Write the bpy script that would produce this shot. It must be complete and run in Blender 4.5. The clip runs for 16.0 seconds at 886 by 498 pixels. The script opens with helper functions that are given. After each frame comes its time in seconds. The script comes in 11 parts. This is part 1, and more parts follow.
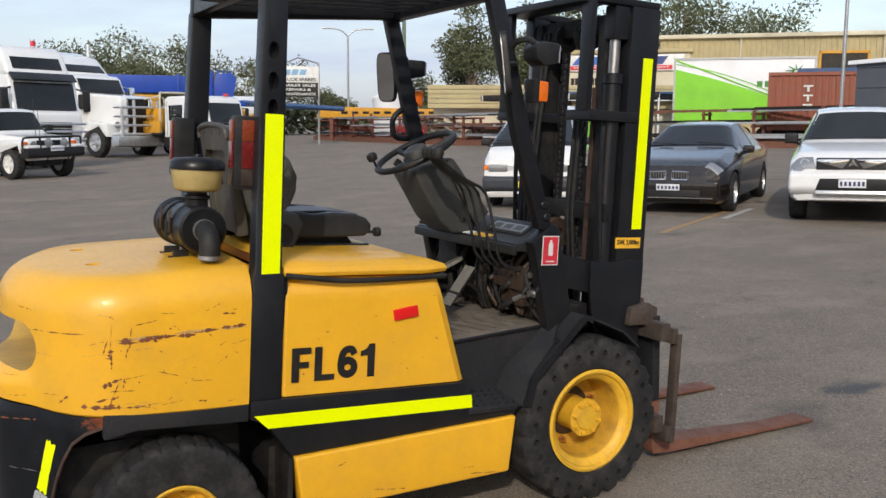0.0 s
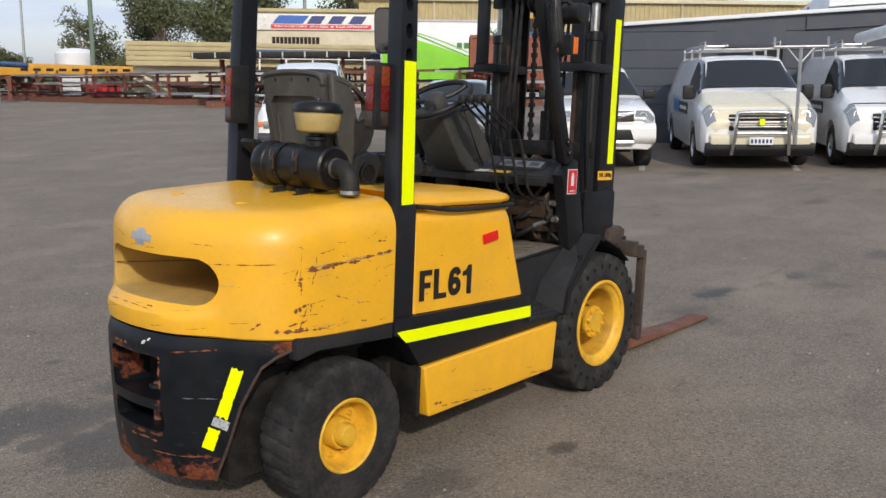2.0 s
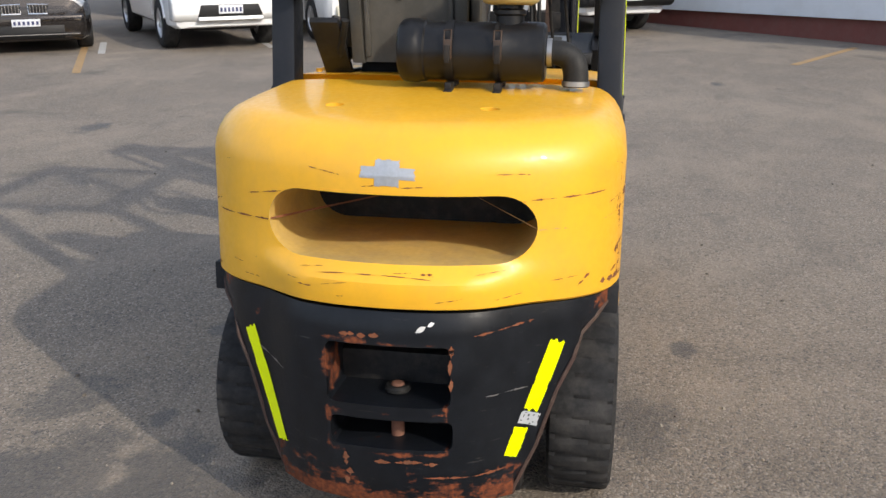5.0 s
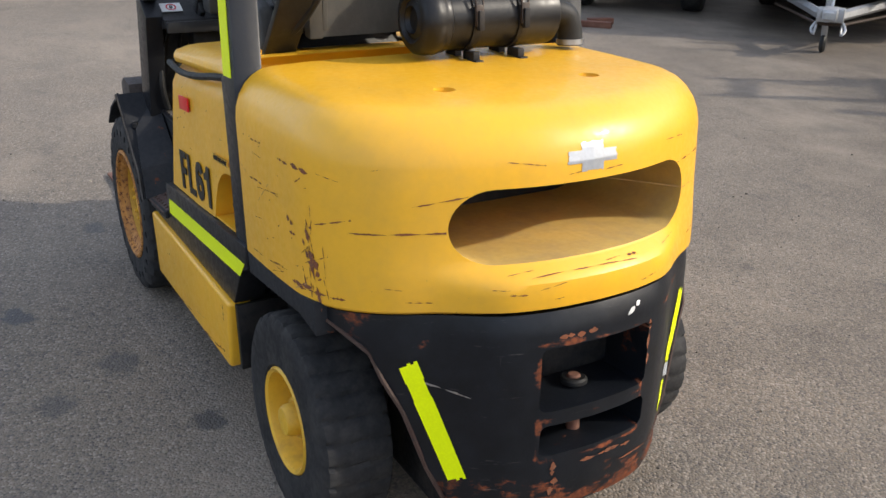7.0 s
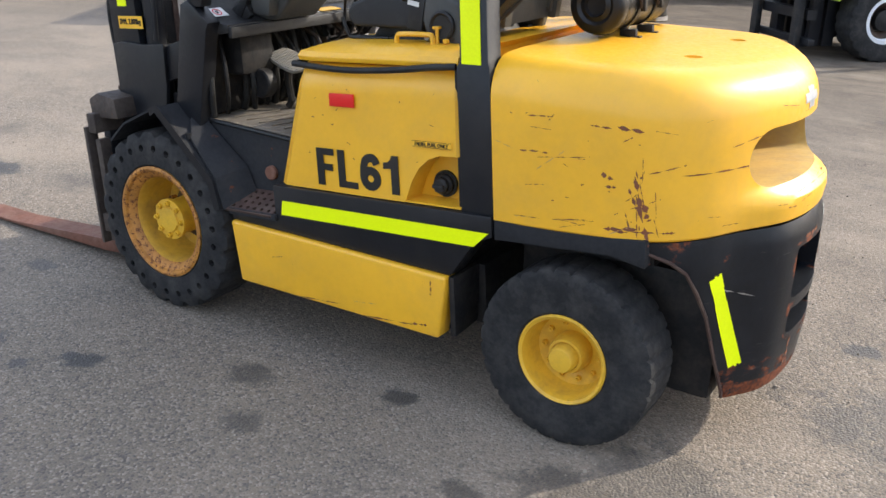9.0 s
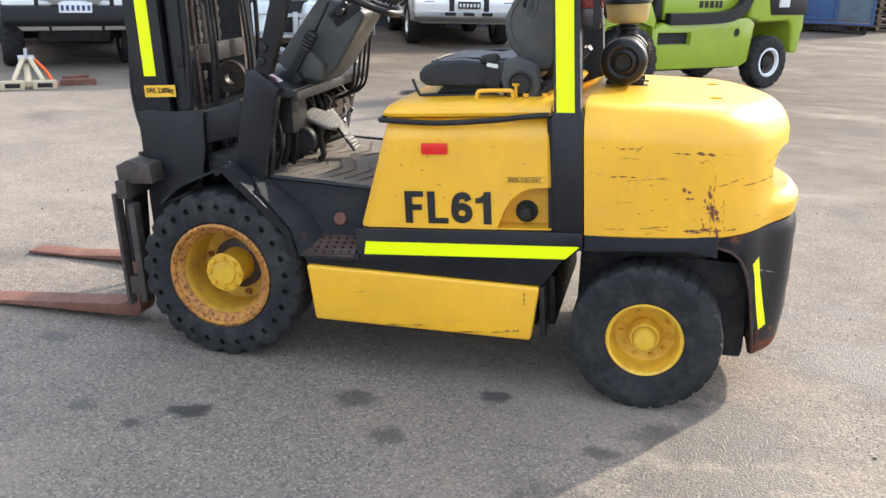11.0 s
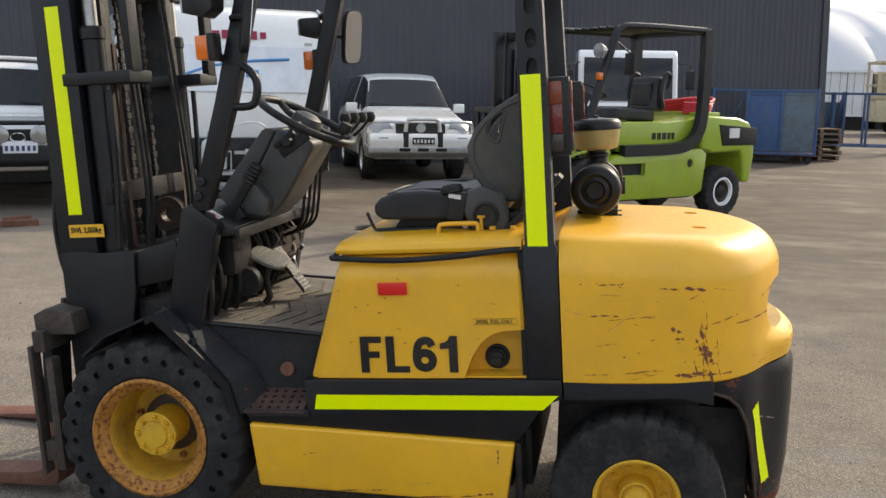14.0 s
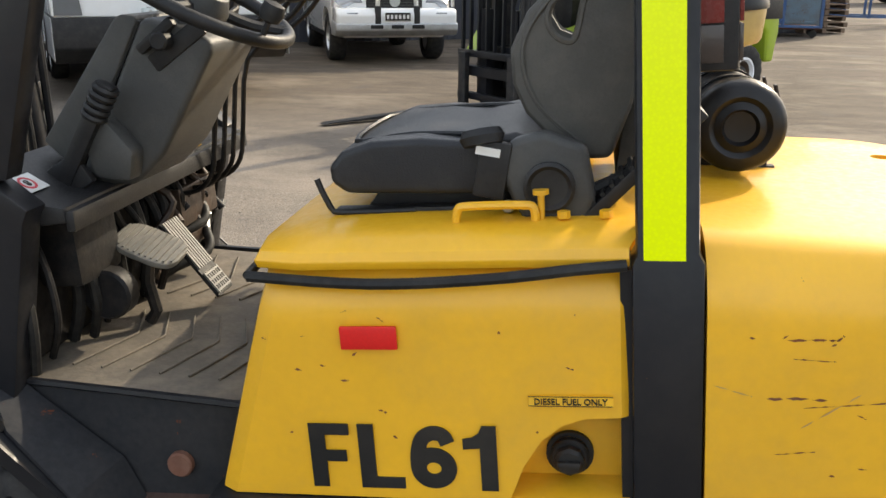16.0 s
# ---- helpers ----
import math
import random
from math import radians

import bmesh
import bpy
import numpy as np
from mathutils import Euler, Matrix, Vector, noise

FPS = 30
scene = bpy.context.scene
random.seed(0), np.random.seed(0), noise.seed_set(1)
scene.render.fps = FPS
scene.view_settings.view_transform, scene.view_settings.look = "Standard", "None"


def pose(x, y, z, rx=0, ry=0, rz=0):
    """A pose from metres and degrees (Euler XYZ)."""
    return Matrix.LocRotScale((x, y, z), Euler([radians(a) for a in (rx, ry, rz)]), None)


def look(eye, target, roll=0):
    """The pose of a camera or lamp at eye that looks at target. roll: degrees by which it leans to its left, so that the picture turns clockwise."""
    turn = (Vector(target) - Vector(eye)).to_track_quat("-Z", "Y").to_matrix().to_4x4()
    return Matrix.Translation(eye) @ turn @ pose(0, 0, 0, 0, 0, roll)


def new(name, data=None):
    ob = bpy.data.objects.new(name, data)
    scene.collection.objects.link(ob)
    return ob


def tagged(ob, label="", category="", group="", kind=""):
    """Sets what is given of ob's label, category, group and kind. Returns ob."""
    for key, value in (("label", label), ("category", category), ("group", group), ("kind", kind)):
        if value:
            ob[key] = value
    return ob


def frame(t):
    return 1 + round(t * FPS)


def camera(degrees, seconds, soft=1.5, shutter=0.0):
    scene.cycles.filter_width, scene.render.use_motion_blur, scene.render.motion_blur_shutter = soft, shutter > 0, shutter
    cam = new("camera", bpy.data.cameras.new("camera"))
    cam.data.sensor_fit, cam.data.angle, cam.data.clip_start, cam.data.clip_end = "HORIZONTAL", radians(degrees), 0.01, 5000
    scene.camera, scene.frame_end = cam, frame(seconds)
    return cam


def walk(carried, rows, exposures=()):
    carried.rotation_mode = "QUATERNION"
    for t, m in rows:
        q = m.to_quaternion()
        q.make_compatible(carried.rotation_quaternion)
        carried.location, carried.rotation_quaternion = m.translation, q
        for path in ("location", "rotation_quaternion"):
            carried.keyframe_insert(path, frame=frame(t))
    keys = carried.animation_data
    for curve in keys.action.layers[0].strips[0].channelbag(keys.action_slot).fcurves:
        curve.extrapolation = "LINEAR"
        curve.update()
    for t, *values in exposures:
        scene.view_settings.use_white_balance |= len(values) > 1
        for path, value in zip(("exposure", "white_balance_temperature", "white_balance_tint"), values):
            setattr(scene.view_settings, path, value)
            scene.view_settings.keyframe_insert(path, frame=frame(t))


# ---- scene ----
cam = camera(51.7, 16.0)

PATH = [
    (0, (-2.313, -3.491, 1.616), (-1.357, -1.758, 1.33), -1.0),
    (0.5, (-2.729, -3.386, 1.643), (-1.557, -1.795, 1.336), -0.6),
    (1, (-3.18, -3.375, 1.652), (-1.888, -1.882, 1.336), -0.5),
    (1.5, (-3.502, -3.163, 1.608), (-2.125, -1.753, 1.268), -0.6),
    (2, (-3.841, -2.92, 1.594), (-2.373, -1.616, 1.214), -0.6),
    (2.5, (-4.099, -2.655, 1.613), (-2.534, -1.482, 1.191), -0.5),
    (3, (-4.167, -2.261, 1.611), (-2.491, -1.267, 1.161), -0.5),
    (3.5, (-4.261, -1.813, 1.593), (-2.503, -0.992, 1.109), -0.5),
    (4, (-4.248, -1.354, 1.553), (-2.443, -0.684, 1.013), -0.4),
    (4.5, (-4.19, -0.904, 1.56), (-2.351, -0.385, 0.967), -0.3),
    (4.7, (-4.181, -0.724, 1.54), (-2.331, -0.276, 0.928), -0.2),
    (6.8, (-3.727, 1.079, 1.549), (-2.054, 0.27, 0.809), 0.9),
    (7, (-3.639, 1.236, 1.565), (-2.029, 0.311, 0.823), 1.0),
    (7.5, (-3.495, 1.659, 1.559), (-2.027, 0.517, 0.823), 1.2),
    (8, (-3.262, 2.037, 1.535), (-1.914, 0.754, 0.804), 1.2),
    (8.5, (-2.979, 2.385, 1.535), (-1.778, 0.96, 0.811), 1.3),
    (8.7, (-2.871, 2.539, 1.54), (-1.74, 1.058, 0.815), 1.3),
    (10.8, (-1.757, 3.714, 1.607), (-1.298, 1.88, 0.952), 1.7),
    (11, (-1.69, 3.784, 1.621), (-1.247, 1.933, 1.005), 1.7),
    (11.5, (-1.61, 3.979, 1.674), (-1.213, 2.075, 1.208), 1.6),
    (12, (-1.585, 4.06, 1.718), (-1.224, 2.114, 1.432), 1.4),
    (12.5, (-1.589, 4.048, 1.75), (-1.25, 2.082, 1.603), 1.3),
    (13, (-1.607, 3.969, 1.713), (-1.278, 2.0, 1.599), 1.2),
    (13.5, (-1.657, 3.719, 1.639), (-1.311, 1.758, 1.451), 1.1),
    (14, (-1.595, 3.432, 1.567), (-1.222, 1.496, 1.235), 1.0),
    (14.5, (-1.48, 3.104, 1.552), (-1.097, 1.192, 1.109), 1.2),
    (15, (-1.458, 2.679, 1.516), (-1.077, 0.78, 1.015), 1.2),
    (15.5, (-1.388, 2.291, 1.493), (-1.017, 0.406, 0.937), 1.2),
    (16, (-1.223, 1.949, 1.533), (-0.919, 0.063, 0.94), 0.6),
]
walk(cam, [(t, look(eye, target, roll)) for t, eye, target, roll in PATH],
     exposures=((0, -0.13, 6950, 10), (1.5, -0.15, 6950, 10), (3.0, 0.17, 6950, 10), (4.7, 0.36, 6950, 10), (7, 0.56, 7000, 10), (8, 0.94, 7000, 10), (8.7, 1.04, 7000, 10),
                (11, 1.45, 7050, 10), (12, 1.40, 7500, 10), (12.5, 0.95, 7500, 10), (13.2, 0.56, 7600, 9), (14, 0.57, 7900, 9), (14.5, 0.95, 8000, 8), (15, 1.08, 8050, 8), (16, 1.03, 8050, 8)))

# ---- light ----
SUN_FROM = Vector((-0.575, -0.818, 0.60)).normalized()
sun_ob = new("sun", bpy.data.lights.new("sun", "SUN"))
sun_ob.data.energy, sun_ob.data.angle, sun_ob.data.color = 2.4, radians(1.0), (1.0, 0.955, 0.88)
sun_ob.matrix_world = Matrix.Translation((0, 0, 30)) @ SUN_FROM.to_track_quat("Z", "Y").to_matrix().to_4x4()

world = bpy.data.worlds.new("sky")
scene.world = world
world.use_nodes = True
wn, wl = world.node_tree.nodes, world.node_tree.links
sky = wn.new("ShaderNodeTexSky")
sky.sky_type, sky.sun_disc = "NISHITA", False
sky.sun_elevation, sky.sun_rotation = math.asin(SUN_FROM.z), math.atan2(SUN_FROM.x, SUN_FROM.y)
sky.air_density, sky.dust_density, sky.ozone_density = 1.0, 2.0, 1.0
geo = wn.new("ShaderNodeTexCoord")
cmap = wn.new("ShaderNodeMapping")
cmap.inputs["Scale"].default_value = (1.6, 1.6, 7.0)
wl.new(geo.outputs["Generated"], cmap.inputs["Vector"])
cloud = wn.new("ShaderNodeTexNoise")
cloud.inputs["Scale"].default_value, cloud.inputs["Detail"].default_value, cloud.inputs["Roughness"].default_value = 1.3, 6, 0.55
wl.new(cmap.outputs["Vector"], cloud.inputs["Vector"])
cramp = wn.new("ShaderNodeMapRange")
cramp.inputs["From Min"].default_value, cramp.inputs["From Max"].default_value = 0.36, 0.62
cramp.inputs["To Min"].default_value, cramp.inputs["To Max"].default_value = 0.25, 0.95
wl.new(cloud.outputs["Fac"], cramp.inputs["Value"])
cmix = wn.new("ShaderNodeMix")
cmix.data_type = "RGBA"
cmix.inputs["B"].default_value = (2.75, 3.25, 4.3, 1)
wl.new(cramp.outputs["Result"], cmix.inputs["Factor"])
wl.new(sky.outputs["Color"], cmix.inputs["A"])
wl.new(cmix.outputs["Result"], wn["Background"].inputs["Color"])
wn["Background"].inputs["Strength"].default_value = 0.235


# ---- materials ----
def links_of(name):
    m = bpy.data.materials.new(name)
    m.use_nodes = True
    return m, m.node_tree.nodes, m.node_tree.links, m.node_tree.nodes["Principled BSDF"]


def rgb(c):
    return (c[0], c[1], c[2], 1)


def noise_node(n, l, vec, scale, detail=4, rough=0.55, stretch=None):
    t = n.new("ShaderNodeTexNoise")
    t.inputs["Scale"].default_value, t.inputs["Detail"].default_value, t.inputs["Roughness"].default_value = scale, detail, rough
    if stretch:
        mp = n.new("ShaderNodeMapping")
        mp.inputs["Scale"].default_value = stretch
        l.new(vec, mp.inputs["Vector"])
        vec = mp.outputs["Vector"]
    l.new(vec, t.inputs["Vector"])
    return t.outputs["Fac"]


def ramp(n, l, fac, lo, hi, a=0.0, b=1.0):
    r = n.new("ShaderNodeMapRange")
    for k, v in (("From Min", lo), ("From Max", hi), ("To Min", a), ("To Max", b)):
        r.inputs[k].default_value = v
    l.new(fac, r.inputs["Value"])
    return r.outputs["Result"]


def mixc(n, l, fac, a, b):
    m = n.new("ShaderNodeMix")
    m.data_type = "RGBA"
    for k, v in (("A", a), ("B", b)):
        if isinstance(v, tuple):
            m.inputs[k].default_value = rgb(v)
        else:
            l.new(v, m.inputs[k])
    if isinstance(fac, float):
        m.inputs["Factor"].default_value = fac
    else:
        l.new(fac, m.inputs["Factor"])
    return m.outputs["Result"]


def maths(n, l, op, a, b=None):
    m = n.new("ShaderNodeMath")
    m.operation = op
    for i, v in enumerate((a, b)):
        if v is None:
            continue
        if isinstance(v, (int, float)):
            m.inputs[i].default_value = v
        else:
            l.new(v, m.inputs[i])
    return m.outputs["Value"]


def surface(name, base, rough=0.6, metal=0.0, dirt=(0.16, 0.13, 0.10), dirty=0.25, scale=3.0, bump=0.1, fine=60.0, vary=0.12,
            chips=0.0, chip=(0.11, 0.035, 0.015), coat=0.0, grain=None, piecewise=0.0):
    """A worn surface: base colour with broad and fine variation, dust, chipped spots and fine relief."""
    m, n, l, p = links_of(name)
    co = n.new("ShaderNodeTexCoord").outputs["Object"]
    big, small = noise_node(n, l, co, scale, 5, 0.6, grain), noise_node(n, l, co, fine, 3, 0.6, grain)
    c = mixc(n, l, ramp(n, l, big, 0.3, 0.7), tuple(v * (1 - vary) for v in base), tuple(min(1, v * (1 + vary)) for v in base))
    c = mixc(n, l, ramp(n, l, small, 0.35, 0.75, 0.0, vary * 1.2), c, tuple(v * 0.55 for v in base))
    if piecewise:
        oi = n.new("ShaderNodeObjectInfo").outputs["Random"]
        c = mixc(n, l, ramp(n, l, oi, 0, 1, 0.0, piecewise), c, tuple(v * 0.4 for v in base))
    if dirty:
        d = noise_node(n, l, co, scale * 1.7, 8, 0.7)
        c = mixc(n, l, ramp(n, l, d, 0.45, 0.75, 0.0, dirty), c, dirt)
    r = ramp(n, l, small, 0.3, 0.7, max(0.03, rough - 0.08), min(1, rough + 0.1))
    if chips:
        k = noise_node(n, l, co, scale * 7, 7, 0.72)
        mask = ramp(n, l, k, 0.74 - chips, 0.755 - chips)
        c = mixc(n, l, mask, c, chip)
        r = maths(n, l, "MAXIMUM", r, maths(n, l, "MULTIPLY", mask, 0.85))
    l.new(c, p.inputs["Base Color"])
    l.new(r, p.inputs["Roughness"])
    p.inputs["Metallic"].default_value, p.inputs["Coat Weight"].default_value = metal, coat
    if max(base) < 0.03:
        p.inputs["Specular IOR Level"].default_value = 0.32
    if bump:
        b = n.new("ShaderNodeBump")
        b.inputs["Strength"].default_value, b.inputs["Distance"].default_value = bump, 0.004
        l.new(small, b.inputs["Height"])
        l.new(b.outputs["Normal"], p.inputs["Normal"])
    return m


def fluoro(name, col, glow=0.0):
    m, n, l, p = links_of(name)
    co = n.new("ShaderNodeTexCoord").outputs["Object"]
    v = n.new("ShaderNodeTexVoronoi")
    v.inputs["Scale"].default_value = 160
    l.new(co, v.inputs["Vector"])
    big = noise_node(n, l, co, 9, 6, 0.7)
    c = mixc(n, l, ramp(n, l, v.outputs["Distance"], 0.2, 0.6, 0.0, 0.16), col, tuple(x * 0.7 for x in col))
    c = mixc(n, l, ramp(n, l, big, 0.68, 0.8, 0.0, 0.6), c, (0.2, 0.2, 0.16))
    l.new(c, p.inputs["Base Color"])
    p.inputs["Roughness"].default_value = 0.35
    if glow:
        l.new(c, p.inputs["Emission Color"])
        p.inputs["Emission Strength"].default_value = glow
    return m


YEL = surface("yellow_paint", (0.82, 0.421, 0.021), 0.40, dirty=0.26, scale=2.6, bump=0.06, vary=0.07, chips=0.03, chip=(0.12, 0.05, 0.02), coat=0.16, dirt=(0.40, 0.25, 0.08))
YEL_RIM = surface("yellow_rim_paint", (0.74, 0.42, 0.03), 0.5, dirty=0.55, scale=7, bump=0.12, vary=0.1, chips=0.05, dirt=(0.28, 0.15, 0.04))
# front rim barrel: grime, plus the dish's shade put into a browner yellow
BARREL = surface("grimy_shaded_yellow_barrel", (0.58, 0.32, 0.028), 0.6, dirty=0.75, scale=6, bump=0.15, vary=0.15, chips=0.04, dirt=(0.20, 0.11, 0.035))
RUSTY_EDGE = surface("rust_and_yellow", (0.46, 0.19, 0.03), 0.6, dirty=0.8, scale=9, bump=0.3, vary=0.3, chips=0.2, chip=(0.13, 0.045, 0.014), dirt=(0.24, 0.085, 0.02))
BLK = surface("black_paint", (0.010, 0.011, 0.014), 0.36, dirty=0.25, scale=3, bump=0.08, vary=0.2, dirt=(0.05, 0.045, 0.04), chips=0.03, chip=(0.1, 0.05, 0.03))
BLK_RUST = surface("black_paint_rusting", (0.015, 0.016, 0.019), 0.72, dirty=0.4, scale=2.6, bump=0.15, vary=0.2, dirt=(0.05, 0.045, 0.04), chips=0.085, chip=(0.12, 0.035, 0.015))
DARK = surface("greasy_dark_steel", (0.012, 0.012, 0.013), 0.55, metal=0.2, dirty=0.55, scale=8, bump=0.25, dirt=(0.068, 0.056, 0.045))
GREASE = surface("brown_grease", (0.035, 0.022, 0.015), 0.5, dirty=0.5, scale=9, bump=0.3, dirt=(0.1, 0.05, 0.025))
RUST_STEP = surface("rusty_black_step", (0.060, 0.030, 0.022), 0.75, dirty=0.6, scale=9, bump=0.25, vary=0.35, chips=0.1, chip=(0.02, 0.02, 0.022), dirt=(0.10, 0.075, 0.055))
CARR = surface("brown_worn_steel", (0.050, 0.036, 0.029), 0.7, dirty=0.6, scale=9, bump=0.25, vary=0.3, chips=0.1, chip=(0.13, 0.05, 0.025), dirt=(0.11, 0.085, 0.065))
LOAD_PLATE = surface("faded_load_plate", (0.17, 0.19, 0.215), 0.4, metal=0.3, dirty=0.45, scale=14, bump=0.03, dirt=(0.09, 0.08, 0.07))
AIRBLK = surface("glossy_black_plastic", (0.007, 0.007, 0.008), 0.36, dirty=0.2, scale=9, bump=0.08, dirt=(0.045, 0.042, 0.038))
SILVER = surface("silver_residue", (0.50, 0.52, 0.55), 0.4, metal=0.55, dirty=0.3, scale=20, bump=0.05)
RUST = surface("rusted_steel", (0.155, 0.06, 0.036), 0.8, dirty=0.55, scale=5, bump=0.3, vary=0.25, dirt=(0.22, 0.13, 0.09))
RUBBER = surface("tyre_rubber", (0.017, 0.017, 0.018), 0.8, dirty=0.5, scale=7, bump=0.35, dirt=(0.085, 0.078, 0.07), vary=0.3)
SEAL = surface("black_rubber", (0.012, 0.012, 0.012), 0.6, dirty=0.3, scale=9, bump=0.2, dirt=(0.09, 0.085, 0.075))
VINYL = surface("dusty_grey_vinyl", (0.018, 0.019, 0.022), 0.42, dirty=0.45, scale=4, bump=0.2, fine=240, dirt=(0.068, 0.066, 0.062))
PLASTIC = surface("faded_grey_plastic", (0.040, 0.041, 0.040), 0.5, dirty=0.5, scale=5, bump=0.18, fine=300, dirt=(0.095, 0.09, 0.08))
PLASTIC_D = surface("dark_plastic", (0.014, 0.014, 0.015), 0.45, dirty=0.3, scale=6, bump=0.15, fine=200, dirt=(0.085, 0.08, 0.072))
MATT = surface("dusty_rubber_mat", (0.115, 0.098, 0.078), 0.85, dirty=0.75, scale=5, bump=0.3, dirt=(0.25, 0.205, 0.155))
STEEL = surface("worn_steel", (0.42, 0.42, 0.42), 0.38, metal=0.9, dirty=0.4, scale=8, bump=0.1)
CHROME = surface("chrome", (0.75, 0.76, 0.78), 0.1, metal=1.0, dirty=0.08, scale=5, bump=0.0)
ALU = surface("aluminium", (0.62, 0.63, 0.64), 0.36, metal=0.85, dirty=0.2, scale=5, bump=0.06)
TAPE = fluoro("fluoro_yellow_tape", (0.86, 1.0, 0.0))
TAPE_DIRTY = fluoro("silver_tape_torn", (0.4, 0.42, 0.44))
RED_REFL = fluoro("red_reflector", (0.72, 0.012, 0.012))
AMBER = surface("amber_lens", (0.8, 0.16, 0.01), 0.2, dirty=0.15, bump=0.0, coat=0.5)
RED_LENS = surface("red_lens", (0.15, 0.008, 0.008), 0.25, dirty=0.2, bump=0.0, coat=0.4)
CLEAR_LENS = surface("clear_lens", (0.30, 0.31, 0.32), 0.14, metal=0.5, dirty=0.1, bump=0.0, coat=1.0)
BOWL = surface("yellowed_plastic_bowl", (0.46, 0.36, 0.15), 0.35, dirty=0.45, scale=6, bump=0.05, dirt=(0.24, 0.16, 0.06))
DECAL_Y = surface("yellow_decal", (0.86, 0.47, 0.03), 0.45, dirty=0.25, bump=0.0)
DECAL_W = surface("white_decal", (0.72, 0.72, 0.70), 0.45, dirty=0.3, bump=0.0)
DECAL_R = surface("red_decal", (0.62, 0.03, 0.05), 0.45, dirty=0.2, bump=0.0)
DECAL_K = surface("black_decal", (0.012, 0.012, 0.012), 0.5, dirty=0.15, bump=0.0)
SCAR = surface("rust_scrape", (0.20, 0.062, 0.024), 0.85, dirty=0.4, scale=30, bump=0.3, vary=0.4)
SCAR_Y = surface("primer_scrape", (0.55, 0.33, 0.12), 0.7, dirty=0.4, scale=30, bump=0.1, vary=0.3)
GALV = surface("galvanised_steel", (0.42, 0.43, 0.44), 0.45, metal=0.7, dirty=0.3, scale=6, bump=0.1)
WHITE = surface("white_car_paint", (0.75, 0.755, 0.75), 0.22, dirty=0.12, scale=2, bump=0.0, vary=0.02, coat=0.8, dirt=(0.4, 0.37, 0.32))
CREAM = surface("cream_car_paint", (0.66, 0.61, 0.46), 0.25, dirty=0.12, scale=2, bump=0.0, vary=0.03, coat=0.8, dirt=(0.4, 0.35, 0.25))
BRONZE = surface("bronze_metallic_paint", (0.022, 0.018, 0.017), 0.25, metal=0.55, dirty=0.08, scale=2, bump=0.0, coat=1.0)
BUMPER = surface("black_bumper", (0.010, 0.010, 0.011), 0.5, dirty=0.1, scale=4, bump=0.1, dirt=(0.05, 0.048, 0.045))
NAVY_GREY = surface("blue_grey_plastic", (0.030, 0.035, 0.046), 0.5, dirty=0.2, scale=4, bump=0.05)
MIRROR = surface("mirror_glass", (0.7, 0.72, 0.74), 0.05, metal=1.0, dirty=0.25, bump=0.0)
LIME = surface("lime_green_paint", (0.29, 0.40, 0.028), 0.35, dirty=0.3, scale=2.2, bump=0.05, vary=0.08, chips=0.02, chip=(0.4, 0.42, 0.3), coat=0.3, dirt=(0.2, 0.2, 0.07))
WOOD = surface("weathered_timber", (0.20, 0.13, 0.085), 0.85, dirty=0.5, scale=4, bump=0.3, grain=(1, 8, 8), piecewise=0.35)

PEDAL = surface("worn_pedal_rubber", (0.17, 0.165, 0.15), 0.6, dirty=0.5, scale=9, bump=0.15, dirt=(0.28, 0.25, 0.2))
SHELL_GREY = surface("olive_grey_plastic", (0.058, 0.056, 0.050), 0.55, dirty=0.5, scale=5, bump=0.15, fine=300, dirt=(0.13, 0.118, 0.10))
AMBER_OLD = surface("dirty_amber_lens", (0.24, 0.04, 0.012), 0.3, dirty=0.4, scale=9, bump=0.0, coat=0.3, dirt=(0.12, 0.06, 0.03))
SMOKE_LENS = surface("browned_reverse_lens", (0.035, 0.022, 0.018), 0.35, dirty=0.4, scale=9, bump=0.0, coat=0.3)


def mixf(n, l, a, b):
    return maths(n, l, "MULTIPLY", maths(n, l, "ADD", a, b), 0.5)


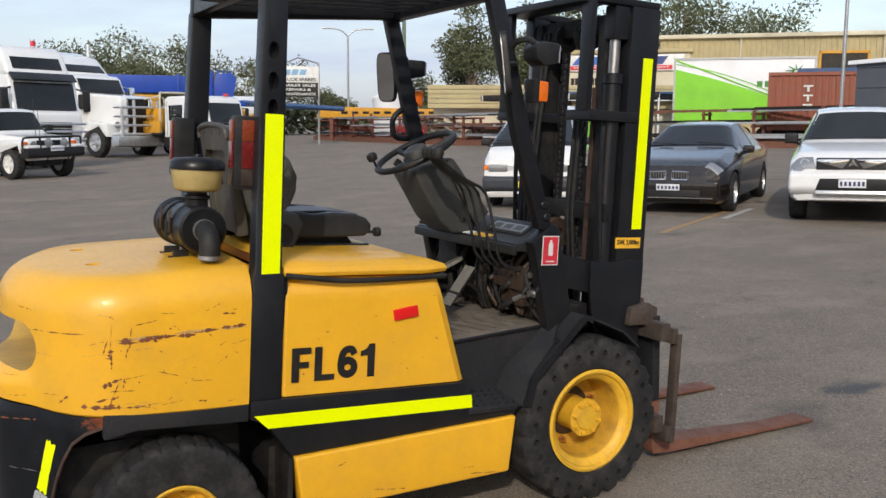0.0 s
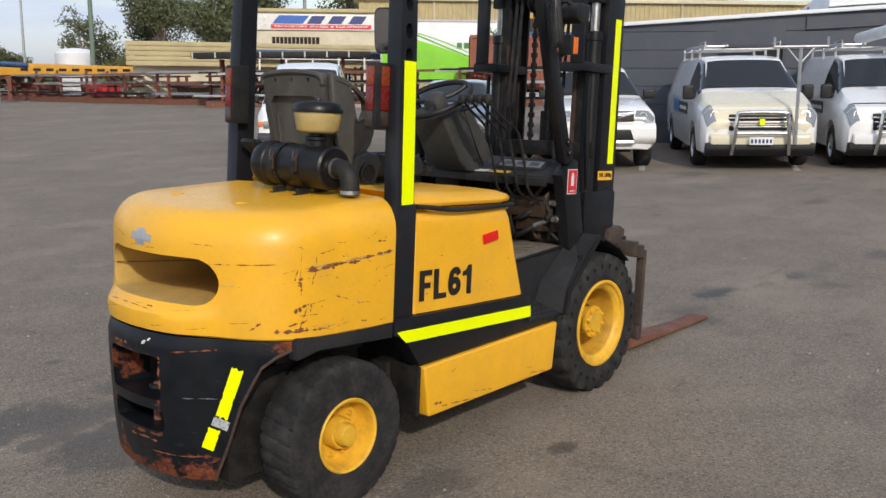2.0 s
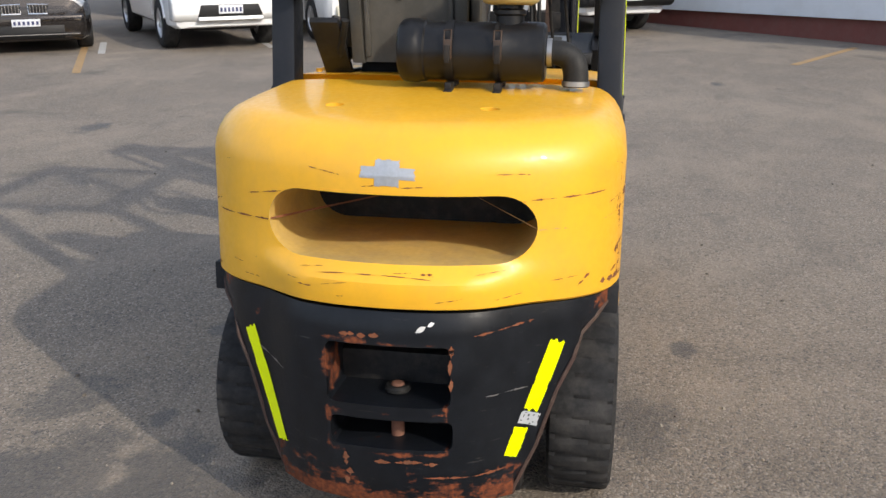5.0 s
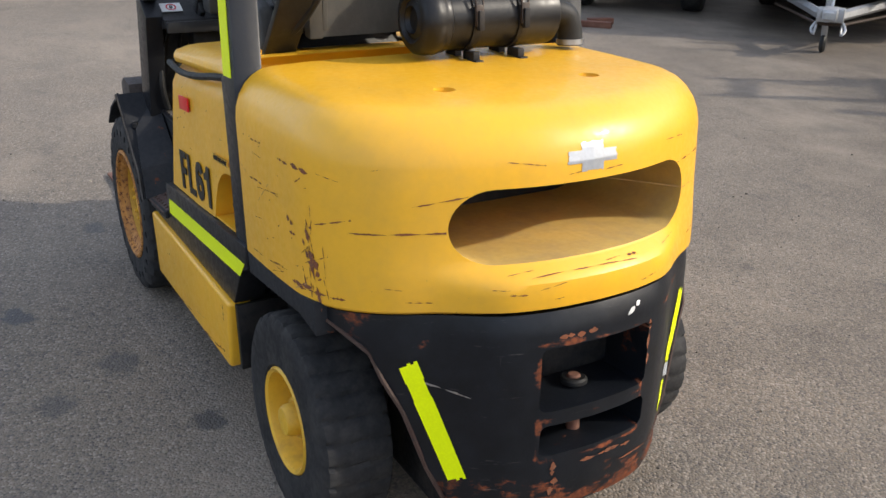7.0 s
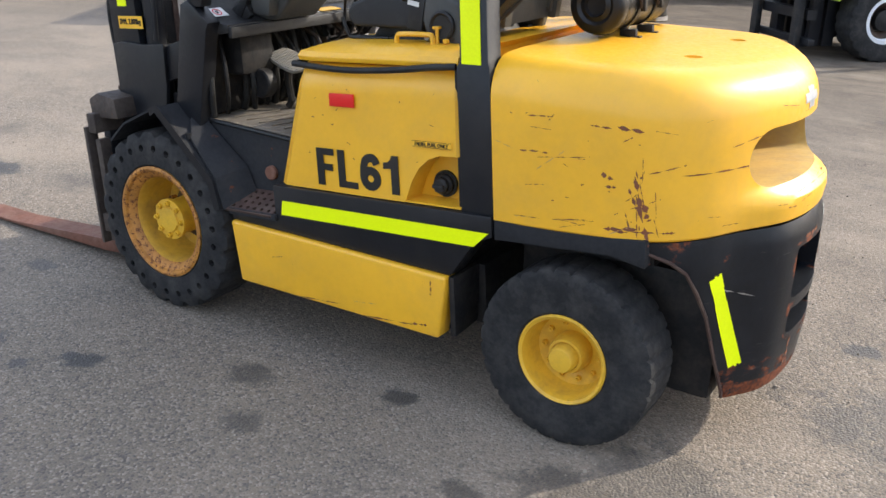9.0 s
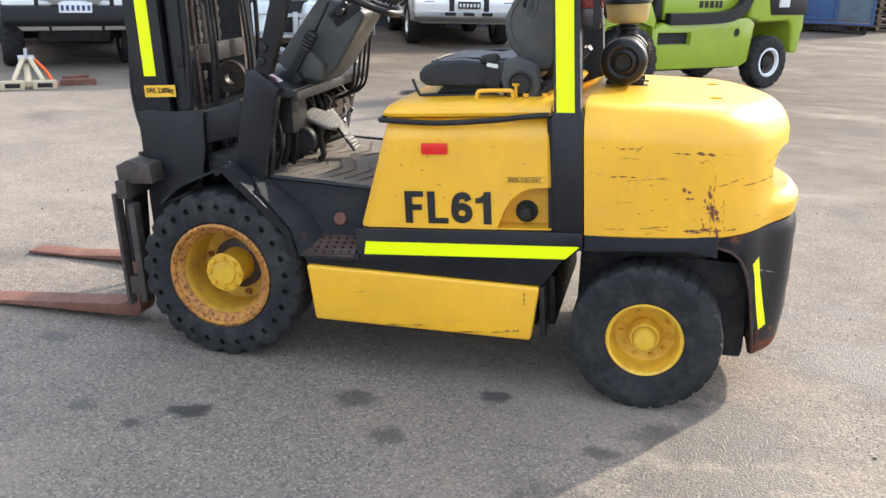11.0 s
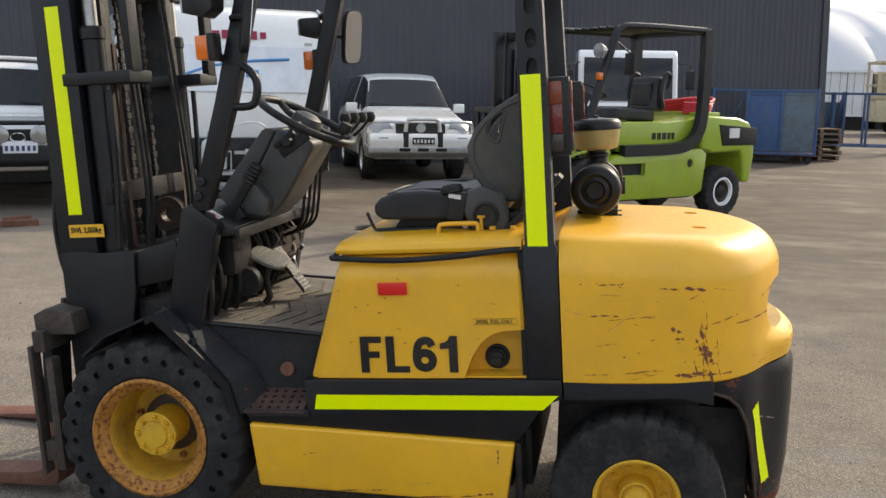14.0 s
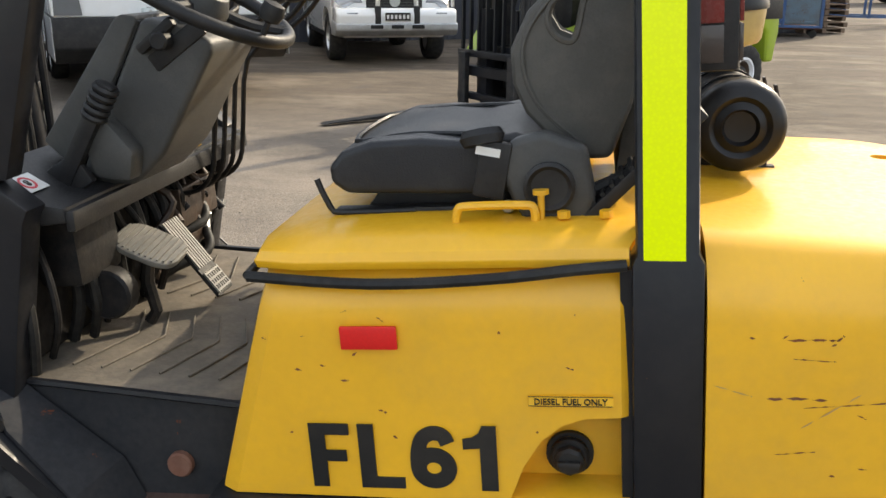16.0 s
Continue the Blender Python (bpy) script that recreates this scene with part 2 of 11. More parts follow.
def casting_paint():
    """Black gloss on cast iron, rusting along the pocket rims and the bottom, with pale scuffs."""
    m, n, l, p = links_of("scuffed_black_casting")
    co = n.new("ShaderNodeTexCoord").outputs["Object"]
    sep = n.new("ShaderNodeSeparateXYZ")
    l.new(co, sep.inputs[0])
    y, z = sep.outputs["Y"], sep.outputs["Z"]
    big, fine = noise_node(n, l, co, 11, 9, 0.72), noise_node(n, l, co, 70, 4, 0.6)
    c = mixc(n, l, ramp(n, l, big, 0.3, 0.7), (0.0045, 0.0055, 0.0075), (0.010, 0.012, 0.016))
    # worn rims: the distance to the outline of the two pockets
    dy = maths(n, l, "SUBTRACT", maths(n, l, "ABSOLUTE", y), 0.15)
    dz = maths(n, l, "SUBTRACT", maths(n, l, "ABSOLUTE", maths(n, l, "SUBTRACT", z, 0.312)), 0.148)
    rim = ramp(n, l, maths(n, l, "ABSOLUTE", maths(n, l, "MAXIMUM", dy, dz)), 0.0, 0.022, 0.15, 0.0)
    bar = ramp(n, l, maths(n, l, "ABSOLUTE", maths(n, l, "SUBTRACT", z, 0.275)), 0.0, 0.025, 0.115, 0.0)
    bar = maths(n, l, "MULTIPLY", bar, ramp(n, l, maths(n, l, "ABSOLUTE", y), 0.14, 0.2, 1.0, 0.0))
    outside = ramp(n, l, sep.outputs["X"], -2.16, -2.12, 1.0, 0.0)
    rim, bar = maths(n, l, "MULTIPLY", rim, outside), maths(n, l, "MULTIPLY", bar, outside)
    foot = ramp(n, l, z, 0.02, 0.17, 0.22, 0.0)
    ear = maths(n, l, "MULTIPLY", ramp(n, l, z, 0.42, 0.53, 0.0, 0.125), ramp(n, l, maths(n, l, "ABSOLUTE", y), 0.36, 0.5))
    wear = maths(n, l, "MAXIMUM", maths(n, l, "MAXIMUM", rim, bar), maths(n, l, "MAXIMUM", foot, ear))
    streaky = noise_node(n, l, co, 7, 8, 0.7, (2.5, 0.8, 3.5))
    rust = ramp(n, l, maths(n, l, "ADD", mixf(n, l, big, streaky), wear), 0.64, 0.69)
    c = mixc(n, l, rust, c, mixc(n, l, ramp(n, l, fine, 0.35, 0.65), (0.21, 0.058, 0.022), (0.085, 0.026, 0.014)))
    across, down = noise_node(n, l, co, 5, 9, 0.7, (4, 1.2, 22)), noise_node(n, l, co, 5, 9, 0.7, (4, 20, 1.5))
    scuff = maths(n, l, "MAXIMUM", ramp(n, l, across, 0.63, 0.74, 0.0, 0.42), ramp(n, l, down, 0.69, 0.78, 0.0, 0.22))
    c = mixc(n, l, scuff, c, (0.20, 0.185, 0.17))
    l.new(c, p.inputs["Base Color"])
    l.new(maths(n, l, "ADD", ramp(n, l, big, 0.3, 0.7, 0.30, 0.45), maths(n, l, "MULTIPLY", rust, 0.4)), p.inputs["Roughness"])
    b = n.new("ShaderNodeBump")
    p.inputs["Specular IOR Level"].default_value = 0.28
    b.inputs["Strength"].default_value, b.inputs["Distance"].default_value = 0.22, 0.004
    l.new(maths(n, l, "ADD", big, maths(n, l, "MULTIPLY", fine, 0.3)), b.inputs["Height"])
    l.new(b.outputs["Normal"], p.inputs["Normal"])
    return m


CASTING = casting_paint()
DUSTY_YEL = surface("dusty_yellow_paint", (0.56, 0.37, 0.10), 0.75, dirty=0.45, scale=5, bump=0.1, vary=0.12, dirt=(0.24, 0.19, 0.13))


# ---- mesh helpers ----
def merged(*bms):
    out = bmesh.new()
    for b in bms:
        me = bpy.data.meshes.new("tmp")
        b.to_mesh(me)
        out.from_mesh(me)
        bpy.data.meshes.remove(me)
        b.free()
    return out


def moved(bm, m):
    bm.transform(m)
    return bm


def bevelled(bm, width, seg=2, angle=30):
    if width > 0:
        es = [e for e in bm.edges if len(e.link_faces) == 2 and e.calc_face_angle(0) > radians(angle)]
        bmesh.ops.bevel(bm, geom=es, offset=width, segments=seg, profile=0.6, affect="EDGES", clamp_overlap=True)
    return bm


def box(sx, sy, sz, c=(0, 0, 0), bev=0.0, seg=2, turn=(0, 0, 0)):
    bm = bmesh.new()
    bmesh.ops.create_cube(bm, size=1)
    bm.transform(Matrix.Diagonal((sx, sy, sz, 1)))
    bevelled(bm, bev, seg)
    bm.transform(pose(*c, *turn))
    return bm


def span(x0, x1, y0, y1, z0, z1, bev=0.0, seg=2):
    return box(abs(x1 - x0), abs(y1 - y0), abs(z1 - z0), ((x0 + x1) / 2, (y0 + y1) / 2, (z0 + z1) / 2), bev, seg)


def prism(pts, axis, a, b, bev=0.0, seg=2):
    """A flat outline given in the two other axes, drawn out from a to b along axis."""
    bm = bmesh.new()
    put = {"y": lambda p, h: (p[0], h, p[1]), "x": lambda p, h: (h, p[0], p[1]), "z": lambda p, h: (p[0], p[1], h)}[axis]
    lo, hi = ([bm.verts.new(put(p, h)) for p in pts] for h in (a, b))
    bm.faces.new(lo), bm.faces.new(list(reversed(hi)))
    for i in range(len(pts)):
        j = (i + 1) % len(pts)
        bm.faces.new((lo[j], lo[i], hi[i], hi[j]))
    bmesh.ops.recalc_face_normals(bm, faces=bm.faces)
    return bevelled(bm, bev, seg)


AX = {"x": Matrix.Rotation(radians(90), 4, "Y"), "y": Matrix.Rotation(radians(-90), 4, "X"), "z": Matrix.Identity(4)}


def lathe(profile, axis="z", c=(0, 0, 0), seg=32, closed=False):
    """A turned shape: rows of (radius, height along axis). Height runs towards +axis."""
    bm = bmesh.new()
    rings = []
    for r, h in profile:
        if r < 1e-5:
            rings.append([bm.verts.new((0, 0, h))])
        else:
            rings.append([bm.verts.new((r * math.cos(2 * math.pi * i / seg), r * math.sin(2 * math.pi * i / seg), h)) for i in range(seg)])
    pairs = list(zip(rings, rings[1:])) + ([(rings[-1], rings[0])] if closed else [])
    for a, b in pairs:
        for i in range(seg):
            j = (i + 1) % seg
            if len(a) == 1 and len(b) > 1:
                bm.faces.new((a[0], b[j], b[i]))
            elif len(b) == 1 and len(a) > 1:
                bm.faces.new((a[i], a[j], b[0]))
            elif len(a) > 1:
                bm.faces.new((a[i], a[j], b[j], b[i]))
    if not closed:
        for ring, flip in ((rings[0], True), (rings[-1], False)):
            if len(ring) > 2:
                bm.faces.new(list(reversed(ring)) if flip else ring)
    bmesh.ops.recalc_face_normals(bm, faces=bm.faces)
    bm.transform(Matrix.Translation(c) @ AX[axis])
    return bm


def cyl(r, h, axis="z", c=(0, 0, 0), seg=20, bev=0.0):
    b = min(bev, r * 0.4, h * 0.4)
    prof = [(r, -h / 2), (r, h / 2)] if b <= 0 else [(r - b, -h / 2), (r, -h / 2 + b), (r, h / 2 - b), (r - b, h / 2)]
    return lathe(prof, axis, c, seg)


def curve_pts(pts, n=6, closed=False):
    """Points smoothed by a Catmull-Rom curve."""
    ps = [Vector(p) for p in pts]
    out = []
    m = len(ps)
    for i in range(m if closed else m - 1):
        if closed:
            p0, p1, p2, p3 = ps[i - 1], ps[i], ps[(i + 1) % m], ps[(i + 2) % m]
        else:
            p0, p1, p2, p3 = ps[max(i - 1, 0)], ps[i], ps[i + 1], ps[min(i + 2, m - 1)]
        for k in range(n):
            t = k / n
            out.append(0.5 * ((2 * p1) + (p2 - p0) * t + (2 * p0 - 5 * p1 + 4 * p2 - p3) * t * t + (3 * p1 - p0 - 3 * p2 + p3) * t ** 3))
    if not closed:
        out.append(ps[-1])
    return out


def tube(pts, r, seg=8, smooth=0, closed=False, r_end=None):
    """A round bar along points; smooth: steps per span of a curve through them."""
    ps = curve_pts(pts, smooth, closed) if smooth else [Vector(p) for p in pts]
    bm = bmesh.new()
    n = len(ps)
    rings, up = [], None
    for i, p in enumerate(ps):
        d = (ps[(i + 1) % n] - ps[i - 1]) if closed else (ps[min(i + 1, n - 1)] - ps[max(i - 1, 0)])
        d.normalize()
        if up is None:
            up = d.orthogonal()
        up = (up - d * up.dot(d)).normalized()
        side = d.cross(up)
        rr = r if r_end is None else r + (r_end - r) * i / (n - 1)
        rings.append([bm.verts.new(p + rr * (math.cos(2 * math.pi * k / seg) * up + math.sin(2 * math.pi * k / seg) * side)) for k in range(seg)])
    for a, b in zip(rings, rings[1:] + (rings[:1] if closed else [])):
        for k in range(seg):
            bm.faces.new((a[k], a[(k + 1) % seg], b[(k + 1) % seg], b[k]))
    if not closed:
        bm.faces.new(list(reversed(rings[0]))), bm.faces.new(rings[-1])
    bmesh.ops.recalc_face_normals(bm, faces=bm.faces)
    return bm


def strip(pts, width, thick, axis="y"):
    """A folded flat bar: points (x, z), drawn across y from width[0] to width[1], thick downwards along its normal."""
    ps = [Vector((p[0], 0, p[1])) for p in pts]
    bm = bmesh.new()
    rows = []
    for i, p in enumerate(ps):
        d = (ps[min(i + 1, len(ps) - 1)] - ps[max(i - 1, 0)]).normalized()
        nrm = Vector((-d.z, 0, d.x))
        if nrm.z < 0:
            nrm = -nrm
        lo = p - nrm * thick
        rows.append([bm.verts.new((q.x, w, q.z)) for q, w in ((p, width[0]), (p, width[1]), (lo, width[1]), (lo, width[0]))])
    for a, b in zip(rows, rows[1:]):
        for k in range(4):
            bm.faces.new((a[k], a[(k + 1) % 4], b[(k + 1) % 4], b[k]))
    bm.faces.new(rows[0]), bm.faces.new(list(reversed(rows[-1])))
    bmesh.ops.recalc_face_normals(bm, faces=bm.faces)
    return bm


def mesh_of(name, bm, material, smooth=40):
    if smooth:
        for f in bm.faces:
            f.smooth = True
        for e in bm.edges:
            e.smooth = len(e.link_faces) == 2 and e.calc_face_angle(0) < radians(smooth)
    me = bpy.data.meshes.new(name)
    bm.to_mesh(me)
    bm.free()
    me.materials.append(material)
    return me


def part(name, bm, material, parent, label="", m=None, smooth=40):
    ob = new(name, mesh_of(name, bm, material, smooth))
    ob.parent = parent
    if m is not None:
        ob.matrix_local = m
    if label:
        ob["label"] = label
    return ob


def thing(name, m, label, category, group="", kind=""):
    ob = new(name)
    ob.empty_display_size = 0.2
    ob.matrix_basis = m
    return tagged(ob, label, category, group, kind)


def single(name, bm, material, m, label, category, group="", kind="", smooth=40):
    ob = new(name, mesh_of(name, bm, material, smooth))
    ob.matrix_basis = m
    return tagged(ob, label, category, group, kind)


def cut(bm, cutter):
    """bm less cutter, by a boolean worked out once."""
    a, b = (bpy.data.meshes.new("tmp") for _ in range(2))
    bm.to_mesh(a), cutter.to_mesh(b)
    bm.free(), cutter.free()
    oa, ob = new("tmp_a", a), new("tmp_b", b)
    mod = oa.modifiers.new("cut", "BOOLEAN")
    mod.operation, mod.object, mod.solver = "DIFFERENCE", ob, "EXACT"
    got = bpy.data.meshes.new_from_object(oa.evaluated_get(bpy.context.evaluated_depsgraph_get()))
    out = bmesh.new()
    out.from_mesh(got)
    for o in (oa, ob):
        bpy.data.objects.remove(o)
    for me in (a, b, got):
        bpy.data.meshes.remove(me)
    return out


def letters(text, height, bold=0.0, squeeze=1.0, deep=0.0015, align="LEFT"):
    """Raised lettering in the x-z plane, read from -y, with its lower left corner (or middle) at the origin."""
    cu = bpy.data.curves.new("tmp_text", "FONT")
    cu.body, cu.size, cu.offset, cu.extrude, cu.align_x, cu.resolution_u = text, height / 0.70, bold, deep, align, 3
    ob = new("tmp_text", cu)
    me = bpy.data.meshes.new_from_object(ob.evaluated_get(bpy.context.evaluated_depsgraph_get()))
    bm = bmesh.new()
    bm.from_mesh(me)
    bpy.data.objects.remove(ob), bpy.data.curves.remove(cu), bpy.data.meshes.remove(me)
    bm.transform(Matrix.Rotation(radians(90), 4, "X") @ Matrix.Diagonal((squeeze, 1, 1, 1)))
    return bm


def fitted(text, x0, x1, z0, z1, bold=0.0, deep=0.0015):
    """Lettering stretched into the box x0..x1, z0..z1."""
    bm = letters(text, 1.0, bold, 1.0, 0.01)
    xs, zs = [v.co.x for v in bm.verts], [v.co.z for v in bm.verts]
    s = Matrix.Diagonal(((x1 - x0) / (max(xs) - min(xs)), deep / 0.01, (z1 - z0) / (max(zs) - min(zs)), 1))
    bm.transform(Matrix.Translation((x0, 0, z0)) @ s @ Matrix.Translation((-min(xs), 0, -min(zs))))
    return bm


def mirrored(bm):
    bm.transform(Matrix.Diagonal((1, -1, 1, 1)))
    bmesh.ops.reverse_faces(bm, faces=bm.faces)
    return bm


def asphalt():
    m, n, l, p = links_of("worn_asphalt")
    co = n.new("ShaderNodeTexCoord").outputs["Object"]
    sep = n.new("ShaderNodeSeparateXYZ")
    l.new(co, sep.inputs[0])
    x, y = sep.outputs["X"], sep.outputs["Y"]
    broad, mid = noise_node(n, l, co, 0.25, 6, 0.6), noise_node(n, l, co, 1.6, 7, 0.65)
    c = mixc(n, l, ramp(n, l, broad, 0.3, 0.7), (0.163, 0.131, 0.100), (0.252, 0.203, 0.154))
    c = mixc(n, l, ramp(n, l, mid, 0.35, 0.7, 0.0, 0.45), c, (0.092, 0.082, 0.073))
    st = n.new("ShaderNodeTexVoronoi")
    st.inputs["Scale"].default_value = 125
    l.new(co, st.inputs["Vector"])
    stone = n.new("ShaderNodeSeparateColor")
    l.new(st.outputs["Color"], stone.inputs[0])
    c = mixc(n, l, ramp(n, l, stone.outputs[0], 0.60, 0.95, 0.0, 0.7), c, (0.33, 0.28, 0.225))
    c = mixc(n, l, ramp(n, l, stone.outputs[1], 0.60, 0.95, 0.0, 0.66), c, (0.052, 0.050, 0.048))
    # dusty dirt beyond the sealed part, past the green forklift
    edge = maths(n, l, "ADD", maths(n, l, "MULTIPLY", x, -0.55), maths(n, l, "MULTIPLY", y, -0.83))
    edge = maths(n, l, "ADD", edge, maths(n, l, "MULTIPLY", mid, 5.0))
    dirt = ramp(n, l, edge, 3.6, 9.5)
    tyre = noise_node(n, l, co, 1.9, 10, 0.78, (0.7, 1.5, 1))
    c = mixc(n, l, dirt, c, mixc(n, l, ramp(n, l, tyre, 0.35, 0.68), (0.122, 0.092, 0.065), (0.050, 0.038, 0.027)))
    # pale dust trodden into the seal, and faint curved wheel tracks
    dusty = noise_node(n, l, co, 0.55, 8, 0.68, (1.0, 1.6, 1))
    c = mixc(n, l, ramp(n, l, dusty, 0.5, 0.68, 0.0, 0.55), c, (0.29, 0.235, 0.18))
    streak = noise_node(n, l, co, 1.1, 8, 0.72, (0.9, 2.0, 1))
    c = mixc(n, l, ramp(n, l, streak, 0.57, 0.68, 0.0, 0.45), c, (0.085, 0.075, 0.066))
    # oil stains and damp spots
    wob = noise_node(n, l, co, 9, 8, 0.75)
    spots = ((-0.12, 1.08, 0.12, 0.6, 0.9), (-1.16, 0.64, 0.085, 0.7, 0.75), (0.04, 1.22, 0.05, 1, 0.7), (-2.1, 1.25, 0.42, 0.8, 0.6), (-0.67, 0.81, 0.13, 0.7, 0.6), (-0.86, 1.05, 0.09, 0.8, 0.55),
             (-1.5, 1.35, 0.25, 0.8, 0.45), (0.77, 0.65, 0.10, 0.7, 0.6), (-2.7, -0.1, 0.55, 0.6, 0.55), (2.3, -0.1, 0.30, 0.45, 0.8), (-1.95, 1.1, 0.35, 0.7, 0.5),
             (3.2, -0.35, 0.2, 0.5, 0.6), (-2.35, -0.62, 0.09, 0.8, 0.85), (4.5, -0.6, 0.3, 0.5, 0.5), (-2.62, -0.75, 0.22, 0.7, 0.4), (-0.74, -0.84, 0.10, 0.7, 0.6), (3.1, 3.86, 0.3, 0.5, 0.6),
             (2.4, 1.9, 0.3, 0.5, 0.5), (-1.6, 2.05, 0.08, 0.7, 0.6), (-2.4, 1.75, 0.07, 0.8, 0.7), (0.9, 1.2, 0.3, 0.6, 0.4), (-3.0, 0.9, 0.05, 1, 0.7), (6.6, -1.77, 0.2, 0.4, 0.7), (7.4, 1.0, 0.4, 0.4, 0.5), (-1.95, 0.80, 0.34, 0.6, 0.6), (-1.59, 0.95, 0.08, 0.7, 0.6), (-2.05, 1.05, 0.2, 0.8, 0.5), (0.29, 1.15, 0.07, 0.8, 0.6), (-1.4, -0.66, 0.3, 0.5, 0.4), (-2.05, 0.62, 0.30, 0.8, 0.5), (-2.2, 0.95, 0.16, 0.7, 0.5))
    acc = None
    for sx, sy, r, flat, k in spots:
        dx, dy = maths(n, l, "SUBTRACT", x, sx), maths(n, l, "MULTIPLY", maths(n, l, "SUBTRACT", y, sy), 1 / flat)
        d = maths(n, l, "SQRT", maths(n, l, "ADD", maths(n, l, "MULTIPLY", dx, dx), maths(n, l, "MULTIPLY", dy, dy)))
        d = maths(n, l, "ADD", maths(n, l, "DIVIDE", d, r), maths(n, l, "MULTIPLY", wob, 2.7))
        f = ramp(n, l, d, 1.9, 2.22, k, 0.0)
        acc = f if acc is None else maths(n, l, "MAXIMUM", acc, f)
    c = mixc(n, l, acc, c, (0.03, 0.028, 0.026))
    drip = noise_node(n, l, co, 3.1, 5, 0.6)
    c = mixc(n, l, ramp(n, l, drip, 0.655, 0.71, 0.0, 0.42), c, (0.06, 0.055, 0.05))
    blot = noise_node(n, l, co, 0.9, 3, 0.5)
    c = mixc(n, l, ramp(n, l, blot, 0.63, 0.72, 0.0, 0.5), c, (0.06, 0.056, 0.052))
    l.new(c, p.inputs["Base Color"])
    l.new(ramp(n, l, acc, 0, 0.8, 0.92, 0.55), p.inputs["Roughness"])
    b = n.new("ShaderNodeBump")
    b.inputs["Strength"].default_value, b.inputs["Distance"].default_value = 0.6, 0.006
    h = maths(n, l, "SUBTRACT", maths(n, l, "MULTIPLY", mid, 0.6), st.outputs["Distance"])
    l.new(h, b.inputs["Height"])
    l.new(b.outputs["Normal"], p.inputs["Normal"])
    return m


ASPHALT = asphalt()
g = bmesh.new()
for x0, x1 in ((-900, -60), (-60, 60), (60, 900)):
    for y0, y1 in ((-900, -60), (-60, 90), (90, 900)):
        g.faces.new([g.verts.new((x, y, 0)) for x, y in ((x0, y0), (x1, y0), (x1, y1), (x0, y1))])
bmesh.ops.remove_doubles(g, verts=g.verts, dist=0.001)
single("ground", g, ASPHALT, pose(0, 0, 0), "worn grey asphalt yard with oil stains and dusty dirt", "ground", kind="structure", smooth=0)


# loose grit on the yard round the forklift
GRIT, gn, gl, gp = links_of("loose_grit")
geo = gn.new("ShaderNodeNewGeometry")
gl.new(mixc(gn, gl, ramp(gn, gl, geo.outputs["Random Per Island"], 0.0, 1.0), (0.10, 0.085, 0.07), (0.36, 0.31, 0.25)), gp.inputs["Base Color"])
gp.inputs["Roughness"].default_value = 0.9
rnd = random.Random(41)
gv, gf = [], []
for k in range(2600):
    a, d = rnd.uniform(0, 2 * math.pi), 0.9 + 3.2 * rnd.random() ** 0.8
    x, y = -0.3 + 1.25 * d * math.cos(a), 0.2 + d * math.sin(a)
    r = rnd.uniform(0.002, 0.005) if rnd.random() < 0.9 else rnd.uniform(0.005, 0.010)
    o, t0 = len(gv), rnd.uniform(0, 6.28)
    for i in range(5):
        q = r * rnd.uniform(0.75, 1.2)
        gv.append((x + q * math.cos(t0 + 1.2566 * i), y + q * math.sin(t0 + 1.2566 * i), -0.0005))
    for i in range(5):
        q = r * rnd.uniform(0.45, 0.8)
        gv.append((x + q * math.cos(t0 + 1.2566 * i), y + q * math.sin(t0 + 1.2566 * i), r * rnd.uniform(0.6, 1.1)))
    gf += [tuple(o + 5 + i for i in range(5))] + [(o + i, o + (i + 1) % 5, o + 5 + (i + 1) % 5, o + 5 + i) for i in range(5)]
grit_mesh = bpy.data.meshes.new("loose_grit")
grit_mesh.from_pydata(gv, [], gf)
grit_mesh.materials.append(GRIT)
grit = new("loose_grit", grit_mesh)
tagged(grit, "loose pale grit and pebbles scattered on the asphalt", "grit", kind="stuff")


# ---- the yellow forklift ----
B = Matrix.Translation((0, 0.018, 0)) @ Matrix.Rotation(radians(4.4), 4, "Y")
fl = thing("forklift", pose(0, 0, 0), "worn yellow and black diesel forklift with lowered rusty forks on asphalt", "forklift")
rng = random.Random(7)

# counterweight outline, from the side to the middle of the rear: (x, y)
HALF = [(-1.493, 0.552), (-1.62, 0.556), (-1.78, 0.556), (-1.89, 0.551), (-1.955, 0.532), (-2.01, 0.495), (-2.06, 0.435), (-2.105, 0.345), (-2.145, 0.23), (-2.172, 0.115), (-2.18, 0.0)]


def ring_at(inset, out=0.0, nose=0.0):
    """The outline round the rear, drawn in by inset; out: the rear pushed back; nose: its middle alone."""
    half = [Vector((p.x, p.y)) for p in curve_pts([(a, b, 0) for a, b in HALF], 4)]
    pts = half + [Vector((p.x, -p.y)) for p in reversed(half[:-1])]
    res = []
    for i, p in enumerate(pts):
        d = pts[min(i + 1, len(pts) - 1)] - pts[max(i - 1, 0)]
        nrm = Vector((-d.y, d.x)).normalized()
        if i in (0, len(pts) - 1):
            nrm = Vector((0, -1 if p.y > 0 else 1))
        if nrm.dot(Vector((-1.7, 0)) - p) < 0:
            nrm = -nrm
        w = max(0.0, min(1.0, (-1.9 - p.x) / 0.28))
        k = max(0.0, min(1.0, (0.37 - abs(p.y)) / 0.17))
        q = p + nrm * inset * (1 - 0.04 * w) - Vector((out * w + nose * k * k * (3 - 2 * k), 0))
        res.append(Vector((min(q.x, -1.493), q.y)))
    return res


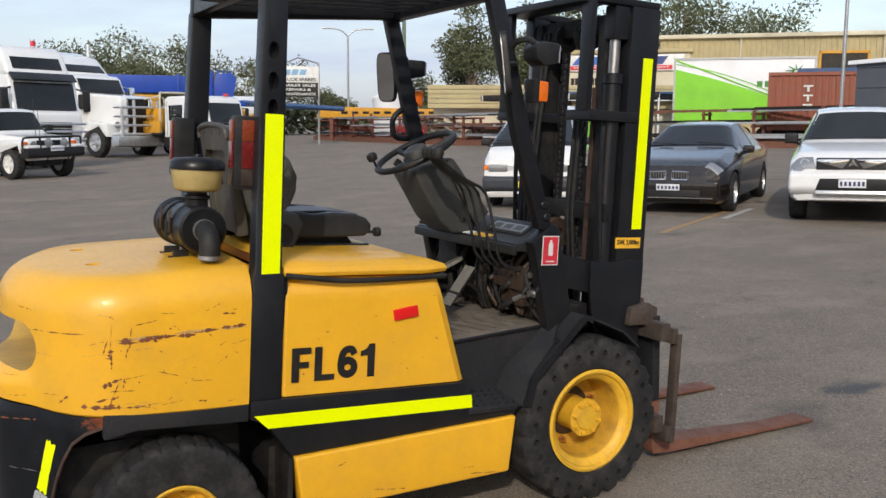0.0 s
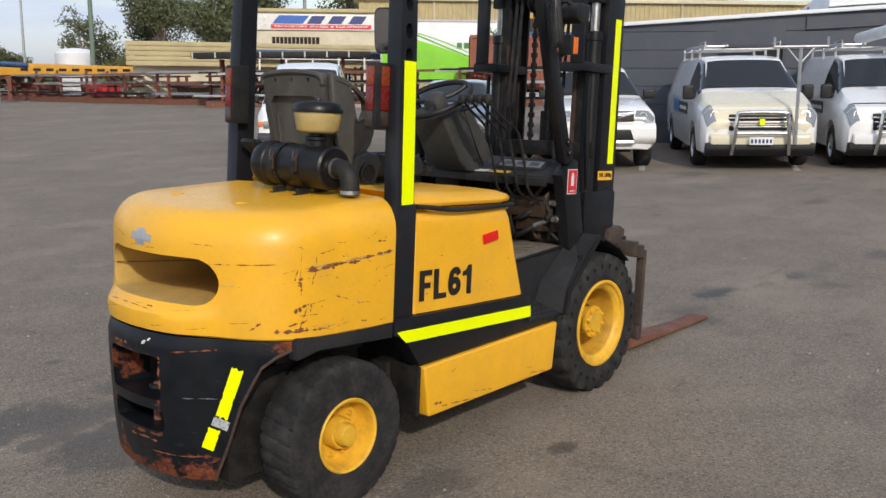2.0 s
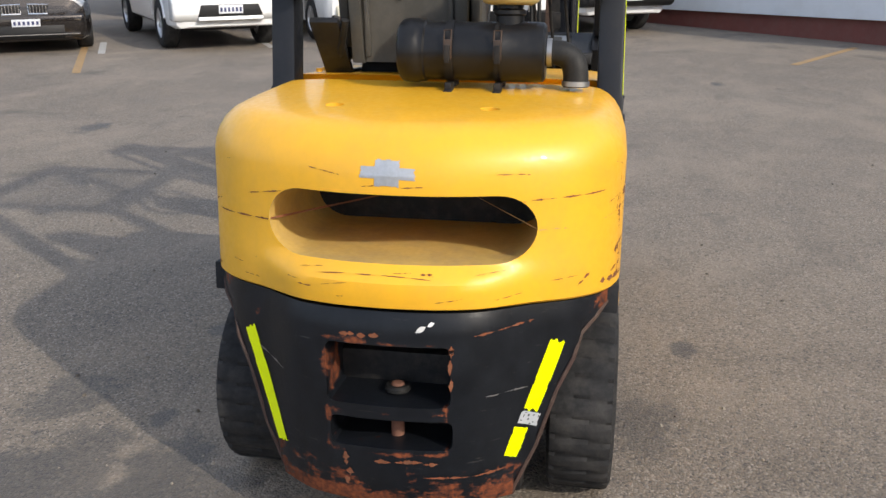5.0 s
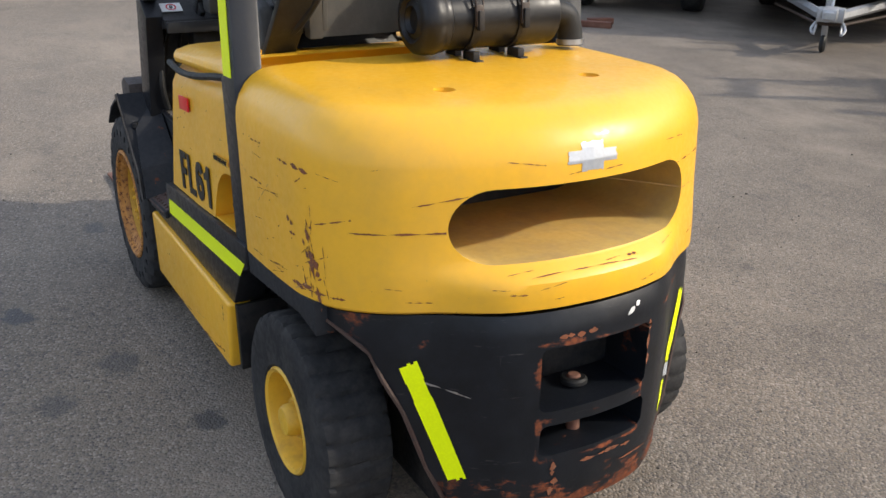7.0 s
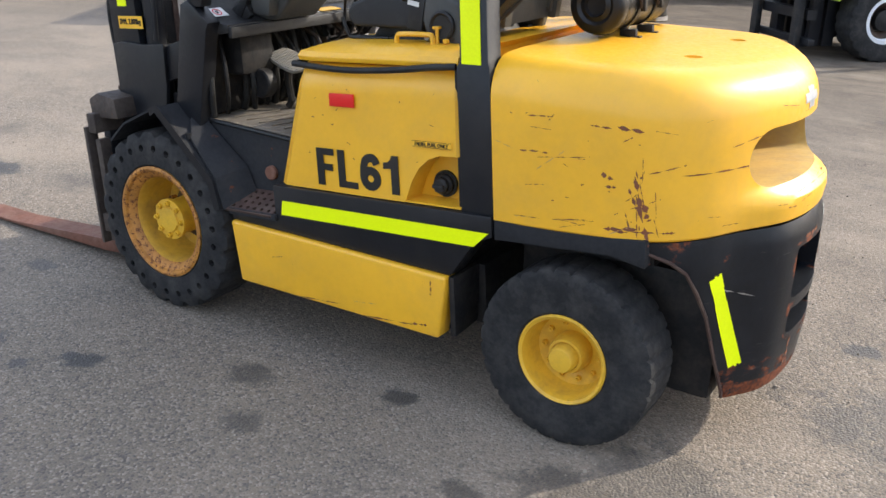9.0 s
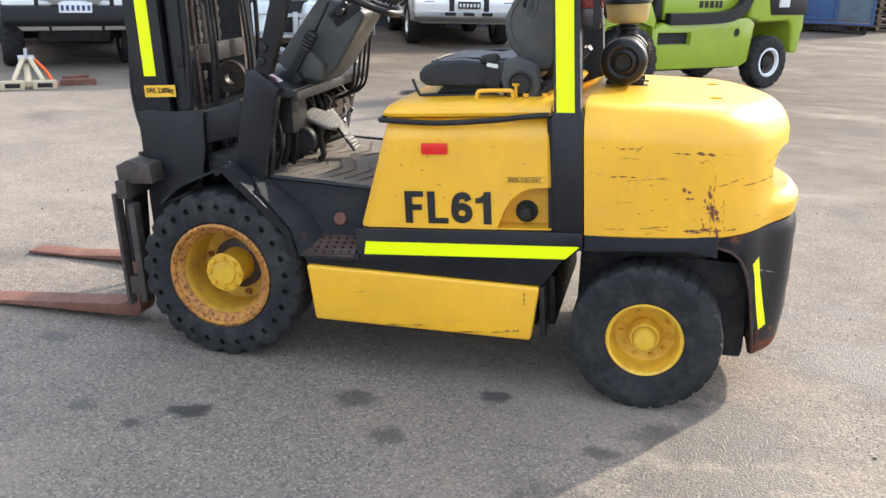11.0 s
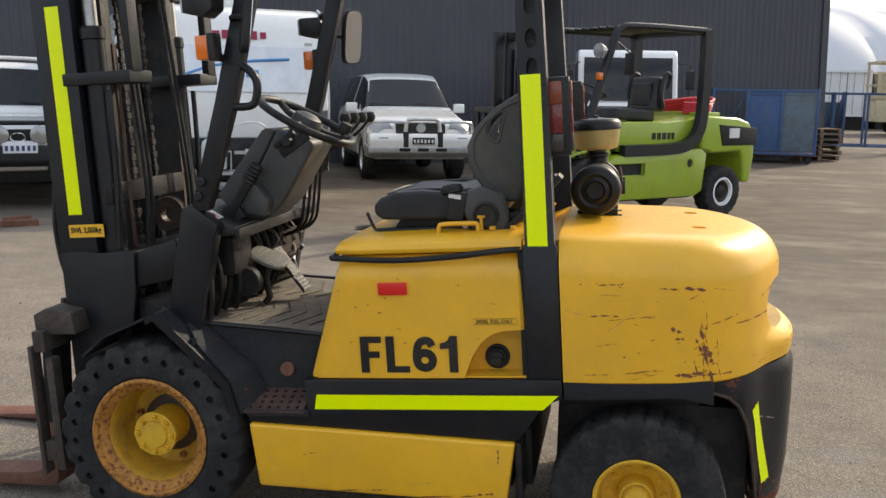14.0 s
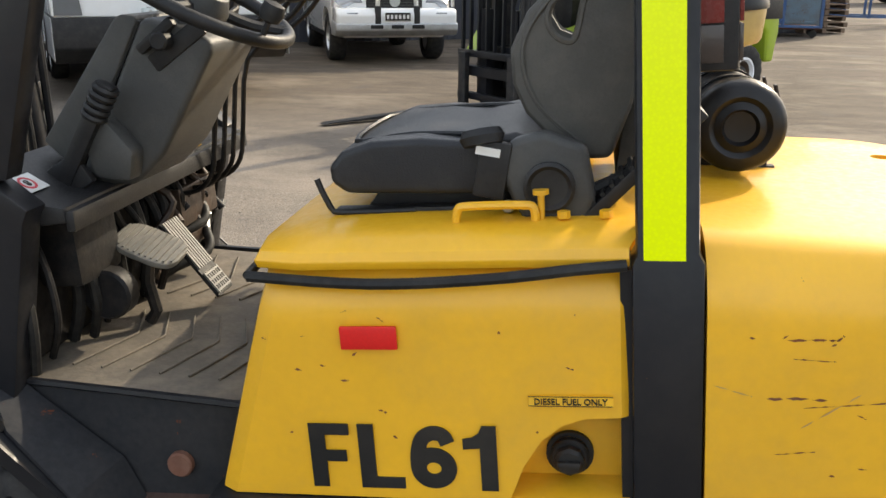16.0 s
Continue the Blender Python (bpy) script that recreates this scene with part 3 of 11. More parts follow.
def loft(rows, caps=5):
    """Rows of (points, z function): an upright shell round the rear with closed top, bottom and front."""
    bm = bmesh.new()
    grid = [[bm.verts.new((p.x, p.y, zf(p))) for p in pts] for pts, zf in rows]
    n = len(grid[0])
    for a, b in zip(grid, grid[1:]):
        for i in range(n - 1):
            bm.faces.new((a[i], a[i + 1], b[i + 1], b[i]))
    for row in (grid[0], grid[-1]):
        prev = None
        for i in range(n // 2 + 1):
            a, b = row[i], row[n - 1 - i]
            if a is b:
                line = [a]
            else:
                line = [a] + [bm.verts.new(a.co.lerp(b.co, k / caps)) for k in range(1, caps)] + [b]
            if prev:
                for k in range(len(prev) - 1):
                    if len(line) == 1:
                        bm.faces.new((prev[k], prev[k + 1], line[0]))
                    else:
                        bm.faces.new((prev[k], prev[k + 1], line[k + 1], line[k]))
            else:
                row.append(line)
            prev = line
    # the front face, between the two end columns
    for a, b in zip(grid, grid[1:]):
        if len(a) > n and len(b) > n:
            bm.faces.new(a[n] + list(reversed(b[n])))
        elif len(a) > n:
            bm.faces.new(a[n] + [b[n - 1], b[0]])
        elif len(b) > n:
            bm.faces.new([a[0], a[n - 1]] + list(reversed(b[n])))
        else:
            bm.faces.new((a[0], a[n - 1], b[n - 1], b[0]))
    bmesh.ops.remove_doubles(bm, verts=bm.verts, dist=0.0004)
    bmesh.ops.recalc_face_normals(bm, faces=bm.faces)
    return bm


def top_z(p):
    return 1.018 + 0.055 * (p.x + 1.493) / 0.75


def level(z):
    return lambda p: z


def rounded_top(drop):
    """Below the top by drop, less at the rear, where the edge is tighter."""
    return lambda p: top_z(p) - drop * (1 - 0.12 * max(0.0, min(1.0, (-1.9 - p.x) / 0.28)))


def under_top(drop):
    return lambda p: top_z(p) - drop


cw_rows = [(ring_at(0.006, 0.045, 0.032), level(0.540)), (ring_at(0.0, 0.05, 0.040), level(0.547)), (ring_at(0.0, 0.054, 0.044), level(0.585)), (ring_at(0.0, 0.054, 0.042), level(0.608)), (ring_at(0.0, 0.053, 0.030), level(0.626)),
           (ring_at(0.0, 0.052, 0.010), level(0.640)), (ring_at(0.0, 0.050, 0.0), level(0.655)), (ring_at(0.0, 0.048), level(0.72)), (ring_at(0.0, 0.050), level(0.78))]
for ang in (0, 15, 30, 45, 60, 75, 90):
    s, c = math.sin(radians(ang)), math.cos(radians(ang))
    cw_rows.append((ring_at(0.104 * (1 - c), 0.052 - 0.012 * ang / 90), rounded_top(0.124 * (1 - s))))
cw_rows.append((ring_at(0.2, 0.02), under_top(-0.004)))
cw = loft(cw_rows)
slot = []
for k in range(17):
    a = radians(-90 + 180 * k / 16)
    slot.append((0.225 + 0.092 * math.cos(a), 0.728 + 0.082 * math.sin(a)))
for k in range(17):
    a = radians(90 + 180 * k / 16)
    slot.append((-0.255 + 0.092 * math.cos(a), 0.728 + 0.082 * math.sin(a)))
cw = cut(cw, prism(slot, "x", -2.6, -1.72))
cw = cut(cw, merged(cyl(0.026, 0.2, "z", (-1.948, 0.204, 0.99), 20), cyl(0.026, 0.2, "z", (-1.948, -0.204, 0.99), 20)))
for face in cw.faces:
    mid = face.calc_center_median()
    if mid.x > -2.085 and -0.36 < mid.y < 0.33 and 0.64 < mid.z < 0.815 and mid.x < -1.6 or abs(face.normal.z) > 0.9 and 0.64 < mid.z < 0.66:
        face.material_index = 1
weight = part("counterweight", cw, YEL, fl, "yellow painted cast counterweight, scraped and chipped", B, smooth=28)
weight.data.materials.append(DUSTY_YEL)
part("radiator_screen", span(-1.735, -1.728, -0.34, 0.32, 0.63, 0.83), DARK, weight, "dark screen deep in the slot")

# black lower casting with its tapering rear and two tow pockets
low_rows = []
for z, lim, ins, out, arch, nose in ((0.536, 0.545, 0.010, 0.047, -1.92, 0.045), (0.505, 0.53, 0.010, 0.055, -1.95, 0.052), (0.48, 0.522, 0.010, 0.055, -2.005, 0.052), (0.44, 0.508, 0.011, 0.055, -2.04, 0.052), (0.38, 0.484, 0.014, 0.055, -2.065, 0.052),
                                     (0.30, 0.452, 0.018, 0.052, -2.082, 0.052), (0.15, 0.385, 0.024, 0.046, -2.098, 0.05), (0.03, 0.336, 0.030, 0.036, -2.108, 0.045), (0.012, 0.328, 0.036, 0.034, -2.107, 0.044), (0.0, 0.318, 0.055, 0.03, -2.10, 0.042)):
    pts = ring_at(ins, out, nose)
    y_cut = max(abs(p.y) for p in pts if p.x <= arch)
    low_rows.append(([Vector((p.x, max(-lim, min(lim, p.y)))) if p.x <= arch else Vector((arch, math.copysign(min(lim, y_cut), p.y))) for p in pts], level(z)))
low = loft(low_rows)
low = cut(low, merged(span(-2.5, -1.9, -0.160, 0.148, 0.295, 0.455, 0.022, 3), span(-2.5, -1.9, -0.165, 0.142, 0.178, 0.258, 0.022, 3)))
skirt_cw = part("lower_casting", low, CASTING, fl, "black lower casting, rusty and scuffed", B, smooth=28)
block = cut(span(-1.87, -2.10, -0.172, 0.176, 0.03, 0.50), merged(span(-2.5, -1.925, -0.145, 0.15, 0.295, 0.46), span(-2.5, -1.96, -0.145, 0.15, 0.165, 0.255)))
for s in (1, -1):
    edge = [(pts[0 if s > 0 else -1].x - 0.004, pts[0 if s > 0 else -1].y, zf(pts[0])) for pts, zf in low_rows[:-1]]
    part("arch_edge", tube(edge, 0.006, 6), RUST_STEP, skirt_cw, "rusty chipped arch edge")
part("tow_block", block, CASTING, skirt_cw, "black tow pocket block")
part("tow_pin", cyl(0.017, 0.17, "z", (-2.165, -0.012, 0.235), 14, 0.004), RUST, skirt_cw, "rusty tow pin")
part("tow_pin_cap", cyl(0.033, 0.018, "z", (-2.165, -0.012, 0.305), 18, 0.005), SEAL, skirt_cw)
for s in (1, -1):
    part("arch_rail", prism([(-1.493, 0.548), (-1.96, 0.548), (-1.96, 0.47), (-1.86, 0.492), (-1.493, 0.485)], "y", s * 0.552, s * 0.505, 0.004), BLK_RUST, fl, "black rail over the rear wheel", B)
part("rear_bulkhead", merged(span(-1.5, -1.93, -0.40, 0.40, 0.42, 0.548, 0.01), span(-1.80, -1.89, -0.165, 0.165, 0.10, 0.45, 0.01)), DARK, fl, "dark steel chassis over the rear axle", B)
part("chassis_rail", span(-1.30, -1.365, -0.40, 0.40, 0.13, 0.335, 0.008), DARK, fl, "dark steel chassis ahead of the rear wheels", B)
part("rear_axle", merged(span(-1.64, -1.76, -0.36, 0.36, 0.07, 0.19, 0.02), cyl(0.03, 0.78, "y", (-1.66, 0, 0.12), 12)), DARK, fl, "greasy rear steering axle", B)

# chassis, engine bay and sides
part("front_bulkhead", prism([(-0.640, 0.562), (-0.750, 0.957), (-0.79, 0.957), (-0.70, 0.562)], "y", -0.402, 0.402), YEL, fl, "yellow front of the engine cover", B)
part("engine_bay", span(-0.80, -1.30, -0.44, 0.44, 0.14, 0.93, 0.01), DARK, fl, "dark engine bay", B)
SKIRTS = {}
for s in (1, -1):
    side = prism([(-0.40, 0.447), (-0.615, 0.447), (-0.615, 0.555), (-1.488, 0.555), (-1.488, 0.49), (-1.43, 0.47), (-1.335, 0.345), (-0.40, 0.405)], "y", s * 0.558, s * 0.47, 0.006)
    frame_side = part("side_frame", side, BLK, fl, "black chassis side", B)
    band = prism([(-0.606 - 0.04 * (s > 0), 0.453), (-0.611 - 0.045 * (s > 0), 0.504), (-1.477, 0.503), (-1.425, 0.455)], "y", s * 0.5585, s * 0.5605)
    part("reflective_stripe", band, TAPE, frame_side, "fluorescent yellow reflective tape")
    sk = prism([(-0.405, 0.405), (-1.328, 0.343), (-1.29, 0.13), (-0.425, 0.178)], "y", s * 0.575, s * 0.505, 0.012, 3)
    SKIRTS[s] = part("side_skirt", sk, YEL, fl, "yellow tank side skirt with scraped lower edge", B)
    part("skirt_core", prism([(-0.41, 0.400), (-1.318, 0.338), (-1.285, 0.135), (-0.43, 0.183)], "y", s * 0.503, s * 0.30), DARK, fl, "dark tank behind the skirt", B)
    part("skirt_end", prism([(s * 0.40, 0.34), (s * 0.555, 0.34), (s * 0.555, 0.14), (s * 0.42, 0.15)], "x", -1.325, -1.345, 0.004), DARK, fl, "dark skirt end plate", B)


def side_panel(s):
    outline = [(-0.632, 0.558), (-0.742, 0.945), (-0.76, 0.958), (-1.372, 0.97), (-1.372, 0.558)]
    bm = bmesh.new()
    n = 14
    rows = []
    for k in range(n + 1):
        z = 0.558 + 0.412 * k / n
        xf = -0.618 - 0.122 * min(1, (z - 0.558) / 0.387)
        up = max(0.0, (z - 0.90) / 0.07)
        y = 0.541 - 0.010 * (z - 0.558) / 0.4 - 0.035 * up ** 2.2
        rows.append([bm.verts.new(v) for v in ((xf - 0.004, 0.40, z), (xf - 0.005, y - 0.052, z), (xf - 0.016, y - 0.020, z), (xf - 0.048, y, z), (-1.0, y + 0.004, z), (-1.36, y, z), (-1.372, y - 0.008, z), (-1.372, 0.40, z))])
    for a, b in zip(rows, rows[1:]):
        for i in range(7):
            bm.faces.new((a[i], a[i + 1], b[i + 1], b[i]))
        bm.faces.new((a[7], a[0], b[0], b[7]))
    bm.faces.new(rows[0]), bm.faces.new(list(reversed(rows[-1])))
    bmesh.ops.recalc_face_normals(bm, faces=bm.faces)
    if s < 0:
        mirrored(bm)
    return bm


left = side_panel(1)
rec = [(-1.16, 0.54), (-1.175, 0.575), (-1.195, 0.625), (-1.225, 0.672), (-1.262, 0.702), (-1.30, 0.715), (-1.40, 0.719), (-1.40, 0.54)]
left = cut(left, prism(rec, "y", 0.455, 0.7))
lp = part("side_panel", left, YEL, fl, "yellow engine side panel with fuel filler recess", B, smooth=30)
rp = part("side_panel", side_panel(-1), YEL, fl, "yellow engine side panel", B, smooth=30)
part("filler_floor", prism([(-1.165, 0.456), (-1.372, 0.456), (-1.372, 0.54), (-1.165, 0.54)], "z", 0.558, 0.563), YEL, lp)
cap = merged(cyl(0.034, 0.020, "y", (-1.270, 0.474, 0.610), 26, 0.004), cyl(0.027, 0.026, "y", (-1.270, 0.490, 0.610), 8, 0.006), span(-1.29, -1.25, 0.502, 0.512, 0.604, 0.616, 0.003))
part("fuel_cap", cap, PLASTIC_D, lp, "black ribbed fuel cap")
cyl_ring = lathe([(0.042, 0), (0.042, 0.010), (0.034, 0.010), (0.034, 0)], "y", (-1.270, 0.457, 0.610), 26, closed=True)
part("filler_ring", cyl_ring, SEAL, lp)


def sign_on(parent, s, y, x0, x1, z0, z1, text, ink, paper=None, bold=0.02, pad=0.18, label=""):
    """A sticker on a side of the truck (s = 1 left, -1 right): paper with lettering that reads from outside."""
    xa, xb = (x0, x1)
    if paper:
        part("decal", span(xa, xb, s * y, s * (y + 0.0012), z0, z1), paper, parent, label)
    h, w = z1 - z0, abs(x1 - x0)
    bm = fitted(text, -w / 2 + w * pad / 3, w / 2 - w * pad / 3, -h / 2 + h * pad, h / 2 - h * pad, bold, 0.0012)
    turn = pose((xa + xb) / 2, s * (y + (0.0022 if paper else 0.0012)), (z0 + z1) / 2, 0, 0, 180 if s > 0 else 0)
    part("lettering", moved(bm, turn), ink, parent, f"black lettering {text}")




def ribbon(pts, w, closed=False, lift=0.0):
    """A flat stroke of width w along points (x, z), 1.2 mm deep."""
    ps = curve_pts([(a, 0, b) for a, b in pts], 6, closed)
    bm = bmesh.new()
    rows = []
    n = len(ps)
    for i, p in enumerate(ps):
        d = (ps[(i + 1) % n] - ps[i - 1]) if closed else (ps[min(i + 1, n - 1)] - ps[max(i - 1, 0)])
        d.normalize()
        nr = Vector((-d.z, 0, d.x)) * w / 2
        rows.append([bm.verts.new(q + Vector((0, y, 0))) for q in (p + nr, p - nr) for y in (-0.001 - lift, 0.001)])
    for a, b in zip(rows, rows[1:] + (rows[:1] if closed else [])):
        for i, j in ((0, 1), (1, 3), (3, 2), (2, 0)):
            bm.faces.new((a[i], a[j], b[j], b[i]))
    bmesh.ops.recalc_face_normals(bm, faces=bm.faces)
    return bm


def fleet_number(parent, s, y, x_first, width, z0, high):
    """The heavy condensed figures FL61, each a part, reading from outside."""
    f = [(0, 0), (0.235, 0), (0.235, 0.41), (0.54, 0.41), (0.54, 0.585), (0.235, 0.585), (0.235, 0.825), (0.60, 0.825), (0.60, 1), (0, 1)]
    l = [(0.73, 0), (1.38, 0), (1.38, 0.175), (0.965, 0.175), (0.965, 1), (0.73, 1)]
    one = [(2.49, 0), (2.73, 0), (2.73, 1), (2.53, 1), (2.48, 0.89), (2.38, 0.82), (2.25, 0.80), (2.25, 0.64), (2.49, 0.66)]
    glyphs = [prism(g, "y", -0.001, 0.001) for g in (f, l, one)]
    ring = [(1.815 + 0.22 * math.cos(2 * math.pi * k / 12), 0.335 + 0.205 * math.sin(2 * math.pi * k / 12)) for k in range(12)]
    glyphs.append(merged(ribbon(ring, 0.225, True), ribbon([(1.585, 0.32), (1.595, 0.56), (1.66, 0.78), (1.80, 0.875), (1.96, 0.85), (2.03, 0.72)], 0.215, False, 0.0003)))
    m = pose(x_first, s * y, z0, 0, 0, 180 if s > 0 else 0) @ Matrix.Diagonal((width / 2.73, 1, high, 1))
    for g in glyphs:
        part("lettering", moved(g, m), DECAL_K, parent, "black lettering FL61")


fleet_number(lp, 1, 0.5450, -0.818, 0.332, 0.578, 0.124)
fleet_number(rp, -1, 0.5450, -1.342, 0.317, 0.606, 0.122)
sign_on(lp, 1, 0.541, -1.208, -1.347, 0.739, 0.758, "DIESEL FUEL ONLY", DECAL_K, DECAL_Y, bold=0.012, pad=0.2)
for k in (0.7395, 0.7565):
    part("decal_edge", span(-1.207, -1.346, 0.5422, 0.543, k, k + 0.0012), DECAL_K, lp)
part("reflector", span(-0.893, -0.992, 0.541, 0.548, 0.842, 0.884, 0.004), RED_REFL, lp, "red rectangular reflector")
part("reflector", moved(span(-0.05, 0.05, -0.548, -0.541, -0.021, 0.021, 0.004), pose(-0.905, 0, 0.835, 0, -9 + 180, 0) @ Matrix.Diagonal((1, 1, 1, 1))), RED_REFL, rp, "red rectangular reflector")

# hood lid over the engine, with its seal, handle and latch
lid_rows = []
lid = bmesh.new()
for z, w, xf, xr in ((0.978, 0.528, -0.728, -1.375), (0.992, 0.532, -0.724, -1.375), (1.008, 0.526, -0.735, -1.375), (1.024, 0.500, -0.79, -1.39), (1.030, 0.47, -0.82, -1.40), (1.034, 0.30, -0.86, -1.43)):
    lid_rows.append([lid.verts.new(v) for v in ((xf + 0.02, -w + 0.05, z), (xf, -w + 0.12, z), (xf, w - 0.12, z), (xf + 0.02 - 0.04, w - 0.02, z), (xf - 0.1, w, z), (xr, w, z), (xr, -w, z), (xf - 0.1, -w, z))])
for a, b in zip(lid_rows, lid_rows[1:]):
    for i in range(8):
        lid.faces.new((a[i], a[(i + 1) % 8], b[(i + 1) % 8], b[i]))
lid.faces.new(lid_rows[0]), lid.faces.new(list(reversed(lid_rows[-1])))
bmesh.ops.recalc_face_normals(lid, faces=lid.faces)
hood = part("engine_hood", bevelled(lid, 0.006, 2, 25), YEL, fl, "yellow engine hood lid", B, smooth=50)
for s in (1, -1):
    sag = 0.0 if s < 0 else 1.0
    pts = [(-0.735, s * 0.525, 0.968), (-0.95, s * 0.543, 0.963 - 0.005 * sag), (-1.15, s * 0.548, 0.962 + 0.004 * sag), (-1.29, s * 0.545, 0.975 + 0.004 * sag), (-1.37, s * 0.535, 0.982)]
    part("rubber_seal", tube(pts, 0.010, 8, 5), SEAL, hood, "black rubber seal, hanging loose")
part("rubber_seal", tube([(-0.732, 0.52, 0.968), (-0.722, 0.3, 0.968), (-0.722, -0.3, 0.968), (-0.732, -0.52, 0.968)], 0.008, 8, 3), SEAL, hood)
part("grab_handle", tube([(-1.085, 0.43, 1.02), (-1.09, 0.43, 1.052), (-1.11, 0.43, 1.058), (-1.20, 0.43, 1.058), (-1.22, 0.43, 1.052), (-1.222, 0.43, 1.02)], 0.008, 8, 3), YEL, hood, "yellow bent-bar hood handle")
part("latch_pin", merged(cyl(0.006, 0.05, "z", (-1.232, 0.42, 1.05), 10), cyl(0.014, 0.008, "z", (-1.232, 0.42, 1.078), 12)), YEL, hood)
for x in (-1.27, -1.34):
    part("bolt", cyl(0.011, 0.012, "z", (x, 0.43, 1.04), 6), YEL, hood)
hat = prism([(-1.375, 0.97), (-1.47, 1.0), (-1.49, 1.0), (-1.49, 0.93), (-1.375, 0.93)], "y", -0.47, 0.47, 0.004)
part("hood_rear_plate", hat, YEL, fl, "", B)

for s in (1, -1):
    part("panel_gap_strip", span(-1.360, -1.384, s * 0.42, s * 0.528, 0.556, 0.972), BLK, fl, "", B)

# rear guard legs
for s in (1, -1):
    outer = 0.548
    leg = bmesh.new()
    rows = []
    for z, xa, xb, yo, yi in ((0.552, -1.378, -1.49, outer, 0.46), (0.985, -1.378, -1.49, outer, 0.46), (1.0, -1.386, -1.482, 0.542, 0.468), (1.5, -1.386, -1.478, 0.532, 0.458), (1.965, -1.384, -1.468, 0.518, 0.446)):
        rows.append([leg.verts.new((x, s * y, z)) for x, y in ((xa, yo), (xb, yo), (xb, yi), (xa, yi))])
    for a, b in zip(rows, rows[1:]):
        for i in range(4):
            leg.faces.new((a[i], a[(i + 1) % 4], b[(i + 1) % 4], b[i]))
    leg.faces.new(rows[0]), leg.faces.new(list(reversed(rows[-1])))
    bmesh.ops.recalc_face_normals(leg, faces=leg.faces)
    bevelled(leg, 0.008, 2, 40)
    holes = [moved(prism([(0.018 * math.cos(radians(a)), 0.030 * math.sin(radians(a))) for a in range(0, 360, 24)], "y", -0.03, 0.03), pose(-1.432, s * 0.52, z)) for z in (1.74, 1.64, 1.55)]
    leg = cut(leg, merged(*holes))
    legob = part("rear_pillar", leg, BLK, fl, "black guard pillar with oval holes", B)
    tp = bmesh.new()
    vs = [tp.verts.new((x, s * y, z)) for x, y, z in ((-1.396, 0.5437, 0.993), (-1.460, 0.5437, 0.991), (-1.458, 0.5325, 1.53), (-1.395, 0.5325, 1.53))]
    f = tp.faces.new(vs)
    ex = bmesh.ops.extrude_face_region(tp, geom=[f])
    bmesh.ops.translate(tp, verts=[v for v in ex["geom"] if isinstance(v, bmesh.types.BMVert)], vec=(0, s * 0.0018, 0))
    bmesh.ops.recalc_face_normals(tp, faces=tp.faces)
    part("reflective_strip", tp, TAPE, legob, "fluorescent yellow reflective tape")
    lamp = part("tail_lamp", merged(span(-1.455, -1.542, s * 0.415, s * 0.472, 1.270, 1.520, 0.008), span(-1.44, -1.48, s * 0.43, s * 0.46, 1.36, 1.42, 0.003)), PLASTIC_D, fl, "black tail lamp housing", B)
    for zc, h, mt, what in ((1.470, 0.070, AMBER_OLD, "dirty amber lens"), (1.388, 0.090, RED_LENS, "dark red lens"), (1.312, 0.056, SMOKE_LENS, "browned clear lens")):
        part("lens", merged(span(-1.5425, -1.549, s * 0.424, s * 0.462, zc - h / 2, zc + h / 2, 0.001), span(-1.473, -1.518, s * 0.4725, s * 0.478, zc - h / 2, zc + h / 2, 0.001)), mt, lamp, what)

# overhead guard roof
for s in (1, -1):
    rail = prism([(-0.492, 2.115), (-1.472, 2.045), (-1.472, 1.945), (-1.40, 1.945), (-0.60, 2.028), (-0.485, 2.03)], "y", s * 0.478, s * 0.43, 0.006)
    part("guard_rail", rail, BLK, fl, "", B)
part("guard_front_beam", moved(span(-0.488, -0.545, -0.429, 0.429, 2.032, 2.112, 0.008), pose(0, 0, 0)), BLK, fl, "", B)
part("guard_rear_beam", span(-1.425, -1.470, -0.429, 0.429, 1.95, 2.043, 0.008), BLK, fl, "", B)
for k in range(7):
    y = -0.36 + 0.12 * k
    part("guard_bar", prism([(-0.52, 2.085), (-1.45, 2.018), (-1.45, 1.99), (-0.52, 2.057)], "y", y - 0.013, y + 0.013, 0.004), BLK, fl, "", B)
beacon = part("beacon_bracket", merged(span(-1.475, -1.56, -0.10, -0.02, 1.945, 1.952, 0.002), cyl(0.05, 0.018, "z", (-1.53, -0.062, 1.958), 24, 0.004)), PLASTIC_D, fl, "black beacon bracket", B)
part("beacon_lens", lathe([(0.044, 0), (0.046, 0.006), (0.043, 0.055), (0.038, 0.062), (0, 0.064)], "z", (-1.53, -0.062, 1.967), 24), AMBER, beacon, "orange flashing beacon lens")

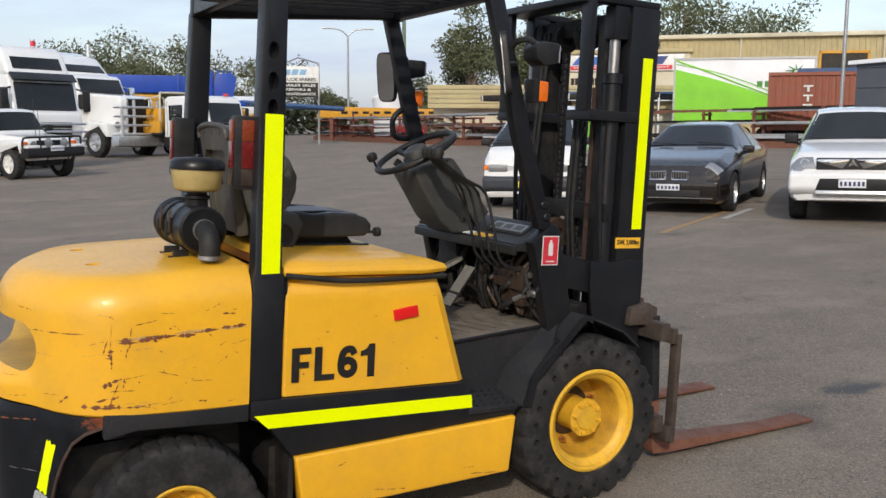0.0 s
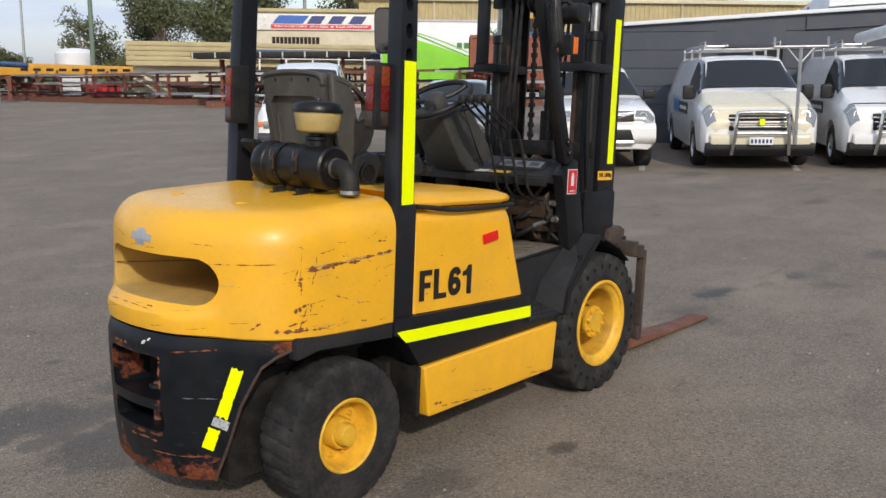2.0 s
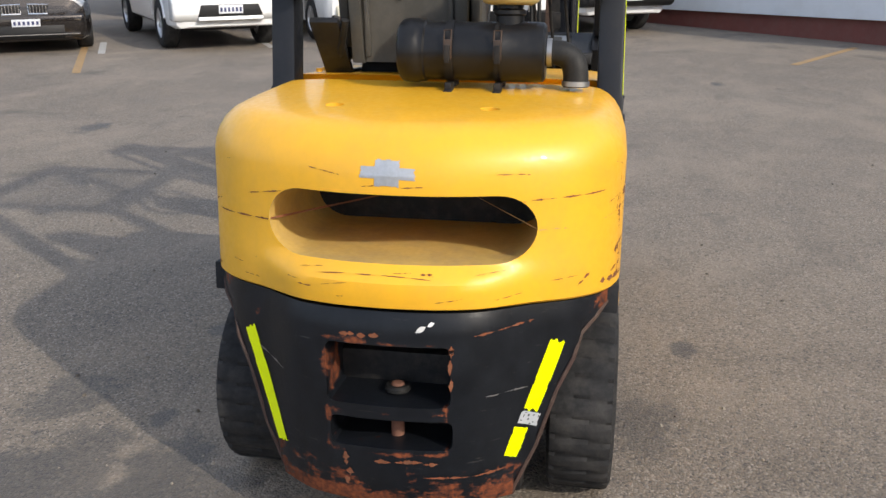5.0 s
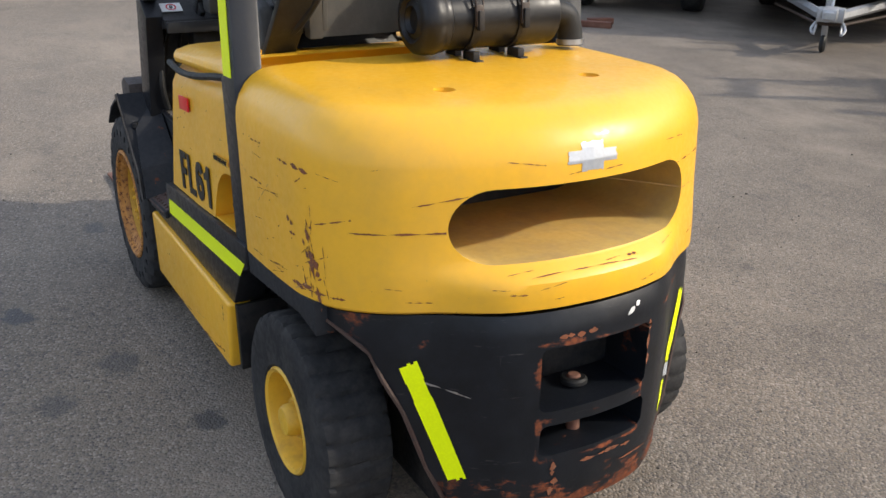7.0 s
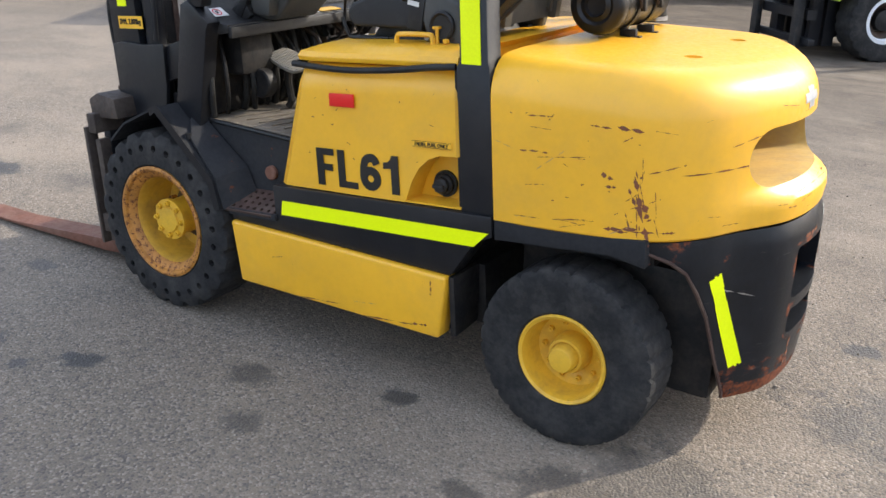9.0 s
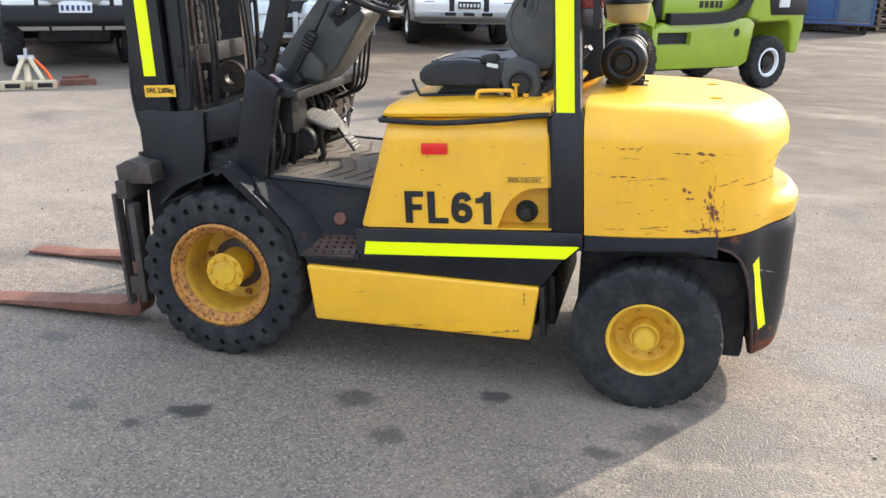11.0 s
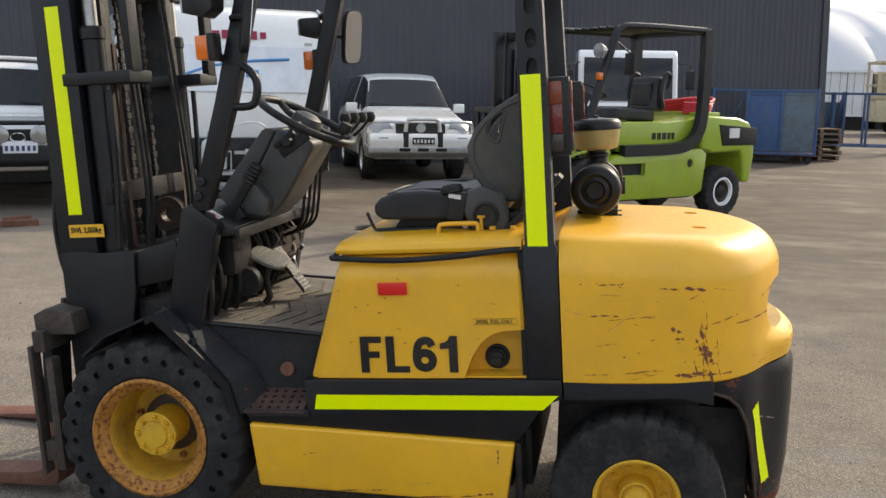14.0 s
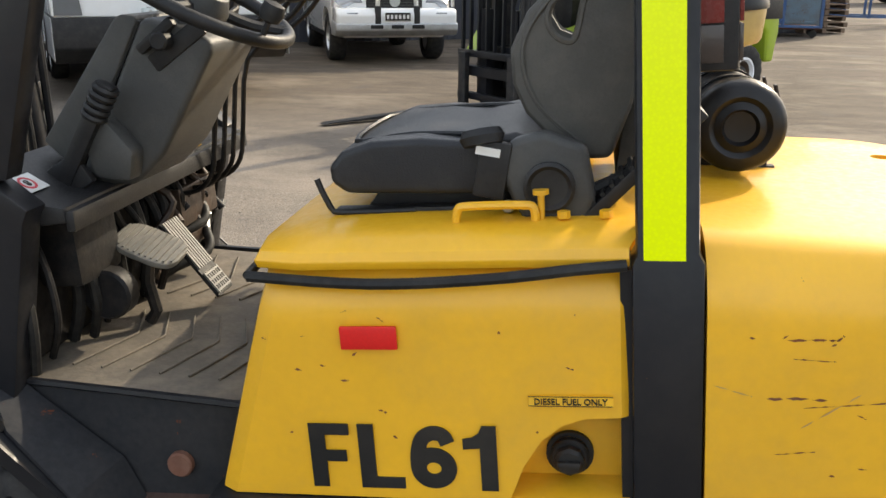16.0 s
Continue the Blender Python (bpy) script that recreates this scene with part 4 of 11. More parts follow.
# front guard pillars: a wide plate below, a tube above
for s in (1, -1):
    plate = prism([(-0.075, 0.66), (-0.205, 0.66), (-0.31, 1.06), (-0.325, 1.085), (-0.232, 1.165), (-0.195, 1.15)], "y", s * 0.497, s * 0.435, 0.006)
    lower = part("pillar_plate", plate, BLK, fl, "black front pillar plate", B)
    up = bmesh.new()
    rows = []
    for x0, x1, z, yo, yi in ((-0.225, -0.292, 1.14, 0.49, 0.44), (-0.350, -0.424, 1.51, 0.485, 0.435), (-0.508, -0.578, 2.035, 0.476, 0.43)):
        rows.append([up.verts.new((x, s * y, z)) for x, y in ((x0, yo), (x1, yo), (x1, yi), (x0, yi))])
    for a, b in zip(rows, rows[1:]):
        for i in range(4):
            up.faces.new((a[i], a[(i + 1) % 4], b[(i + 1) % 4], b[i]))
    up.faces.new(rows[0]), up.faces.new(list(reversed(rows[-1])))
    bmesh.ops.recalc_face_normals(up, faces=up.faces)
    part("front_pillar", bevelled(up, 0.007, 2, 40), BLK, fl, "", B)
    for z, x in ((1.19, -0.262), (1.24, -0.278)):
        part("bolt", cyl(0.016, 0.014, "y", (x, s * 0.496, z), 14, 0.004), BLK, fl, "", B)
    wl_x = -0.355
    work = part("work_lamp", merged(prism([(-0.318, 1.868), (-0.405, 1.868), (-0.43, 1.842), (-0.425, 1.80), (-0.39, 1.776), (-0.325, 1.792)], "y", s * 0.50, s * 0.60, 0.012), tube([(-0.40, s * 0.55, 1.86), (-0.425, s * 0.53, 1.878), (-0.455, s * 0.50, 1.868), (-0.46, s * 0.46, 1.84)], 0.012, 8, 4)), PLASTIC_D, fl, "black square work lamp", B)
    part("lens", span(-0.312, -0.32, s * 0.508, s * 0.592, 1.795, 1.862, 0.006), CLEAR_LENS, work)
    ind = part("indicator_base", span(-0.375, -0.40, s * 0.495, s * 0.555, 1.64, 1.73, 0.004), PLASTIC_D, fl, "", B)
    part("lens", span(-0.33, -0.375, s * 0.497, s * 0.553, 1.645, 1.725, 0.01), AMBER, ind, "orange indicator lens")
    mx, my = (-0.512, 0.535) if s > 0 else (-0.54, 0.56)
    mir = part("mirror_arm", tube([(-0.44, s * 0.485, 1.775), (mx + 0.06, s * (my - 0.03), 1.78), (mx + 0.01, s * (my - 0.015), 1.775)], 0.009, 8, 3), PLASTIC_D, fl, "", B)
    oval = [(abs(math.cos(radians(a))) ** 0.45 * math.copysign(1, math.cos(radians(a))), abs(math.sin(radians(a))) ** 0.45 * math.copysign(1, math.sin(radians(a)))) for a in range(5, 365, 10)]
    face = pose(mx, s * my, 1.775, 0, -9, s * 30)
    part("mirror_shell", moved(prism([(0.052 * u, 0.118 * v) for u, v in oval], "x", -0.011, 0.011, 0.004), face), PLASTIC_D, mir, "black door mirror")
    part("mirror_glass", moved(prism([(0.047 * u, 0.111 * v) for u, v in oval], "x", -0.0135, -0.0115), face), MIRROR, mir)
part("grab_bar", tube([(-0.378, 0.47, 1.655), (-0.46, 0.47, 1.62), (-0.50, 0.47, 1.575), (-0.498, 0.47, 1.52), (-0.47, 0.47, 1.487), (-0.36, 0.47, 1.492)], 0.014, 10, 4), BLK, fl, "black bent grab bar", B)

# floor, kick panels, steps and mudguards
floor_pts = [(-0.10, 0.735), (-0.22, 0.735), (-0.66, 0.69), (-0.66, 0.672), (-0.10, 0.715)]
part("floor_plate", prism(floor_pts, "y", -0.44, 0.44, 0.004), MATT, fl, "dusty ribbed rubber floor mat", B)
for k in range(6):
    for s in (1, -1):
        x0 = -0.27 - 0.062 * k
        part("mat_rib", tube([(x0, s * 0.06, 0.738 - 0.1 * (abs(x0) - 0.22)), (x0 - 0.05, s * 0.19, 0.7385 - 0.1 * (abs(x0) - 0.17)), (x0 - 0.0, s * 0.37, 0.738 - 0.1 * (abs(x0) - 0.22))], 0.0028, 6), MATT, fl, "", B)
for s in (1, -1):
    kick = bmesh.new()
    a = [kick.verts.new(v) for v in ((-0.19, s * 0.45, 0.735), (-0.66, s * 0.45, 0.685), (-0.64, s * 0.456, 0.49), (-0.375, s * 0.456, 0.49), (-0.36, s * 0.452, 0.545), (-0.215, s * 0.45, 0.70))]
    f = kick.faces.new(a)
    ex = bmesh.ops.extrude_face_region(kick, geom=[f])
    bmesh.ops.translate(kick, verts=[v for v in ex["geom"] if isinstance(v, bmesh.types.BMVert)], vec=(0, -s * 0.06, 0))
    bmesh.ops.recalc_face_normals(kick, faces=kick.faces)
    part("kick_panel", kick, BLK_RUST, fl, "black kick panel with rust spots", B, smooth=20)
    part("floor_edge", tube([(-0.19, s * 0.452, 0.738), (-0.42, s * 0.455, 0.716), (-0.66, s * 0.455, 0.69)], 0.008, 6), BLK, fl, "", B)
    if s > 0:
        part("boss", cyl(0.026, 0.02, "y", (-0.52, 0.460, 0.565), 18, 0.004), RUST, fl, "round rusty boss", B)
    tread = cut(box(0.225, 0.135, 0.010, (0, 0, 0), 0.003), merged(*[cyl(0.0075, 0.06, "z", (-0.085 + 0.034 * i, -0.044 + 0.029 * j, 0), 8) for i in range(6) for j in range(4)]))
    part("step_plate", moved(tread, pose(-0.495, s * 0.512, 0.468, -s * 22, 0, 0)), RUST_STEP if s > 0 else BLK_RUST, fl, "perforated step plate, rusty" if s > 0 else "perforated black step plate", B)
    part("step_lip", span(-0.40, -0.625, s * 0.558, s * 0.572, 0.428, 0.452, 0.003), BLK_RUST, fl, "", B)
    web = prism([(-0.02, 0.755), (-0.10, 0.79), (-0.225, 0.668), (-0.35, 0.535), (-0.37, 0.447), (-0.63, 0.447), (-0.66, 0.68), (-0.19, 0.73), (-0.05, 0.79)], "y", s * 0.430, s * 0.445)
    part("wheel_arch_wall", web, BLK, fl, "", B)
    guard_pts = [(0.20, 0.65), (0.107, 0.722), (-0.06, 0.786), (-0.11, 0.798), (-0.234, 0.672), (-0.356, 0.545), (-0.376, 0.44)]
    part("mudguard", strip(guard_pts, (s * 0.34, s * 0.585), 0.008), BLK_RUST, fl, "black folded steel mudguard", B, smooth=0)
    part("mudguard_lip", merged(strip([(p[0], p[1] + 0.004) for p in guard_pts[2:]], (s * 0.5855, s * 0.593), 0.03), cyl(0.012, 0.02, "z", (-0.222, s * 0.56, 0.694), 8)), BLK, fl, "", B, smooth=0)
    facet = bmesh.new()
    outer = [facet.verts.new(v) for v in ((-0.175, s * 0.50, 0.742), (-0.234, s * 0.562, 0.680), (-0.356, s * 0.582, 0.552), (-0.382, s * 0.582, 0.44))]
    inner = [facet.verts.new(v) for v in ((-0.205, s * 0.457, 0.738), (-0.246, s * 0.458, 0.700), (-0.396, s * 0.458, 0.572), (-0.437, s * 0.462, 0.478))]
    for k in range(3):
        facet.faces.new((outer[k], outer[k + 1], inner[k + 1], inner[k]))
    sheet = bmesh.ops.extrude_face_region(facet, geom=list(facet.faces))
    bmesh.ops.translate(facet, verts=[v for v in sheet["geom"] if isinstance(v, bmesh.types.BMVert)], vec=(-0.005, 0, 0.005))
    bmesh.ops.recalc_face_normals(facet, faces=facet.faces)
    part("guard_facet", facet, BLK_RUST, fl, "black folded plate between mudguard and kick panel", B, smooth=0)
    part("guard_gusset", prism([(-0.352, 0.54), (-0.372, 0.45), (-0.43, 0.45)], "y", s * 0.447, s * 0.458), RUST_STEP, fl, "rusty gusset", B)
    part("front_axle_cover", span(-0.2, 0.2, s * 0.15, s * 0.36, 0.2, 0.62, 0.02), DARK, fl, "", B)

# dash shelf, steering column and wheel
shelf = prism([(-0.19, 1.155), (-0.30, 1.085), (-0.36, 1.075), (-0.36, 1.045), (-0.30, 1.04), (-0.19, 1.10)], "y", -0.44, 0.44, 0.008)
dash = part("dash_shelf", shelf, PLASTIC_D, fl, "black dash shelf, dusty", B)
part("dash_panel", span(-0.195, -0.155, -0.435, 0.435, 0.74, 1.12, 0.01), DARK, fl, "dark firewall", B)
part("dash_edge", span(-0.355, -0.375, -0.437, 0.437, 1.028, 1.068, 0.006), PLASTIC_D, fl, "", B)
plate_ob = part("capacity_plate", moved(box(0.085, 0.30, 0.003, (0, 0, 0), 0.012), pose(-0.245, -0.2, 1.1235, 0, -32.5, 0)), SEAL, dash, "black plate frame")
part("plate_face", moved(box(0.052, 0.255, 0.003, (0, 0, 0.0022), 0.008), pose(-0.245, -0.2, 1.1235, 0, -32.5, 0)), LOAD_PLATE, plate_ob, "faded grey load plate")
for k in range(3):
    part("plate_mark", moved(box(0.03, 0.055, 0.001, (0, -0.08 + 0.08 * k, 0.0042)), pose(-0.245, -0.2, 1.1235, 0, -32.5, 0)), PLASTIC, plate_ob)
part("warning_decal", moved(box(0.05, 0.12, 0.002), pose(-0.33, -0.13, 1.0825, 0, -9.5, 0)), DECAL_Y, dash, "yellow warning sticker")
part("warning_decal", moved(box(0.05, 0.07, 0.002), pose(-0.33, -0.02, 1.0825, 0, -9.5, 0)), DECAL_W, dash, "white sticker")
CY = 0.13
col = prism([(-0.285, 1.10), (-0.345, 1.072), (-0.40, 1.072), (-0.47, 1.13), (-0.488, 1.155), (-0.60, 1.322), (-0.604, 1.346), (-0.575, 1.370), (-0.475, 1.400), (-0.462, 1.392)], "y", CY - 0.115, CY + 0.115, 0.018, 3)
front_cowl = prism([(-0.215, 1.17), (-0.275, 1.105), (-0.283, 1.108), (-0.458, 1.394), (-0.452, 1.404), (-0.425, 1.408), (-0.41, 1.40)], "y", CY - 0.112, CY + 0.112, 0.014, 3)
colob = part("steering_column", col, PLASTIC, fl, "faded grey plastic steering column cowl", B)
part("front_cowl", front_cowl, PLASTIC, colob, "paler grey front cowl half")
part("cowl_seam", prism([(-0.274, 1.11), (-0.282, 1.105), (-0.462, 1.392), (-0.455, 1.396)], "y", CY - 0.108, CY + 0.108), SEAL, colob)
part("brake_bracket", prism([(-0.345, 1.10), (-0.42, 1.09), (-0.435, 1.15), (-0.385, 1.215), (-0.33, 1.175)], "y", CY + 0.112, CY + 0.165, 0.012, 2), PLASTIC, colob, "grey brake lever box")
part("switch_slot", moved(box(0.13, 0.012, 0.036, (0, 0, 0), 0.005), pose(-0.535, CY + 0.115, 1.345, 0, 32, 0)), PLASTIC_D, colob, "black switch slot")
part("cowl_knob", cyl(0.012, 0.016, "y", (-0.355, CY - 0.12, 1.135), 12, 0.003), PLASTIC_D, colob)
part("column_stalk", merged(moved(box(0.095, 0.022, 0.022, (0, 0, 0), 0.008), pose(-0.50, CY + 0.125, 1.365, 0, 35, 0)), cyl(0.018, 0.05, "y", (-0.515, CY + 0.13, 1.355), 14, 0.004)), PLASTIC_D, colob, "black column switch")
part("direction_lever", tube([(-0.50, CY - 0.13, 1.37), (-0.51, CY - 0.2, 1.385), (-0.52, CY - 0.25, 1.40)], 0.006, 8, 3), PLASTIC_D, colob)
brake = part("parking_brake", merged(moved(box(0.26, 0.03, 0.035, (0, 0, 0), 0.008), pose(-0.335, CY + 0.165, 1.175, 0, 56, 0)), moved(box(0.10, 0.02, 0.07, (0, 0, 0), 0.006), pose(-0.285, CY + 0.165, 1.10, 0, 30, 0))), PLASTIC_D, fl, "black ribbed parking brake lever", B)
for k in range(5):
    part("grip_ring", moved(lathe([(0.024, -0.006), (0.027, 0), (0.024, 0.006)], "x", (0, 0, 0), 12), pose(-0.367 - 0.0085 * k, CY + 0.165, 1.223 + 0.0126 * k, 0, 56, 0)), PLASTIC_D, brake)
wheel_m = B @ pose(-0.548, CY, 1.425, 0, -30, 0)
whl = part("steering_wheel", tube([(0.185 * math.cos(2 * math.pi * k / 32), 0.185 * math.sin(2 * math.pi * k / 32), 0) for k in range(32)], 0.0145, 10, 0, True), PLASTIC_D, fl, "black steering wheel with spinner knob", wheel_m)
part("hub", lathe([(0.0, -0.05), (0.055, -0.05), (0.06, -0.01), (0.05, 0.018), (0.03, 0.028), (0, 0.03)], "z", (0, 0, 0), 20), PLASTIC, whl, "grey plastic horn pad")
for a in (90, 210, 330):
    ca, sa = math.cos(radians(a)), math.sin(radians(a))
    part("spoke", tube([(0.04 * ca, 0.04 * sa, -0.012), (0.11 * ca, 0.11 * sa, -0.014), (0.18 * ca, 0.18 * sa, 0)], 0.013, 8, 3), PLASTIC_D, whl)
part("spinner_knob", merged(cyl(0.006, 0.04, "z", (-0.166, 0.083, 0.025), 8), lathe([(0, -0.02), (0.02, -0.012), (0.025, 0.004), (0.02, 0.02), (0, 0.026)], "z", (-0.166, 0.083, 0.055), 16)), SEAL, whl, "black spinner knob")
part("steering_shaft", tube([(-0.51, CY, 1.36), (-0.54, CY, 1.41)], 0.036, 12), PLASTIC_D, fl, "", B)

# hydraulic levers to the right of the column
for k in range(4):
    y, g = -0.135 - 0.063 * k, 0.016 * k
    pts = [(-0.27, y - 0.05, 0.955), (-0.335, y - 0.04, 0.965), (-0.385, y - 0.025, 1.01), (-0.405, y - 0.02, 1.09), (-0.45, y, 1.27), (-0.50 - g, y, 1.325), (-0.575 - g, y + 0.01, 1.375), (-0.62 - g, y + 0.02, 1.42)]
    lv = part("hydraulic_lever", tube(pts, 0.0065, 8, 3), DARK, fl, "black hydraulic control lever", B)
    part("knob", lathe([(0, -0.024), (0.016, -0.02), (0.024, 0), (0.018, 0.018), (0, 0.024)], "z", (-0.622 - g, y + 0.02, 1.425), 14), SEAL, lv, "black ball knob")

# pedals
pad = prism([(0.070 * (abs(math.cos(radians(a))) ** 0.6) * (1 if math.cos(radians(a)) > 0 else -1), 0.052 * (abs(math.sin(radians(a))) ** 0.6) * (1 if math.sin(radians(a)) > 0 else -1)) for a in range(5, 365, 15)], "z", -0.007, 0.007, 0.004)
pm = pose(-0.352, 0.135, 0.912, -14, -24, 0) @ Matrix.Diagonal((1.08, 1.1, 1, 1))
brk = part("pedal", moved(pad, pm), PEDAL, fl, "worn grey ribbed brake pedal", B)
for k in range(11):
    w = 0.050 * math.sqrt(max(0.1, 1 - (k / 5 - 1) ** 4 * 0.55))
    part("tread", moved(box(0.004, 2 * w * 0.9, 0.005, (0.062 * (k / 5 - 1), 0, 0.0085)), pm), PEDAL, brk)
part("pedal_arm", tube([(-0.34, 0.13, 0.88), (-0.33, 0.13, 0.83), (-0.34, 0.13, 0.76), (-0.32, 0.13, 0.735)], 0.014, 8), DARK, brk)
am = pose(-0.378, -0.022, 0.838, 0, -55, 0)
acc = part("pedal", moved(box(0.215, 0.082, 0.008, (0, 0, 0), 0.003), am), DARK, fl, "worn ribbed accelerator pedal, gridded at the foot", B)
for k in range(7):
    part("tread", moved(box(0.135, 0.0065, 0.006, (0.038, 0.0112 * (k - 3), 0.006)), am), PEDAL, acc)
    part("tread", moved(box(0.058, 0.0045, 0.0055, (-0.072, 0.0112 * (k - 3), 0.006)), am), PEDAL, acc)
for k in range(4):
    part("tread", moved(box(0.005, 0.074, 0.0058, (-0.048 - 0.016 * k, 0, 0.006)), am), PEDAL, acc)
part("pedal_arm", tube([(-0.35, -0.05, 0.86), (-0.29, -0.05, 0.82), (-0.26, -0.05, 0.75)], 0.010, 8), DARK, acc)
# hoses and valves behind the pedals, with bright fittings by the firewall
part("valve_body", merged(span(-0.18, -0.225, -0.30, -0.435, 0.80, 0.985, 0.012), span(-0.20, -0.235, -0.40, -0.43, 0.83, 0.97, 0.008)), RUST_STEP, fl, "rusty brown hydraulic valve body", B)
for y, z, dy, dz in ((-0.40, 0.955, 0.09, -0.05), (-0.415, 0.88, 0.10, -0.055), (-0.432, 0.945, 0.0, 0.0), (-0.432, 0.868, 0.0, 0.0)):
    a, b = Vector((-0.235, y, z)), Vector((-0.275, y + dy, z + dz))
    run = b - a if dy else Vector((-0.05, 0, 0))
    fit = part("hose_fitting", merged(tube([a, a + run * 0.45], 0.015, 6), tube([a + run * 0.45, a + run * 0.55], 0.019, 6), tube([a + run * 0.55, a + run], 0.0125, 10)), STEEL, fl, "bright steel hose fitting", B)
    if dy:
        part("hose", tube([b, b + run * 0.6 + Vector((0, 0, -0.01)), b + Vector((0.05, 0.16, -0.07)), b + Vector((0.09, 0.2, -0.13))], 0.0125, 10, 4), SEAL, fit, "black hydraulic hose")
for k in range(9):
    y0, x0 = rng.uniform(-0.4, 0.05), rng.uniform(-0.24, -0.19)
    pts = [(x0, y0, 1.03), (x0 - rng.uniform(0.02, 0.07), y0 + rng.uniform(-0.05, 0.05), 0.95), (x0 - rng.uniform(0.0, 0.06), y0 + rng.uniform(-0.08, 0.08), 0.86), (x0, y0 + rng.uniform(-0.06, 0.06), 0.76)]
    part("hydraulic_hose", tube(pts, rng.uniform(0.008, 0.014), 8, 4), SEAL if k % 3 else GREASE, fl, "greasy hydraulic hose", B)
for k in range(8):
    y, z = -0.40 + 0.035 * k, 0.88 + 0.05 * ((k * 7) % 4) / 2
    part("hose_fitting", merged(moved(cyl(0.016, 0.035, "z", (0, 0, 0), 6), pose(-0.27, y, z, 20 * (k % 3), 40, 0)), moved(cyl(0.011, 0.07, "z", (0, 0, 0), 10), pose(-0.27, y, z + 0.01, 20 * (k % 3), 40, 0))), GREASE if k % 2 else DARK, fl, "", B)
for k in range(11):
    y0 = -0.12 + 0.052 * k
    top = Vector((-0.205 - 0.01 * (k % 3), y0, 1.04))
    foot = Vector((-0.205 - 0.012 * (k % 4), y0 + rng.uniform(-0.05, 0.05), 0.742))
    sway = Vector((-0.03 - 0.02 * (k % 2), rng.uniform(-0.04, 0.04), 0))
    part("dash_hose", tube([top, top.lerp(foot, 0.35) + sway, top.lerp(foot, 0.7) + sway, foot], 0.008 + 0.003 * (k % 3), 8, 4), SEAL if k % 3 else DARK, fl, "black hose under the dash", B)
part("pedal_box", merged(span(-0.20, -0.30, 0.16, 0.33, 0.88, 1.03, 0.02), cyl(0.055, 0.05, "y", (-0.30, 0.235, 0.84), 20, 0.006)), DARK, fl, "dark pedal box", B)
part("valve_block", merged(span(-0.20, -0.29, -0.38, -0.16, 0.87, 0.97, 0.008), span(-0.21, -0.27, -0.36, -0.2, 0.80, 0.87, 0.008)), GREASE, fl, "greasy brown valve block", B)
sg = part("round_decal_plate", moved(box(0.05, 0.075, 0.0015), pose(-0.262, 0.39, 1.1135, 0, -32.5, 0)), DECAL_W, dash, "white sticker with a red ring and 8")
part("decal_ring", moved(lathe([(0.019, 0), (0.019, 0.001), (0.014, 0.001), (0.014, 0)], "z", (0, 0, 0.0008), 20, closed=True), pose(-0.262, 0.39, 1.1135, 0, -32.5, 0)), DECAL_R, sg)
part("decal_figure", moved(moved(fitted("8", -0.006, 0.006, -0.009, 0.009, 0.02, 0.001), pose(0, 0, 0.0012, -90, 0, 90)), pose(-0.262, 0.39, 1.1135, 0, -32.5, 0)), DECAL_K, sg)
fs = part("extinguisher_sign", moved(span(-0.195, -0.275, -0.4985, -0.4965, 0.995, 1.115, 0.0), pose(0, 0, 0)), DECAL_W, fl, "red and white fire extinguisher sign", B)
part("sign_field", span(-0.199, -0.271, -0.4997, -0.4985, 0.999, 1.111), DECAL_R, fs)
part("extinguisher_symbol", merged(span(-0.224, -0.246, -0.5009, -0.4997, 1.035, 1.085, 0.0), span(-0.230, -0.240, -0.5009, -0.4997, 1.085, 1.098), span(-0.215, -0.255, -0.5009, -0.4997, 1.008, 1.013)), DECAL_W, fs)

# seat, set to the left of the middle
SY, BACK_Y = 0.14, 0.120
seat_pts = [(-0.852, 1.092), (-0.85, 1.122), (-0.875, 1.148), (-0.93, 1.165), (-1.02, 1.168), (-1.10, 1.160), (-1.19, 1.172), (-1.25, 1.15), (-1.25, 1.075), (-1.15, 1.064), (-0.88, 1.072)]
seat = part("seat_cushion", prism(seat_pts, "y", SY - 0.235, SY + 0.235, 0.034, 5), VINYL, fl, "dusty black vinyl operator seat", B, smooth=60)
part("cushion_piping", tube([(-0.885, SY - 0.15, 1.154), (-0.885, SY + 0.15, 1.154), (-1.0, SY + 0.165, 1.166), (-1.17, SY + 0.16, 1.164), (-1.17, SY - 0.16, 1.164), (-1.0, SY - 0.165, 1.166)], 0.005, 6, 4, True), VINYL, seat)


def bucket_back():
    """The hooped seat back: a cushion that wraps forward at both sides, swept from the hinge to the top."""
    bm = bmesh.new()
    rows = []
    for x, z, w, wrap in ((-1.30, 1.075, 0.215, 0.03), (-1.315, 1.15, 0.225, 0.06), (-1.335, 1.24, 0.232, 0.05), (-1.365, 1.33, 0.232, 0.035), (-1.395, 1.40, 0.228, 0.03), (-1.415, 1.45, 0.222, 0.02), (-1.425, 1.478, 0.215, 0.006)):
        row = []
        for k in range(17):
            q = k / 8 - 1
            row.append(bm.verts.new((x + wrap * abs(q) ** 3.2, BACK_Y + 0.9 * w * q, z)))
        rows.append(row)
    for a, b in zip(rows, rows[1:]):
        for k in range(16):
            bm.faces.new((a[k], a[k + 1], b[k + 1], b[k]))
    bmesh.ops.recalc_face_normals(bm, faces=bm.faces)
    bmesh.ops.solidify(bm, geom=bm.faces[:], thickness=0.035)
    bmesh.ops.recalc_face_normals(bm, faces=bm.faces)
    return bm


part("backrest", bevelled(bucket_back(), 0.010, 2, 50), VINYL, fl, "dusty grey seat back cushion", B, smooth=60)
